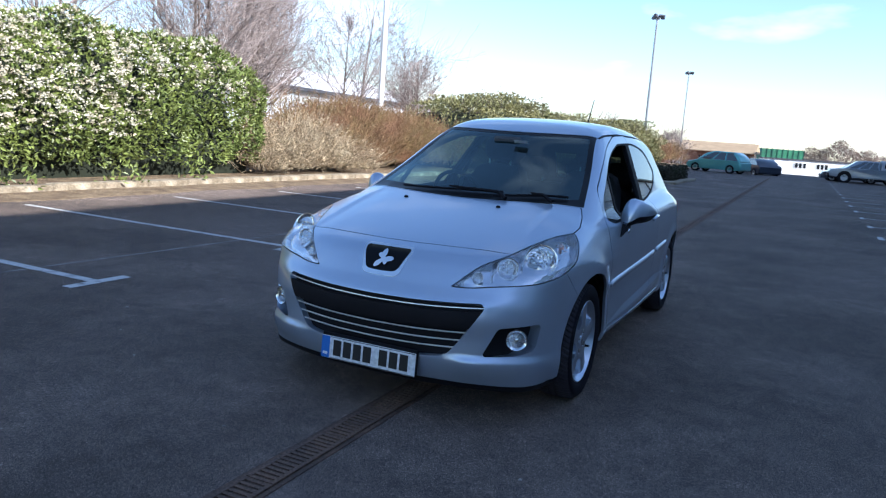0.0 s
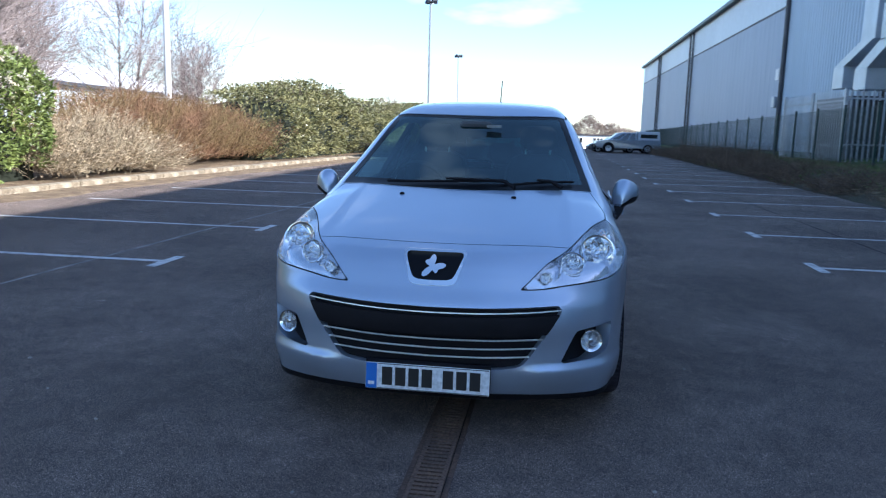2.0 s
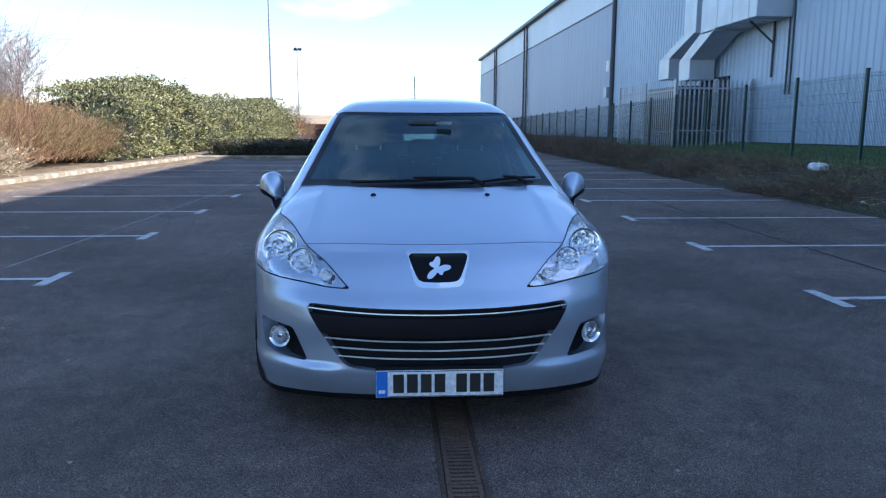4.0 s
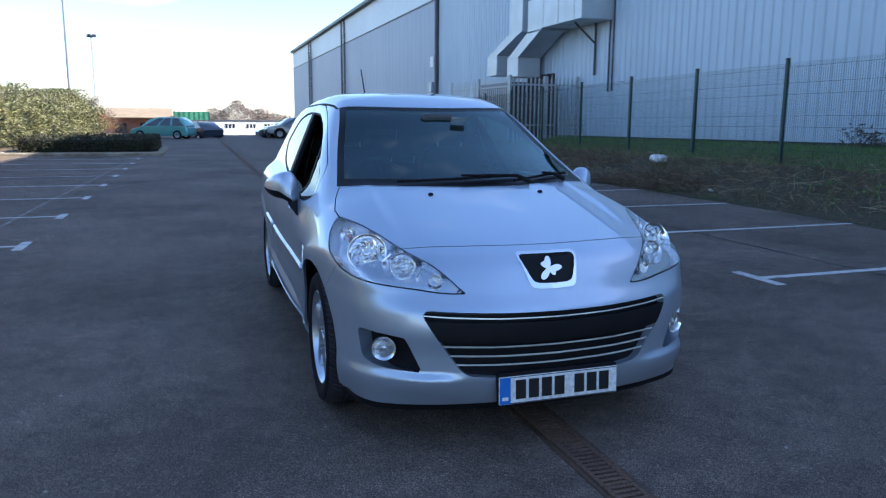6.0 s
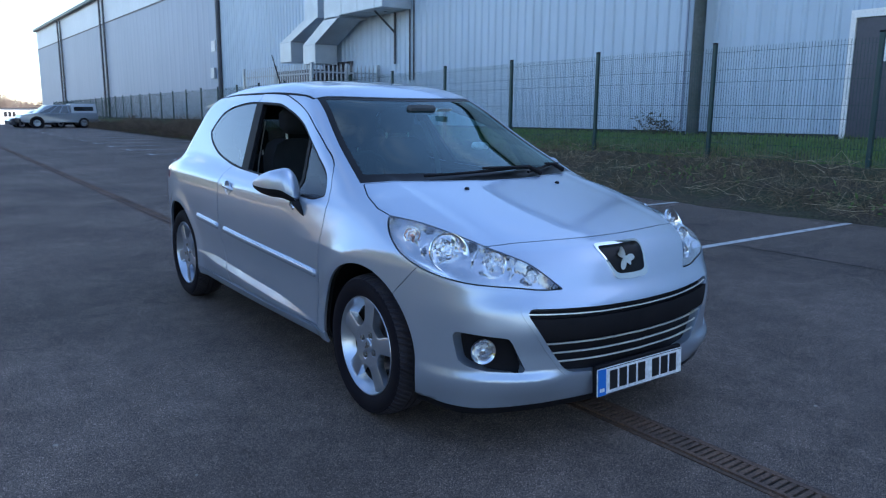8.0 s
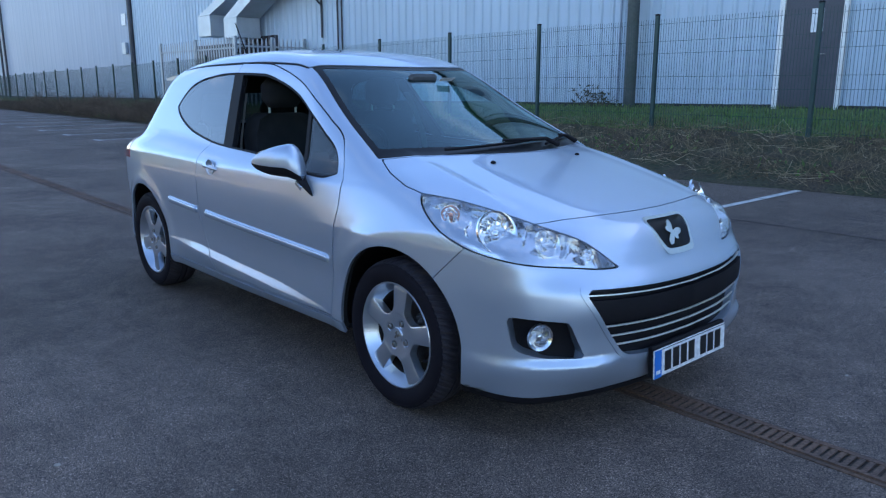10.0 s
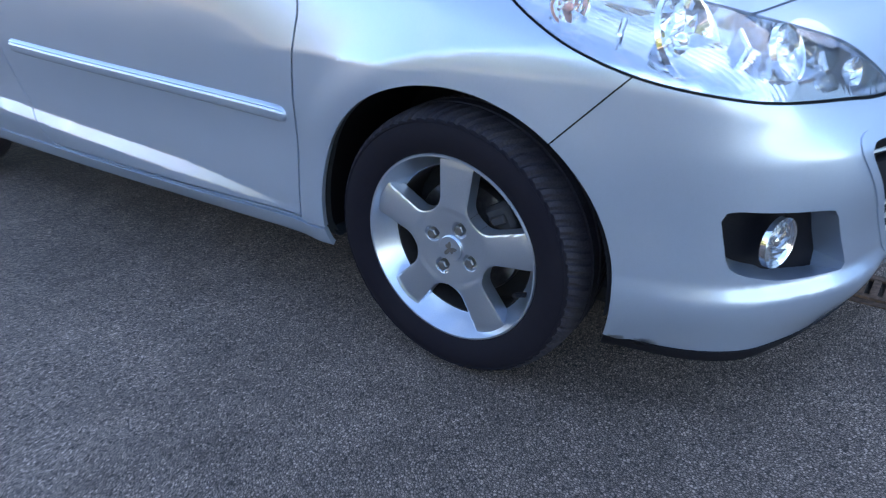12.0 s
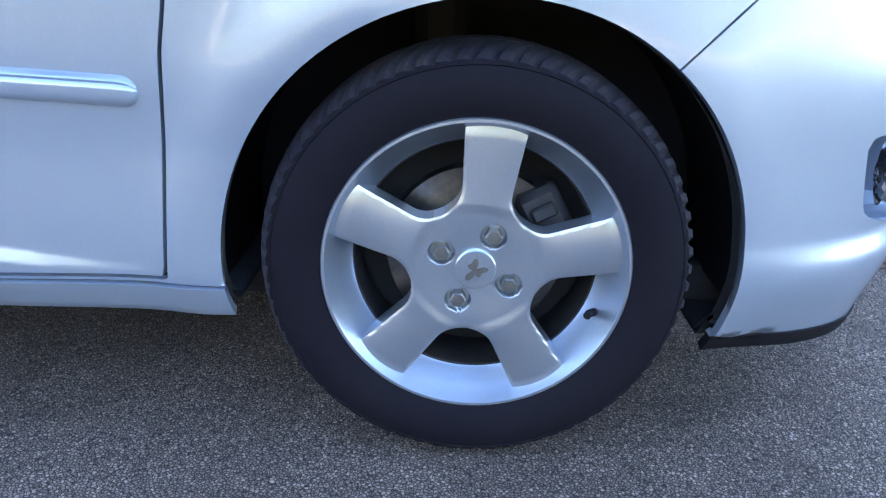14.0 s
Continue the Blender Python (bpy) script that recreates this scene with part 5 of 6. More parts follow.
def ribbed(y0, y1, z0, z1, pitch, deep):
    """Cladding with trapezoid ribs standing up the wall."""
    pts, y = [], y0
    while y < y1 - 1e-6:
        pts += [(WALL_X, y), (WALL_X, y + pitch * 0.62), (WALL_X - deep, y + pitch * 0.72), (WALL_X - deep, y + pitch * 0.90)]
        y += pitch
    pts.append((WALL_X, y))
    return Geo().loft([[(x, yy, z) for x, yy in pts] for z in (z1, z0)], False)


part("wall_near", ribbed(-40, 39, 0.3, EAVE, 0.3333, 0.035), CLAD, shed)
part("wall_far", ribbed(39.2, 105.8, 0.2, 8.2, 1.0, 0.012), CLAD_DK, shed)
part("wall_band", ribbed(39.2, 105.8, 8.2, EAVE, 1.0, 0.012), CLAD_LT, shed)
part("band_rail", Geo().box(WALL_X - 0.06, 39.2, 8.16, WALL_X + 0.05, 105.8, 8.24), DOWNPIPE, shed)
part("wall_core", Geo().box(WALL_X + 0.06, -40, 0.0, 52, 105.7, EAVE - 0.1), CLAD_DK, shed)
part("shed_roof", Geo().loft([[(WALL_X - 0.35, y, EAVE + 0.12), (32, y, EAVE + 2.2), (52, y, EAVE), (52, y, EAVE - 0.1), (WALL_X - 0.35, y, EAVE - 0.08)] for y in (-40.4, 106.3)], True, True), DOWNPIPE, shed)
part("gutter", Geo().loft([[(WALL_X - 0.40, y, EAVE + 0.14), (WALL_X - 0.40, y, EAVE - 0.10), (WALL_X - 0.25, y, EAVE - 0.16), (WALL_X - 0.02, y, EAVE - 0.06), (WALL_X - 0.02, y, EAVE + 0.14)] for y in (-40, 106)], True, True), GREEN_STEEL, shed)
part("plinth", Geo().loft([[(WALL_X - 0.07, y, -0.1), (WALL_X + 0.02, y, -0.1), (WALL_X + 0.02, y, bank_height(WALL_X, y) + 0.13), (WALL_X - 0.07, y, bank_height(WALL_X, y) + 0.12)] for y in (-40, 4, 30, 62, 105.6)], True, True), PLINTH, shed)
for y in (39.05, 67.2, 68.6, 88.2, 89.8):
    part("downpipe", Geo().tube([(WALL_X - 0.14, y, 0.2), (WALL_X - 0.14, y, EAVE - 0.3), (WALL_X - 0.3, y, EAVE - 0.05)], 0.085 if y > 39.1 else 0.13, 8), DOWNPIPE, shed)
for y in (8.14, 8.32):
    part("conduit", Geo().tube([(WALL_X - 0.07, y, 0.8), (WALL_X - 0.07, y, EAVE)], 0.028, 6), CLAD_DK, shed)
part("column", Geo().tube([(12.06, 7.8, 0.6), (12.06, 7.8, EAVE - 0.1)], 0.13, 20), COLUMN, shed, "dark weathered round column", smooth=40)
part("wall_sign", Geo().box(WALL_X - 0.06, 40.0, 4.4, WALL_X - 0.02, 40.6, 5.0), WHITE, shed)
part("wall_box", Geo().box(WALL_X - 0.18, 40.0, 2.9, WALL_X - 0.02, 40.5, 3.5, bevel=0.02), DUCT, shed)

# steel door in the cladding
sd_ = tagged(new("door_1"), "dark grey steel door with a white notice and pale frame", "door", kind="structure")
part("door_leaf", Geo().box(WALL_X - 0.09, 3.46, 0.86, WALL_X - 0.03, 4.52, 3.05, bevel=0.006), DOORGREY, sd_)
for a, b, c, d in ((3.38, 3.45, 0.82, 3.2), (4.53, 4.63, 0.82, 3.2), (3.45, 4.53, 3.06, 3.2)):
    part("door_frame", Geo().box(WALL_X - 0.12, a, c, WALL_X - 0.02, b, d), WHITE, sd_)
part("notice", Geo().box(WALL_X - 0.096, 3.80, 2.25, WALL_X - 0.091, 4.02, 2.68), PAPER, sd_)
part("door_handle", Geo().tube([(WALL_X - 0.08, 3.70, 1.85), (WALL_X - 0.16, 3.70, 1.85), (WALL_X - 0.16, 3.82, 1.85)], 0.012, 6), STEEL, sd_)

# louvred double door
lv = tagged(new("door_2"), "dark louvred plant room doors behind the palisade", "door", kind="structure")
part("door_opening", Geo().box(WALL_X - 0.06, 24.0, 0.6, WALL_X - 0.03, 26.6, 3.15), DARK, lv)
for i in range(6):
    part("louvre_post", Geo().box(WALL_X - 0.11, 24.0 + i * 0.49, 0.6, WALL_X - 0.055, 24.12 + i * 0.49, 3.15), DOORGREY, lv)

# ventilation ducts on the wall
duct = thing("ventilation_duct", "pale sheet-metal ventilation ducts with sloped outlets on the cladding", "duct")


def sloped(name, y0, y1, z0, yy0, yy1, zz0, x0, x1):
    g = Geo().loft([[(x0, y0, z0), (x1, y0, z0), (x1, y1, z0), (x0, y1, z0)], [(x0, yy0, zz0), (x1, yy0, zz0), (x1, yy1, zz0), (x0, yy1, zz0)]], True, True)
    part(name, g, DUCT, duct)


part("plenum", Geo().box(11.18, 19.8, 4.70, WALL_X - 0.02, 22.9, 8.2, bevel=0.02), DUCT, duct)
part("riser", Geo().box(11.35, 25.0, 4.80, WALL_X - 0.02, 26.2, EAVE + 0.4, bevel=0.015), DUCT, duct)
part("riser", Geo().box(11.2, 22.92, 4.62, WALL_X - 0.02, 24.15, 5.85, bevel=0.015), DUCT, duct)
sloped("elbow", 25.0, 26.2, 4.80, 27.5, 28.6, 4.05, 11.3, 12.1)
part("outlet", Geo().box(11.3, 27.5, 3.22, 12.1, 28.6, 4.05, bevel=0.015), DUCT, duct)
sloped("elbow", 22.9, 24.1, 4.68, 25.0, 26.1, 3.80, 11.2, 12.2)
part("outlet", Geo().box(11.2, 25.0, 3.05, 12.2, 26.1, 3.80, bevel=0.015), DUCT, duct)
for y in (20.3, 21.5, 22.7):
    part("flange", Geo().box(11.17, y, 4.69, WALL_X - 0.01, y + 0.05, 8.2), GALV, duct)
for y in (19.60, 19.85):
    part("riser_pipe", Geo().tube([(WALL_X - 0.07, y, 2.3), (WALL_X - 0.07, y, EAVE - 0.2)], 0.03, 6), DOWNPIPE, duct)
for y in (20.85,):
    part("bracket", Geo().tube([(WALL_X - 0.06, y, 2.9), (WALL_X - 0.06, y, 4.72), (WALL_X - 0.5, y, 4.72)], 0.04, 6), DOWNPIPE, duct)
part("brace", Geo().tube([(11.5, 20.85, 4.7), (WALL_X - 0.06, 20.85, 4.0)], 0.035, 6), DOWNPIPE, duct)

# ---- green mesh fence ----


def fence_x(y):
    return 8.86 + 0.031 * (y - 6)


def fence_top(y):
    return 2.42 - 0.0085 * max(0.0, y - 8) - 0.0 * y


SPAN = 2.70
g = Geo()
n = int(SPAN / 0.05)
for i in range(n + 1):
    y = 0.03 + (SPAN - 0.06) * i / n
    g.box(-0.0022, y - 0.0022, 0.06, 0.0022, y + 0.0022, 1.86)
for z in (0.10, 0.30, 0.72, 0.92, 1.30, 1.50, 1.78):
    off = 0.022 if round(z, 2) in (0.30, 0.92, 1.50) else 0.0
    g.box(-0.006 + off, 0.03, z - 0.0028, 0.0 + off, SPAN - 0.03, z + 0.0028)
wires = g.mesh("wires", GREEN_STEEL)
gp = Geo().box(-0.032, -0.032, -0.35, 0.032, 0.032, 1.92, bevel=0.006)
post_mesh = gp.mesh("post", GREEN_STEEL)
cap_mesh = Geo().box(-0.036, -0.036, 1.92, 0.036, 0.036, 1.945, bevel=0.008).mesh("post_cap", BLACK_PLASTIC)
fence = thing("mesh_fence", "dark green welded mesh fence with square posts on the bank", "fence")
y0 = 7.80 - 6 * SPAN
for i in range(38):
    y = y0 + i * SPAN
    a, z = fence_x(y), fence_top(y) - 1.92
    p = part("post", post_mesh, None, fence, at=pose(a, y, z))
    part("post_cap", cap_mesh, None, p)
    if i < 37:
        w = part("wire_panel", wires, None, fence, at=pose(a, y, z) @ pose(0, 0, 0, math.degrees(math.atan((fence_top(y + SPAN) - fence_top(y)) / SPAN)), 0, -math.degrees(math.atan(0.031))))
        tagged(w, kind="stuff")

# galvanised palisade round the plant
pal = thing("palisade_fence", "grey galvanised palisade fence with pointed pales", "fence")
pale = Geo().loft([[(0.0, -0.034 * k, z), (-0.018, -0.018 * k, z), (-0.018, 0.018 * k, z), (0.0, 0.034 * k, z), (0.006, 0.0, z)] for z, k in ((0, 1), (2.30, 1), (2.42, 0.15))], True, True).mesh("pale", GALV)
y = 21.9
while y < 28.5:
    part("pale", pale, None, pal, at=pose(9.55, y, bank_height(9.55, y) + random.uniform(-0.01, 0.01)))
    y += 0.21
for z in (0.55, 2.0):
    part("rail", Geo().box(9.57, 21.8, 0.5 + z, 9.62, 28.6, 0.55 + z), GALV, pal)
    part("rail", Geo().box(9.5, 21.82, 0.55 + z, 12.3, 21.87, 0.60 + z), GALV, pal)
x = 9.5
while x < 12.3:
    part("pale", pale, None, pal, at=pose(x, 21.8, 0.45 + random.uniform(-0.01, 0.01), 0, 0, 90))
    x += 0.165
for x, y in ((9.52, 21.85), (10.95, 21.9), (12.25, 21.9), (9.6, 25.2), (9.6, 28.5)):
    part("palisade_post", Geo().box(x - 0.05, y - 0.05, 0.3, x + 0.05, y + 0.05, 2.9, bevel=0.005), GALV, pal)
plant = thing("plant_unit", "dark louvred plant unit standing behind the palisade", "machine")
part("casing", Geo().box(10.3, 23.6, 0.3, 12.2, 27.0, 2.75, bevel=0.03), DOORGREY, plant)
for k in range(7):
    part("louvre", Geo().box(10.45 + k * 0.24, 23.52, 0.7, 10.60 + k * 0.24, 23.6, 2.6), DARK, plant)

# ---- lamp posts ----


def lamp_post(x, y, h, r, heads):
    lp = thing("lamp_post", "tall slim pale steel lamp post with floodlights" if heads else "tall white round steel lamp post in the planting", "lamp post", pose(x, y, 0))
    part("pole", Geo().tube([(0, 0, 0.0), (0, 0, h * 0.5), (0, 0, h)], [r, r * 0.82, r * 0.6], 14), WHITE if not heads else POLE, lp, smooth=40)
    for k in range(heads):
        a = 2.1 * k + 0.4
        part("crossarm", Geo().box(-0.25, -0.03, h - 0.06, 0.25, 0.03, h), GALV, lp, at=pose(0, 0, 0, 0, 0, math.degrees(a)))
        part("floodlight", Geo().box(-0.22, -0.10, -0.16, 0.22, 0.10, 0.16, bevel=0.04), DOWNPIPE, lp, at=pose(0.30 * math.cos(a), 0.30 * math.sin(a), h + 0.12, 30, 0, math.degrees(a)))
    if not heads:
        part("lantern", Geo().box(-0.9, -0.12, h - 0.05, 0.0, 0.12, h + 0.08, bevel=0.03), GALV, lp)
    return lp


lamp_post(-12.53, 20.24, 9.5, 0.115, 0)
lamp_post(-9.15, 52.8, 10.45, 0.115, 3)
lamp_post(-11.2, 85.0, 9.6 + 2.2, 0.10, 3).location.z = -2.2

# ---- parked vehicles at the far end ----
TURQ = material("turquoise_paint", (0.13, 0.42, 0.40), 0.3, 0.3, coat=1.0, var=0.05)
NAVY = material("dark_car_paint", (0.02, 0.025, 0.045), 0.3, 0.2, coat=1.0, var=0.05)
SILV = material("dull_silver_paint", (0.27, 0.30, 0.34), 0.35, 0.5, coat=0.8, var=0.05)
CANOPY = material("canopy_white", (0.42, 0.45, 0.49), 0.5, var=0.1)
CARGLASS = material("parked_car_glass", (0.02, 0.025, 0.03), 0.08, coat=1.0)


def parked(kind, at, paint, label, body_pts, glass_pts, wide, axles, wheel_r):
    """A parked vehicle from its side outline, nose towards -x: lower body and tapered cabin."""
    v = thing(kind, label, "car", at)
    h = wide / 2

    def slab(name, pts, taper, z_ref, mat, inset=0.0):
        rr = []
        for s, k in ((-1.0, 0.0), (-0.94, 1.0), (0.94, 1.0), (1.0, 0.0)):
            ring = []
            cx = sum(p[0] for p in pts) / len(pts)
            cz = sum(p[1] for p in pts) / len(pts)
            for x, z in pts:
                sh = 1 - 0.04 * (1 - k)
                half = (h - inset) * (1 - taper * max(0, z - z_ref))
                ring.append((cx + (x - cx) * sh, s * half, cz + (z - cz) * (1 - 0.05 * (1 - k))))
            rr.append(ring)
        part(name, Geo().loft(rr, True, True), mat, v, smooth=35)
    slab("body", body_pts, 0.0, 9, paint)
    slab("cabin", glass_pts, 0.28, glass_pts[0][1], paint, 0.03)
    lo, hi = glass_pts[0][1], max(p[1] for p in glass_pts)
    front, back = glass_pts[0][0], glass_pts[-1][0]
    t0, t1 = [p[0] for p in glass_pts if p[1] > hi - 0.03][0], [p[0] for p in glass_pts if p[1] > hi - 0.03][-1]
    cuts = 3
    for s in (-1, 1):
        for k in range(cuts):
            a, b = k / cuts + 0.02, (k + 1) / cuts - 0.02
            q = []
            for zz in (lo + 0.04, hi - 0.07):
                u = (zz - lo) / (hi - lo)
                xa, xb = front + (t0 - front) * u + 0.07, back + (t1 - back) * u - 0.07
                half = (h - 0.03) * (1 - 0.28 * (zz - lo)) * 1.0 + 0.004
                q.append(((xa + (xb - xa) * a, s * half, zz), (xa + (xb - xa) * b, s * half, zz)))
            ring = [q[0][0], q[0][1], q[1][1], q[1][0]]
            part("side_window", Geo().add(ring if s < 0 else ring[::-1], [(0, 1, 2, 3)]), CARGLASS, v)
        for x in axles:
            wl_ = part("wheel", Geo().lathe([(wheel_r * 0.6, 0.03), (wheel_r * 0.64, 0.06), (wheel_r * 0.95, 0.07), (wheel_r, 0.03), (wheel_r, -0.12)], 24), RUBBER, v, smooth=40, at=pose(x, s * (h - 0.05), wheel_r, s * -90 + 180 * (s < 0) * 0, 0, 0) if s < 0 else pose(x, s * (h - 0.05), wheel_r, -90, 0, 0))
            if s < 0:
                wl_.matrix_basis = pose(x, -(h - 0.05), wheel_r, 90, 0, 0)
            part("rim", Geo().lathe([(0.0005, 0.045), (wheel_r * 0.3, 0.05), (wheel_r * 0.62, 0.05), (wheel_r * 0.64, 0.03)], 20), ALLOY, wl_, smooth=40)
    return v


HATCH = [(-2.05, 0.25), (-2.10, 0.55), (-1.95, 0.72), (-1.05, 0.93), (1.9, 0.95), (2.08, 0.80), (2.10, 0.35), (2.0, 0.25)]
HATCH_CABIN = [(-1.30, 0.90), (-0.60, 1.42), (0.0, 1.57), (1.40, 1.55), (1.80, 1.30), (2.02, 0.92)]
LOW_HATCH = [(x * 0.86, z * 0.86) for x, z in HATCH]
LOW_CABIN = [(x * 0.86, z * 0.86) for x, z in HATCH_CABIN]
SMALL = [(x * 0.84, z * 0.80) for x, z in HATCH]
SMALL_CABIN = [(-0.92, 0.70), (-0.38, 1.04), (0.08, 1.14), (0.71, 1.13), (1.13, 0.94), (1.43, 0.72)]
parked("hatchback_car", pose(-3.15, 46.6, -0.02, 0, 0, -20), TURQ, "turquoise hatchback parked side-on at the far end", LOW_HATCH, LOW_CABIN, 1.55, (-1.17, 1.12), 0.28)
parked("saloon_car", pose(-0.95, 49.6, -0.12, 0, 0, -62), NAVY, "dark blue saloon parked beside the turquoise car", SMALL, SMALL_CABIN, 1.5, (-1.1, 1.05), 0.27)
parked("saloon_car", pose(4.45, 49.6, -0.06, 0, 0, 4), NAVY, "dark saloon parked beyond the pick-up", SMALL, SMALL_CABIN, 1.6, (-1.1, 1.05), 0.27)
TRUCK = [(-2.25, 0.42), (-2.32, 0.66), (-2.22, 0.84), (-1.30, 0.97), (2.22, 0.99), (2.28, 0.85), (2.28, 0.46), (2.10, 0.36), (-2.05, 0.36)]
TRUCK_CABIN = [(-1.38, 0.94), (-0.72, 1.44), (-0.25, 1.50), (0.55, 1.50), (0.62, 0.96)]
truck = parked("pickup_truck", pose(5.20, 47.6, -0.02, 0, 0, 3) @ Matrix.Scale(0.92, 4), SILV, "silver pick-up truck with a pale canopy over its bed, parked side-on", TRUCK, TRUCK_CABIN, 1.72, (-1.38, 1.38), 0.34)
part("canopy", Geo().loft([[(0.66 + i, -0.80 + k, z), (2.22 - i * 0.6, -0.80 + k, z), (2.22 - i * 0.6, 0.80 - k, z), (0.66 + i, 0.80 - k, z)] for i, k, z in ((0, 0.0, 0.98), (0.02, 0.06, 1.40), (0.06, 0.12, 1.55), (0.16, 0.30, 1.58))], True, True), CANOPY, truck, "pale canopy", smooth=40)
for s in (-1, 1):
    part("canopy_window", Geo().box(0.84, s * 0.772 - 0.012, 1.10, 2.02, s * 0.772 + 0.012, 1.38, bevel=0.01), CARGLASS, truck, at=pose(0, 0, 0, s * 0.0))
    part("wheel_arch", Geo().lathe([(0.30, 0.0), (0.42, 0.0), (0.42, 0.03), (0.30, 0.03)], 24), BLACK_PLASTIC, truck, at=pose(-1.38, s * 0.86, 0.36, 90))
part("front_bumper", Geo().box(-2.36, -0.80, 0.38, -2.22, 0.80, 0.58, bevel=0.03), BLACK_PLASTIC, truck)
part("rear_bumper", Geo().box(2.24, -0.78, 0.40, 2.44, 0.78, 0.54, bevel=0.03), STEEL, truck)

# ---- far buildings ----
hall = thing("brick_building", "low red brick building with a buff tiled roof in the distance", "building", pose(-11.2, 104, -2.2))
part("wall", Geo().box(-9, -5, 0, 6.5, 5, 3.5), BRICK, hall)
part("roof", Geo().loft([[(x, -6, 3.5), (x, 0, 4.7), (x, 6, 3.5), (x, 6, 3.4), (x, -6, 3.4)] for x in (-10, 7.2)], True, True), ROOF_TILE, hall)
for x in (-6, -3, 0.4, 3.4):
    part("window", Geo().box(x, -5.06, 1.4, x + 1.4, -5.0, 2.8), CARGLASS, hall)
net = thing("green_enclosure", "tall green netted enclosure beyond the car park", "enclosure", pose(-2.6, 150, -2.2, 0, 0, 14))
part("netting", Geo().box(-3.7, -2, 0, 3.7, 2, 4.6), NETTING, net)
for i in range(9):
    part("upright", Geo().box(-3.74 + i * 0.925, -2.08, 0, -3.66 + i * 0.925, -2.0, 4.75), GREEN_STEEL, net)
cab = thing("site_cabin", "long pale blue site cabins with white windows", "cabin", pose(4.3, 128, -2.2, 0, 0, 16))
part("wall", Geo().box(-9.2, -1.5, 0, 11.5, 1.5, 2.95), CABIN, cab)
part("roof", Geo().box(-9.4, -1.7, 2.95, 11.7, 1.7, 3.1), DOWNPIPE, cab)
part("base", Geo().box(-9.3, -1.65, 0, 11.6, -1.52, 1.2), WHITE, cab)
for x in (-4.6, -1.4, 2.2, 5.4):
    w = part("window", Geo().box(x, -1.58, 1.7, x + 1.9, -1.48, 2.6), WHITE, cab)
    for dx in (0.12, 0.72, 1.32):
        part("pane", Geo().box(x + dx, -1.6, 1.78, x + dx + 0.45, -1.57, 2.52), CARGLASS, w)
old = thing("pale_shed", "long pale shed with a low-pitched roof behind bare trees", "building", pose(-36.6, 44.6, 0.85, 0, 0, 7.5))
part("wall", Geo().box(-23, -26, -0.9, 0, 40, 3.2), CLAD_LT, old)
part("roof", Geo().loft([[(0.6, y, 3.2), (-12, y, 6.4), (-24, y, 3.2)] for y in (-27, 41)], False), WHITE, old)
part("fascia", Geo().box(0.02, -27, 3.0, 0.7, 41, 3.25), DOWNPIPE, old)

# ---- planting ----
rng = np.random.default_rng(7)


def soup(name, verts, faces, mat, parent=None, label="", kind="stuff"):
    me = bpy.data.meshes.new(name)
    me.from_pydata(verts.reshape(-1, 3).tolist(), [], faces.tolist())
    me.materials.append(mat)
    ob = new(name, me)
    if parent is not None:
        ob.parent = parent
    if kind:
        tagged(ob, kind=kind)
    return ob


def leaf_mesh(points, dirs, length, width, droop=0.25):
    """Pointed, folded leaves at points, each along its direction."""
    n = len(points)
    d = dirs / np.linalg.norm(dirs, axis=1)[:, None]
    r = rng.normal(size=(n, 3))
    s = np.cross(d, r)
    s /= np.linalg.norm(s, axis=1)[:, None]
    u = np.cross(s, d)
    L = (length * rng.uniform(0.65, 1.3, n))[:, None]
    W = (width * rng.uniform(0.7, 1.25, n))[:, None]
    mid = points + d * L * 0.5 - u * L * droop * 0.2
    v = np.stack([points, mid + s * W * 0.5 + u * W * 0.15, points + d * L - u * L * droop, mid - s * W * 0.5 + u * W * 0.15], 1)
    f = np.arange(n * 4).reshape(n, 4)
    return v, f


def stem_mesh(base, tip, bend, r0, r1):
    """Thin three-sided stems in two joints from base to tip."""
    n = len(base)
    mid = (base + tip) / 2 + bend
    d = tip - base
    d /= np.linalg.norm(d, axis=1)[:, None] + 1e-9
    s = np.cross(d, rng.normal(size=(n, 3)))
    s /= np.linalg.norm(s, axis=1)[:, None] + 1e-9
    u = np.cross(d, s)
    out = []
    for c, r in ((base, r0), (mid, (r0 + r1) / 2), (tip, r1)):
        for a in (0, 2.094, 4.189):
            out.append(c + (s * math.cos(a) + u * math.sin(a)) * r)
    v = np.stack(out, 1)
    one = np.array([(0, 1, 4, 3), (1, 2, 5, 4), (2, 0, 3, 5), (3, 4, 7, 6), (4, 5, 8, 7), (5, 3, 6, 8)])
    f = (np.arange(n)[:, None, None] * 9 + one[None]).reshape(-1, 4)
    return v, f


def lump(x, y):
    return noise.noise(Vector((x, y, 5.5)))


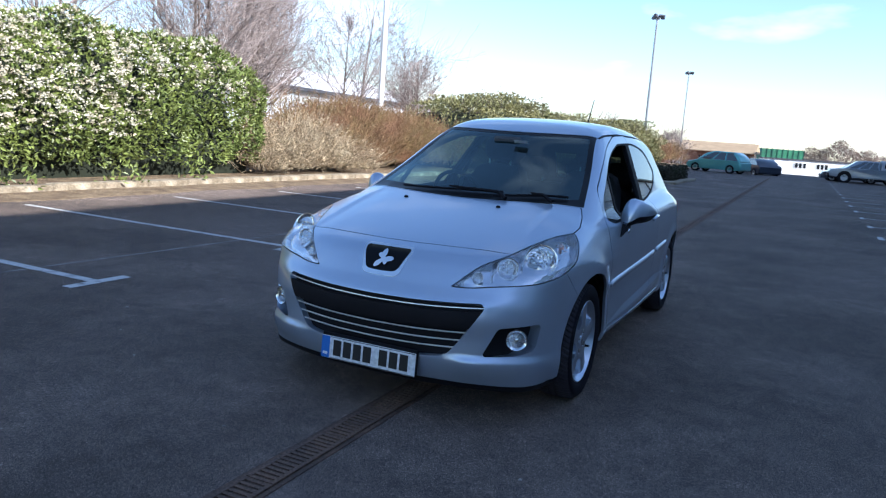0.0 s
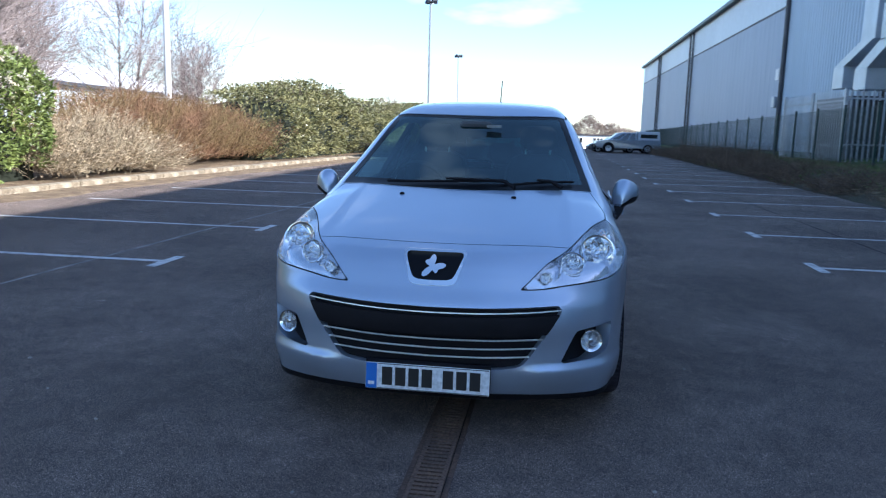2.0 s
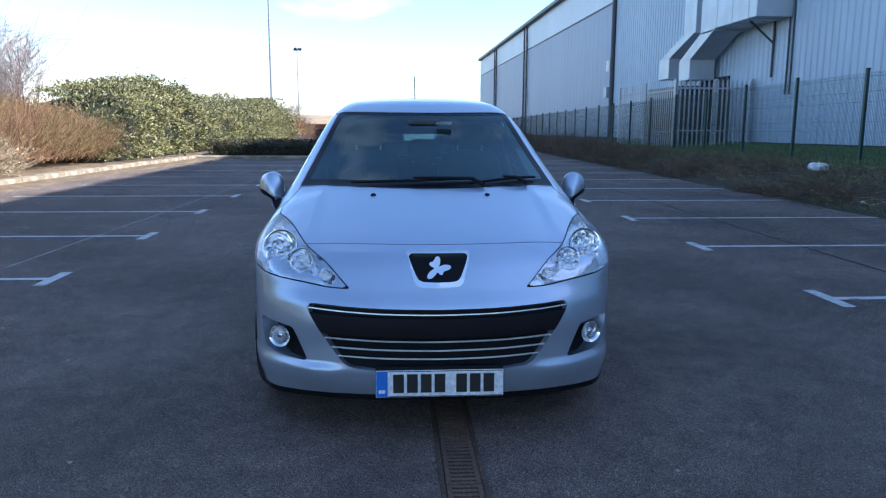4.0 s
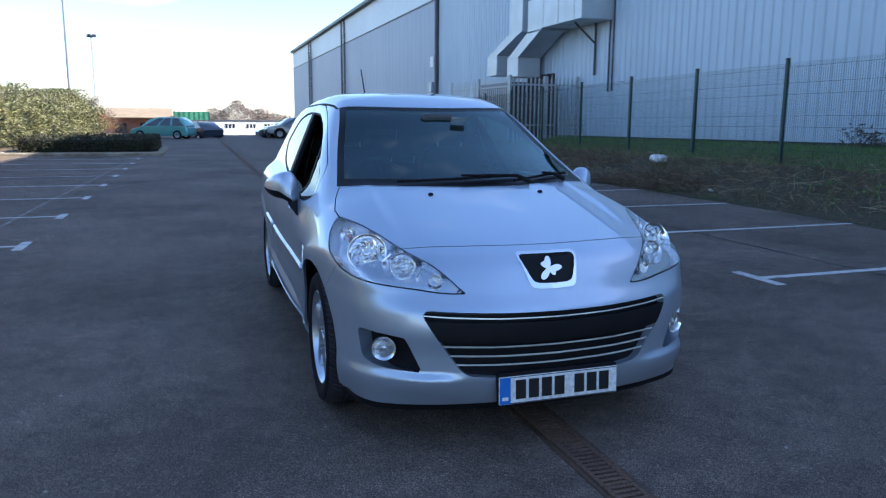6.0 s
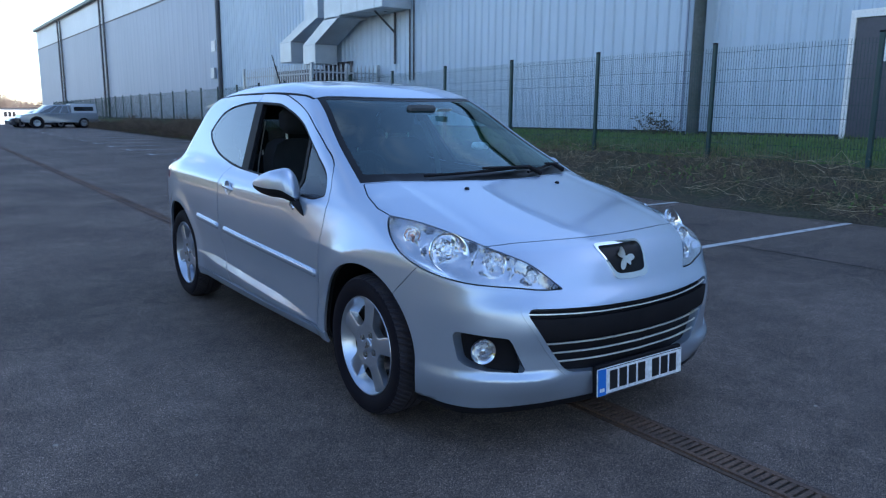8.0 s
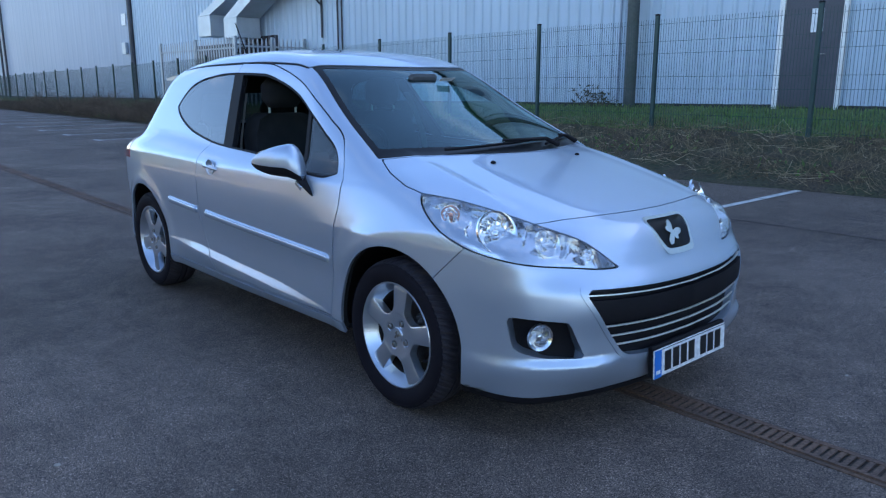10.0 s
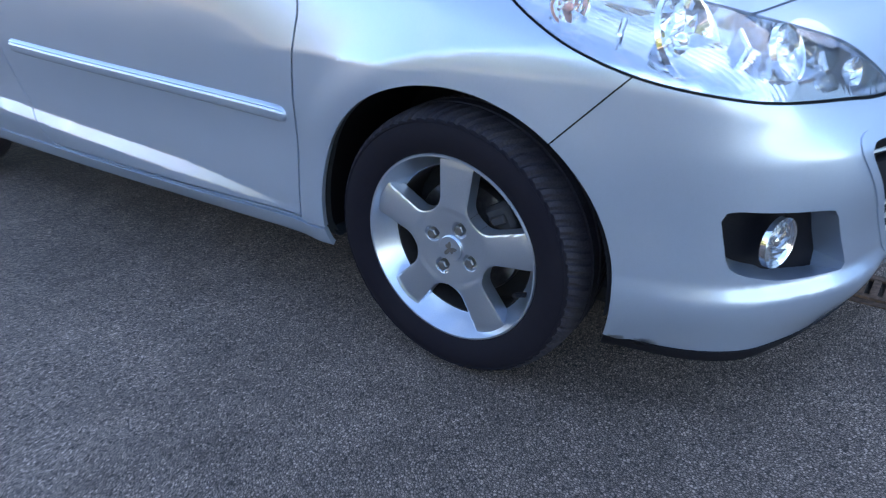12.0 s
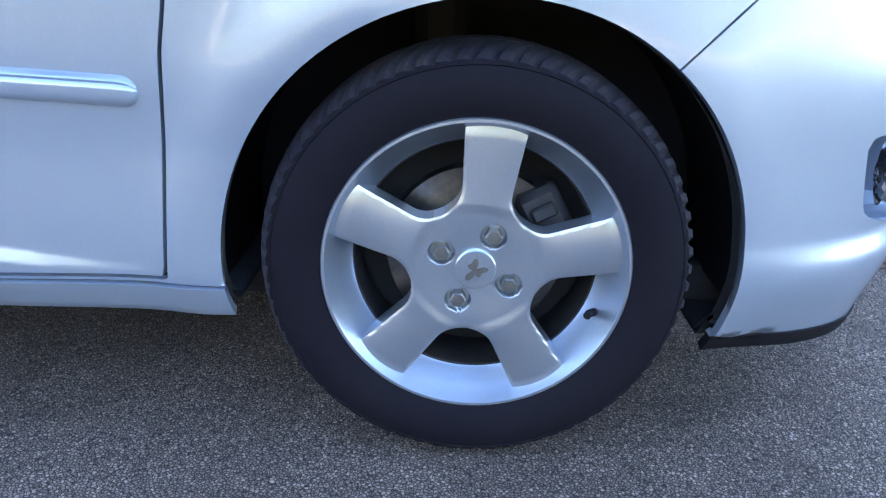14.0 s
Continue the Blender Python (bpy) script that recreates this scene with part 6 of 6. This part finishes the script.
def hedge_points(n, x_front, depth, y0, y1, top, base=0.15, wob=0.35, jag=1.0):
    """Points and outward directions over an uneven hedge: face, crest and ends."""
    y = rng.uniform(y0, y1, n)
    u = rng.uniform(0, 1, n) ** 0.9
    pts, dirs = np.zeros((n, 3)), np.zeros((n, 3))
    for i in range(n):
        h = top(y[i]) + jag * (0.35 * lump(y[i] * 0.9, 1.0) + 0.22 * lump(y[i] * 2.7, 4.0) + 0.12 * lump(y[i] * 7, 2.0))
        e = min(1.0, (y[i] - y0) / 0.8, (y1 - y[i]) / 0.8)
        h *= 0.45 + 0.55 * math.sqrt(max(e, 0.0))
        a = u[i] * 2.2
        if a < 1.35:
            z = base + (h - base) * a / 1.35
            x = x_front(y[i]) - 0.10 + 0.16 * math.sin(math.pi * a / 1.35) - 0.40 * max(0, (a / 1.35 - 0.6) / 0.4) ** 2 * 1.2
            d = (1.0, 0, 0.25 + 0.5 * a)
        else:
            s = (a - 1.35) / 0.85
            z = h - 0.15 * s
            x = x_front(y[i]) - 0.55 - depth * s
            d = (0.3, 0, 1.0)
        x += wob * lump(y[i] * 1.6 + 9, z * 1.8) + 0.12 * lump(y[i] * 5 + 3, z * 5)
        x -= 0.75 * (1 - math.sqrt(max(e, 0))) * depth * 0.4
        k = rng.uniform(0, 0.22) ** 1.2
        pts[i] = (x - k, y[i], z - k * 0.4)
        dirs[i] = d
    return pts, dirs


# solid near-black filler behind the leaves, standing for the hedge's inner shade
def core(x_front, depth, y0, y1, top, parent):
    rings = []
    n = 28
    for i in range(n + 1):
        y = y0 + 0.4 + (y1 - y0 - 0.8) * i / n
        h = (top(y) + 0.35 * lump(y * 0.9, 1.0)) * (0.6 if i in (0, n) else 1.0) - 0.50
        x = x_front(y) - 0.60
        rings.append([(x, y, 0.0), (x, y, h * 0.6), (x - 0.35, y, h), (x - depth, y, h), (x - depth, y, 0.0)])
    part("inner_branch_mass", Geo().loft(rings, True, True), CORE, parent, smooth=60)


def front_at(off):
    return lambda y: kerb_x(y) - off


# flowering evergreen hedge
hedge = thing("flowering_hedge", "tall glossy green hedge covered in cream blossom, in sunlight", "hedge")
top_a = lambda y: 2.75 - 0.02 * (y - 5) ** 2 * (y > 5)
pts, dirs = hedge_points(60000, front_at(0.55), 1.9, -9.0, 9.9, top_a, 0.42, 0.42, 1.5)
v, f = leaf_mesh(pts, dirs + rng.normal(size=dirs.shape) * 0.75, 0.098, 0.050)
soup("foliage", v, f, LEAF, hedge)
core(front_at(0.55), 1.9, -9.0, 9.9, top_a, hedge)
pts, dirs = hedge_points(9500, front_at(0.50), 1.9, -9.0, 9.6, top_a, 0.42, 0.42, 1.5)
keep = np.array([1.2 * lump(p[1] * 0.7 + 2, p[2] * 0.9 + 7) + 0.42 * (p[2] - 1.7) - 0.10 * max(0, p[1] - 3.0) + 0.20 for p in pts]) > rng.uniform(-0.15, 0.40, len(pts))
pts, dirs = pts[keep] + np.array([0.05, 0, 0.03]), dirs[keep]
cl = np.repeat(pts, 9, 0) + rng.normal(size=(len(pts) * 9, 3)) * np.array([0.030, 0.030, 0.018])
v, f = leaf_mesh(cl, np.repeat(dirs, 9, 0) + rng.normal(size=(len(cl), 3)) * 0.8, 0.040, 0.038, 0.1)
soup("blossom", v, f, FLOWER, hedge)
# low sprigs at the foot of the hedge
n = 1300
pts = np.stack([front_at(0.15)(0) + rng.uniform(-0.35, 0.30, n), rng.uniform(-6, 9.4, n), rng.uniform(0.08, 0.42, n)], 1)
pts = pts[np.array([lump(p[1] * 1.3, 2) for p in pts]) > 0.02]
v, f = leaf_mesh(pts, rng.normal(size=pts.shape) * 0.6 + np.array([0.5, 0, 0.8]), 0.11, 0.05)
soup("low_foliage", v, f, LEAF, hedge)


def twiggy(name, label, y0, y1, x_off, deep, top, count, mat, r0, spread, leaves=None):
    t = thing(name, label, "shrub")
    ys = rng.uniform(y0, y1, count)
    b = np.stack([np.array([kerb_x(k) for k in ys]) - x_off - rng.uniform(0.15, 1, count) * deep, ys, np.full(count, 0.1)], 1)
    e = np.minimum(1, np.minimum((b[:, 1] - y0) / 0.9, (y1 - b[:, 1]) / 0.9))
    h = np.array([top(k) + 0.5 * lump(k * 0.8, q * 0.8) + 0.25 * lump(k * 2.5, q * 2.2) for k, q in zip(b[:, 1], b[:, 0])]) * (0.5 + 0.5 * np.sqrt(np.clip(e, 0, 1)))
    frontness = np.clip((b[:, 0] + x_off + 8.45) / deep + 1, 0, 1)
    h *= 1 - 0.30 * frontness ** 2
    start = rng.uniform(0.25, 0.88, count)[:, None]
    tip = b + np.stack([rng.normal(0, spread, count) + 0.4 * spread, rng.normal(0, spread, count), h * rng.uniform(0.25, 1.08, count) ** 0.8], 1)
    s = b + (tip - b) * start
    v, f = stem_mesh(s, tip, rng.normal(0, 0.05, (count, 3)), r0, r0 * 0.45)
    soup("stem_mass", v, f, mat, t)
    side = s + (tip - s) * rng.uniform(0.2, 0.9, count)[:, None]
    tip2 = side + rng.normal(0, 0.17, (count, 3)) + np.array([0.08, 0, 0.08])
    v, f = stem_mesh(side, tip2, rng.normal(0, 0.02, (count, 3)), r0 * 0.6, r0 * 0.35)
    soup("twig_mass", v, f, mat, t)
    if leaves:
        m2, cnt, ln, wd = leaves
        k = rng.integers(0, count, cnt)
        p = s[k] + (tip[k] - s[k]) * rng.uniform(0.2, 1.0, cnt)[:, None] + rng.normal(0, 0.07, (cnt, 3))
        v, f = leaf_mesh(p, rng.normal(size=(cnt, 3)) + np.array([0.4, 0, 0.4]), ln, wd)
        soup("foliage", v, f, m2, t)
    return t


twiggy("pale_shrub", "pale straw-coloured twiggy shrub beside the hedge", 9.3, 13.2, 0.25, 1.5, lambda y: 1.25, 4000, STRAW, 0.006, 0.36, (STRAW, 8000, 0.06, 0.034))
twiggy("russet_shrub", "russet brown mass of thin bare shrub stems", 11.8, 20.0, 0.55, 3.2, lambda y: 1.62 + 0.05 * (y - 12), 15000, RED_TWIG, 0.0055, 0.42, (RED_TWIG, 16000, 0.05, 0.02))
twiggy("olive_shrub", "mixed russet and olive shrub in the bed", 14.0, 20.5, 2.2, 3.0, lambda y: 2.0, 6000, RED_TWIG, 0.008, 0.45, (LEAF_OLIVE, 4000, 0.07, 0.035))
laurel = thing("laurel_hedge", "dense olive green laurel hedge along the kerb, sunlit", "hedge")
top_b = lambda y: 2.35 + 0.25 * math.exp(-((y - 23) / 4) ** 2) - 0.004 * max(0, y - 30)
pts, dirs = hedge_points(46000, front_at(0.55), 2.2, 19.2, 47.0, top_b, 0.22, 0.85, 1.7)
v, f = leaf_mesh(pts, dirs + rng.normal(size=dirs.shape) * 0.8, 0.12, 0.055)
soup("foliage", v, f, LEAF_OLIVE, laurel)
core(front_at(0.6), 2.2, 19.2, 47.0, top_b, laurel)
n = 400
ys = rng.uniform(19.6, 46.0, n)
b = np.stack([np.array([kerb_x(k) for k in ys]) - rng.uniform(0.7, 2.4, n), ys, np.array([top_b(k) + 0.45 * lump(k * 0.9, 1.0) for k in ys]) - 0.35], 1)
tip = b + np.stack([rng.normal(0.15, 0.30, n), rng.normal(0, 0.30, n), rng.uniform(0.22, 0.62, n)], 1)
v, f = stem_mesh(b, tip, rng.normal(0, 0.05, b.shape), 0.012, 0.006)
soup("shoot_mass", v, f, BARK, laurel)
k = rng.integers(0, n, 5200)
p = b[k] + (tip[k] - b[k]) * rng.uniform(0.15, 1.05, len(k))[:, None] + rng.normal(0, 0.05, (len(k), 3))
v, f = leaf_mesh(p, tip[k] - b[k] + rng.normal(0, 0.45, p.shape), 0.11, 0.05)
soup("shoot_foliage", v, f, LEAF_OLIVE, laurel)
# low clipped hedge on the island
low = thing("clipped_hedge", "low dark clipped hedge on the end island, in shade", "hedge")
n = 9000
p = np.stack([rng.uniform(-7.2, -2.75, n), rng.uniform(25.3, 29.6, n), rng.uniform(0.08, 0.62, n)], 1)
side = rng.integers(0, 3, n)
p[side == 0, 1] = 25.3 + rng.uniform(-0.08, 0.15, (side == 0).sum())
p[side == 1, 0] = -2.75 + rng.uniform(-0.15, 0.08, (side == 1).sum())
p[side == 2, 2] = 0.58 + rng.uniform(-0.1, 0.08, (side == 2).sum())
v, f = leaf_mesh(p, rng.normal(size=(n, 3)) + np.array([0.2, -0.4, 0.6]), 0.075, 0.04)
soup("foliage", v, f, LEAF_DARK, low)
# near-black filler block, its colour stands for shade between the leaves
part("inner_branch_mass", Geo().box(-7.1, 25.45, 0, -2.9, 29.5, 0.52, bevel=0.1), CORE, low)
isl = Geo().box(-8.0, 24.6, -0.05, -2.4, 30.4, 0.10, bevel=0.03)
tagged(part("island_kerb", isl, CONCRETE), "concrete kerbed planting island", "kerb", kind="structure")
# far hedge row and trees closing the view
twiggy("russet_shrub", "russet brown shrubs further along the kerb", 46.5, 60, 1.2, 3.5, lambda y: 2.3, 4000, RED_TWIG, 0.012, 0.35)

# bare trees


def bare_tree(x, y, h, seed, spread=1.0):
    """A slim leader with many rising limbs, each ending in a fine spray of twigs."""
    r = np.random.default_rng(seed)
    t = thing("bare_tree", "leafless tree with a fine spray of pale twigs", "tree", pose(x, y, 0.05 if y < 57 else -2.25), "bare trees")
    trunk = Geo()
    base, tips, rad = [], [], []
    for s in range(int(r.integers(1, 4))):
        lean = r.normal(0, 0.07, 2)
        top = h * r.uniform(0.8, 1.0)
        foot = r.normal(0, 0.18, 2)
        axis = [np.array([foot[0] + lean[0] * z + 0.06 * math.sin(z * 1.3 + s), foot[1] + lean[1] * z + 0.06 * math.cos(z * 1.7 + s), z]) for z in np.linspace(0, top, 9)]
        trunk.tube([tuple(q) for q in axis], [h * 0.0115 * (1 - 0.9 * k / 8) + 0.005 for k in range(9)], 7, caps=False)
        for k in range(27):
            u = r.uniform(0.14, 0.97)
            f = u * 8
            i = min(int(f), 7)
            p = axis[i] + (axis[i + 1] - axis[i]) * (f - i)
            ang = r.uniform(0, 6.283)
            length = h * (0.12 + 0.30 * (1 - u)) * r.uniform(0.6, 1.2) * spread
            d = np.array([math.cos(ang), math.sin(ang), r.uniform(0.6, 1.5)])
            e = p + d / np.linalg.norm(d) * length
            base.append(p)
            tips.append(e)
            rad.append(0.010 + 0.022 * (1 - u))
    part("trunk", trunk, BARK, t, smooth=50)
    b0, e0, r0 = np.array(base), np.array(tips), np.array(rad)[:, None]
    v, f = stem_mesh(b0, e0, r.normal(0, 0.05, b0.shape), r0, r0 * 0.5)
    vs, fs, off = [v.reshape(-1, 3)], [f], v.size // 3
    for kids, share, size in ((7, 0.50, 0.0085), (6, 0.50, 0.0055)):
        k = np.repeat(np.arange(len(b0)), kids)
        u = r.uniform(0.2, 1.0, len(k))[:, None]
        d = e0[k] - b0[k]
        ln = np.linalg.norm(d, axis=1)[:, None]
        p = b0[k] + d * u
        q = p + (d / ln * 0.8 + r.normal(0, 0.5, p.shape) + np.array([0, 0, 0.25])) * ln * share * r.uniform(0.6, 1.3, (len(k), 1))
        v, f = stem_mesh(p, q, r.normal(0, 0.02, p.shape), size, size * 0.6)
        vs.append(v.reshape(-1, 3))
        fs.append(f + off)
        off += v.size // 3
        b0, e0 = p, q
    soup("crown", np.concatenate(vs), np.concatenate(fs), TWIG, t)
    return t


for i, (x, y, h) in enumerate(((-15.5, 4.5, 5.8), (-17.5, 10.5, 7.2), (-15.8, 14.5, 8.0), (-17, 18.5, 7.4), (-15.8, 22.5, 6.2), (-17.5, 26.0, 7.0), (-15.5, 28.5, 5.2), (-18, 32, 6.2), (-21, 17, 8.0), (-22, 25, 7.6), (-19.5, 21.5, 7.2))):
    bare_tree(x, y, h * 0.94, 30 + i, 1.2)
for i, (x, y, h) in enumerate(((-13, 62, 5.0), (-16, 70, 6.5), (-10.5, 78, 6.0))):
    bare_tree(x, y, h, 60 + i, 1.0)

# far woods on the skyline
woods = thing("far_woods", "bare brownish woods on the far skyline", "woods")
cl, dd = [], []
for cx, cy, w, hh in ((8, 170, 9, 6.5), (-30, 190, 14, 6.0), (-60, 200, 26, 6.5), (24, 200, 16, 4.5), (-12, 195, 10, 4.8), (46, 210, 22, 4.2), (-110, 220, 40, 8), (100, 240, 40, 6)):
    n = int(w * hh * 75)
    a, b, c = rng.normal(size=n), rng.normal(size=n), np.abs(rng.normal(size=n))
    q = np.stack([a, b, c], 1)
    q /= np.linalg.norm(q, axis=1)[:, None]
    q *= rng.uniform(0.5, 1.0, n)[:, None] ** 0.4
    cl.append(np.stack([cx + q[:, 0] * w, cy + q[:, 1] * 6, -2.2 + q[:, 2] * hh * (1 + 0.15 * np.sin(q[:, 0] * 9 + cx))], 1))
p = np.concatenate(cl)
v, f = stem_mesh(p, p + rng.normal(0, 0.35, p.shape) + np.array([0, 0, 0.35]), rng.normal(0, 0.06, p.shape), 0.06, 0.02)
soup("crown_mass", v, f, FARWOOD, woods)

# ---- growth on the bank ----
n = 26000
y = rng.uniform(-6, 40, n) ** 1.0
x = rng.uniform(6.9, 9.3, n)
keep = np.array([lump(a * 0.9, b * 0.7) for a, b in zip(x, y)]) > rng.uniform(-0.5, 0.25, n)
x, y = x[keep], y[keep]
b = np.stack([x, y, np.array([bank_height(a, c) for a, c in zip(x, y)])], 1)
tip = b + np.stack([rng.normal(0, 0.16, len(x)), rng.normal(0, 0.16, len(x)), rng.uniform(0.02, 0.30, len(x)) ** 1.15], 1)
v, f = stem_mesh(b, tip, rng.normal(0, 0.04, b.shape), 0.0035, 0.0015)
tagged(soup("dry_grass", v, f, DRY), "tangled dry grass and stalks over the bank", "dry grass")
n = 30000
y = rng.uniform(-6, 34, n)
x = rng.uniform(8.8, 12.15, n)
b = np.stack([x, y, np.array([bank_height(a, c) + 0.03 for a, c in zip(x, y)])], 1)
v, f = leaf_mesh(b, np.stack([rng.normal(0, 0.35, n), rng.normal(0, 0.35, n), np.ones(n)], 1), 0.105, 0.014, 0.3)
tagged(soup("grass", v, f, BLADE), "green grass along the foot of the cladding", "grass")
# dead bramble heaps along the edge of the bank
n = 17000
y = rng.uniform(1.0, 47, n)
x = 6.7 + np.abs(rng.normal(0, 0.8, n))
hgt = np.array([max(0.0, 0.45 + 0.75 * lump(a * 1.1 + 4, c * 0.55)) for a, c in zip(x, y)]) * np.clip((y - 1) / 26, 0.24, 1.0)
keep = (hgt > 0.18) & (x < 9.0)
x, y, hgt = x[keep], y[keep], hgt[keep]
b = np.stack([x, y, np.array([bank_height(a, c) for a, c in zip(x, y)]) + hgt * rng.uniform(0, 0.55, len(x))], 1)
tip = b + np.stack([rng.normal(0, 0.26, len(x)), rng.normal(0, 0.26, len(x)), hgt * rng.uniform(-0.1, 0.75, len(x))], 1)
v, f = stem_mesh(b, tip, rng.normal(0, 0.07, b.shape), 0.0055, 0.0025)
tagged(soup("bramble", v, f, BRAMBLE), "heaps of dead brown brambles along the bank", "bramble")
# green weeds pushing through the brambles
n = 5200
y = rng.uniform(1.0, 42, n)
x = rng.uniform(6.7, 9.0, n)
keep = np.array([lump(a * 1.3 + 8, c * 0.8 + 3) for a, c in zip(x, y)]) > rng.uniform(-0.1, 0.5, n)
x, y = x[keep], y[keep]
b = np.stack([x, y, np.array([bank_height(a, c) for a, c in zip(x, y)]) + rng.uniform(0.0, 0.16, len(x))], 1)
v, f = leaf_mesh(b, rng.normal(size=b.shape) * 0.6 + np.array([0, 0, 0.7]), 0.085, 0.035)
tagged(soup("weeds", v, f, BLADE), "low green weeds among the brambles", "weeds")
# pale broken stalks lying on the bank
g_n = 420
c = np.stack([rng.uniform(6.9, 8.7, g_n), rng.uniform(0.5, 14, g_n), np.zeros(g_n)], 1)
c[:, 2] = [bank_height(a, q) + 0.13 for a, q in zip(c[:, 0], c[:, 1])]
d = np.stack([rng.normal(0, 0.2, g_n), rng.normal(0, 0.3, g_n), rng.normal(0.06, 0.08, g_n)], 1)
v, f = stem_mesh(c - d * 0.5, c + d * 0.5, rng.normal(0, 0.05, c.shape), 0.0032, 0.002)
tagged(soup("cut_stems", v, f, STRAW), "pale cut stems lying on the bank", "cut stems")
# small shrubs at the wall
for x, y, s in ((11.9, 8.85, 0.32), (11.8, 8.35, 0.22)):
    sh = thing("sapling", "small dark evergreen sapling at the foot of the wall", "shrub", None, "saplings")
    k = int(160 * s / 0.5)
    q = rng.normal(size=(k, 3)) * np.array([0.22, 0.28, 0.20]) * s / 0.5 + np.array([x, y, bank_height(x, y) + 0.45 * s / 0.5])
    v, f = leaf_mesh(q, rng.normal(size=(k, 3)), 0.10, 0.035)
    soup("foliage", v, f, LEAF_DARK, sh)
    bb = np.tile(np.array([[x, y, bank_height(x, y)]]), (12, 1))
    v, f = stem_mesh(bb, q[:12], rng.normal(0, 0.03, (12, 3)), 0.008, 0.004)
    soup("stem_mass", v, f, BARK, sh)
# litter
g = Geo()
for k in range(6):
    g.lathe([(0.001, 0.11), (0.07, 0.09), (0.10, 0.03), (0.07, -0.02), (0.001, -0.03)], 9, m=pose(rng.uniform(-0.1, 0.1), rng.uniform(-0.12, 0.12), 0, rng.uniform(-30, 30), rng.uniform(-30, 30), rng.uniform(0, 90)))
tagged(part("plastic_bag", g, LITTER, at=pose(8.25, 10.7, bank_height(8.25, 10.7) + 0.11) @ Matrix.Scale(1.05, 4)), "crumpled white plastic bag lying on the bank", "litter")
for x, y in ((7.35, 9.2), (7.2, 7.5), (7.6, 12.6)):
    g = Geo().lathe([(0.001, 0.03), (0.05, 0.02), (0.06, 0.0), (0.03, -0.01)], 6)
    tagged(part("paper_scrap", g, LITTER, at=pose(x, y, bank_height(x, y) + 0.03, 20, 30, 40)), "scrap of pale litter on the bank", "litter", "litter scraps")
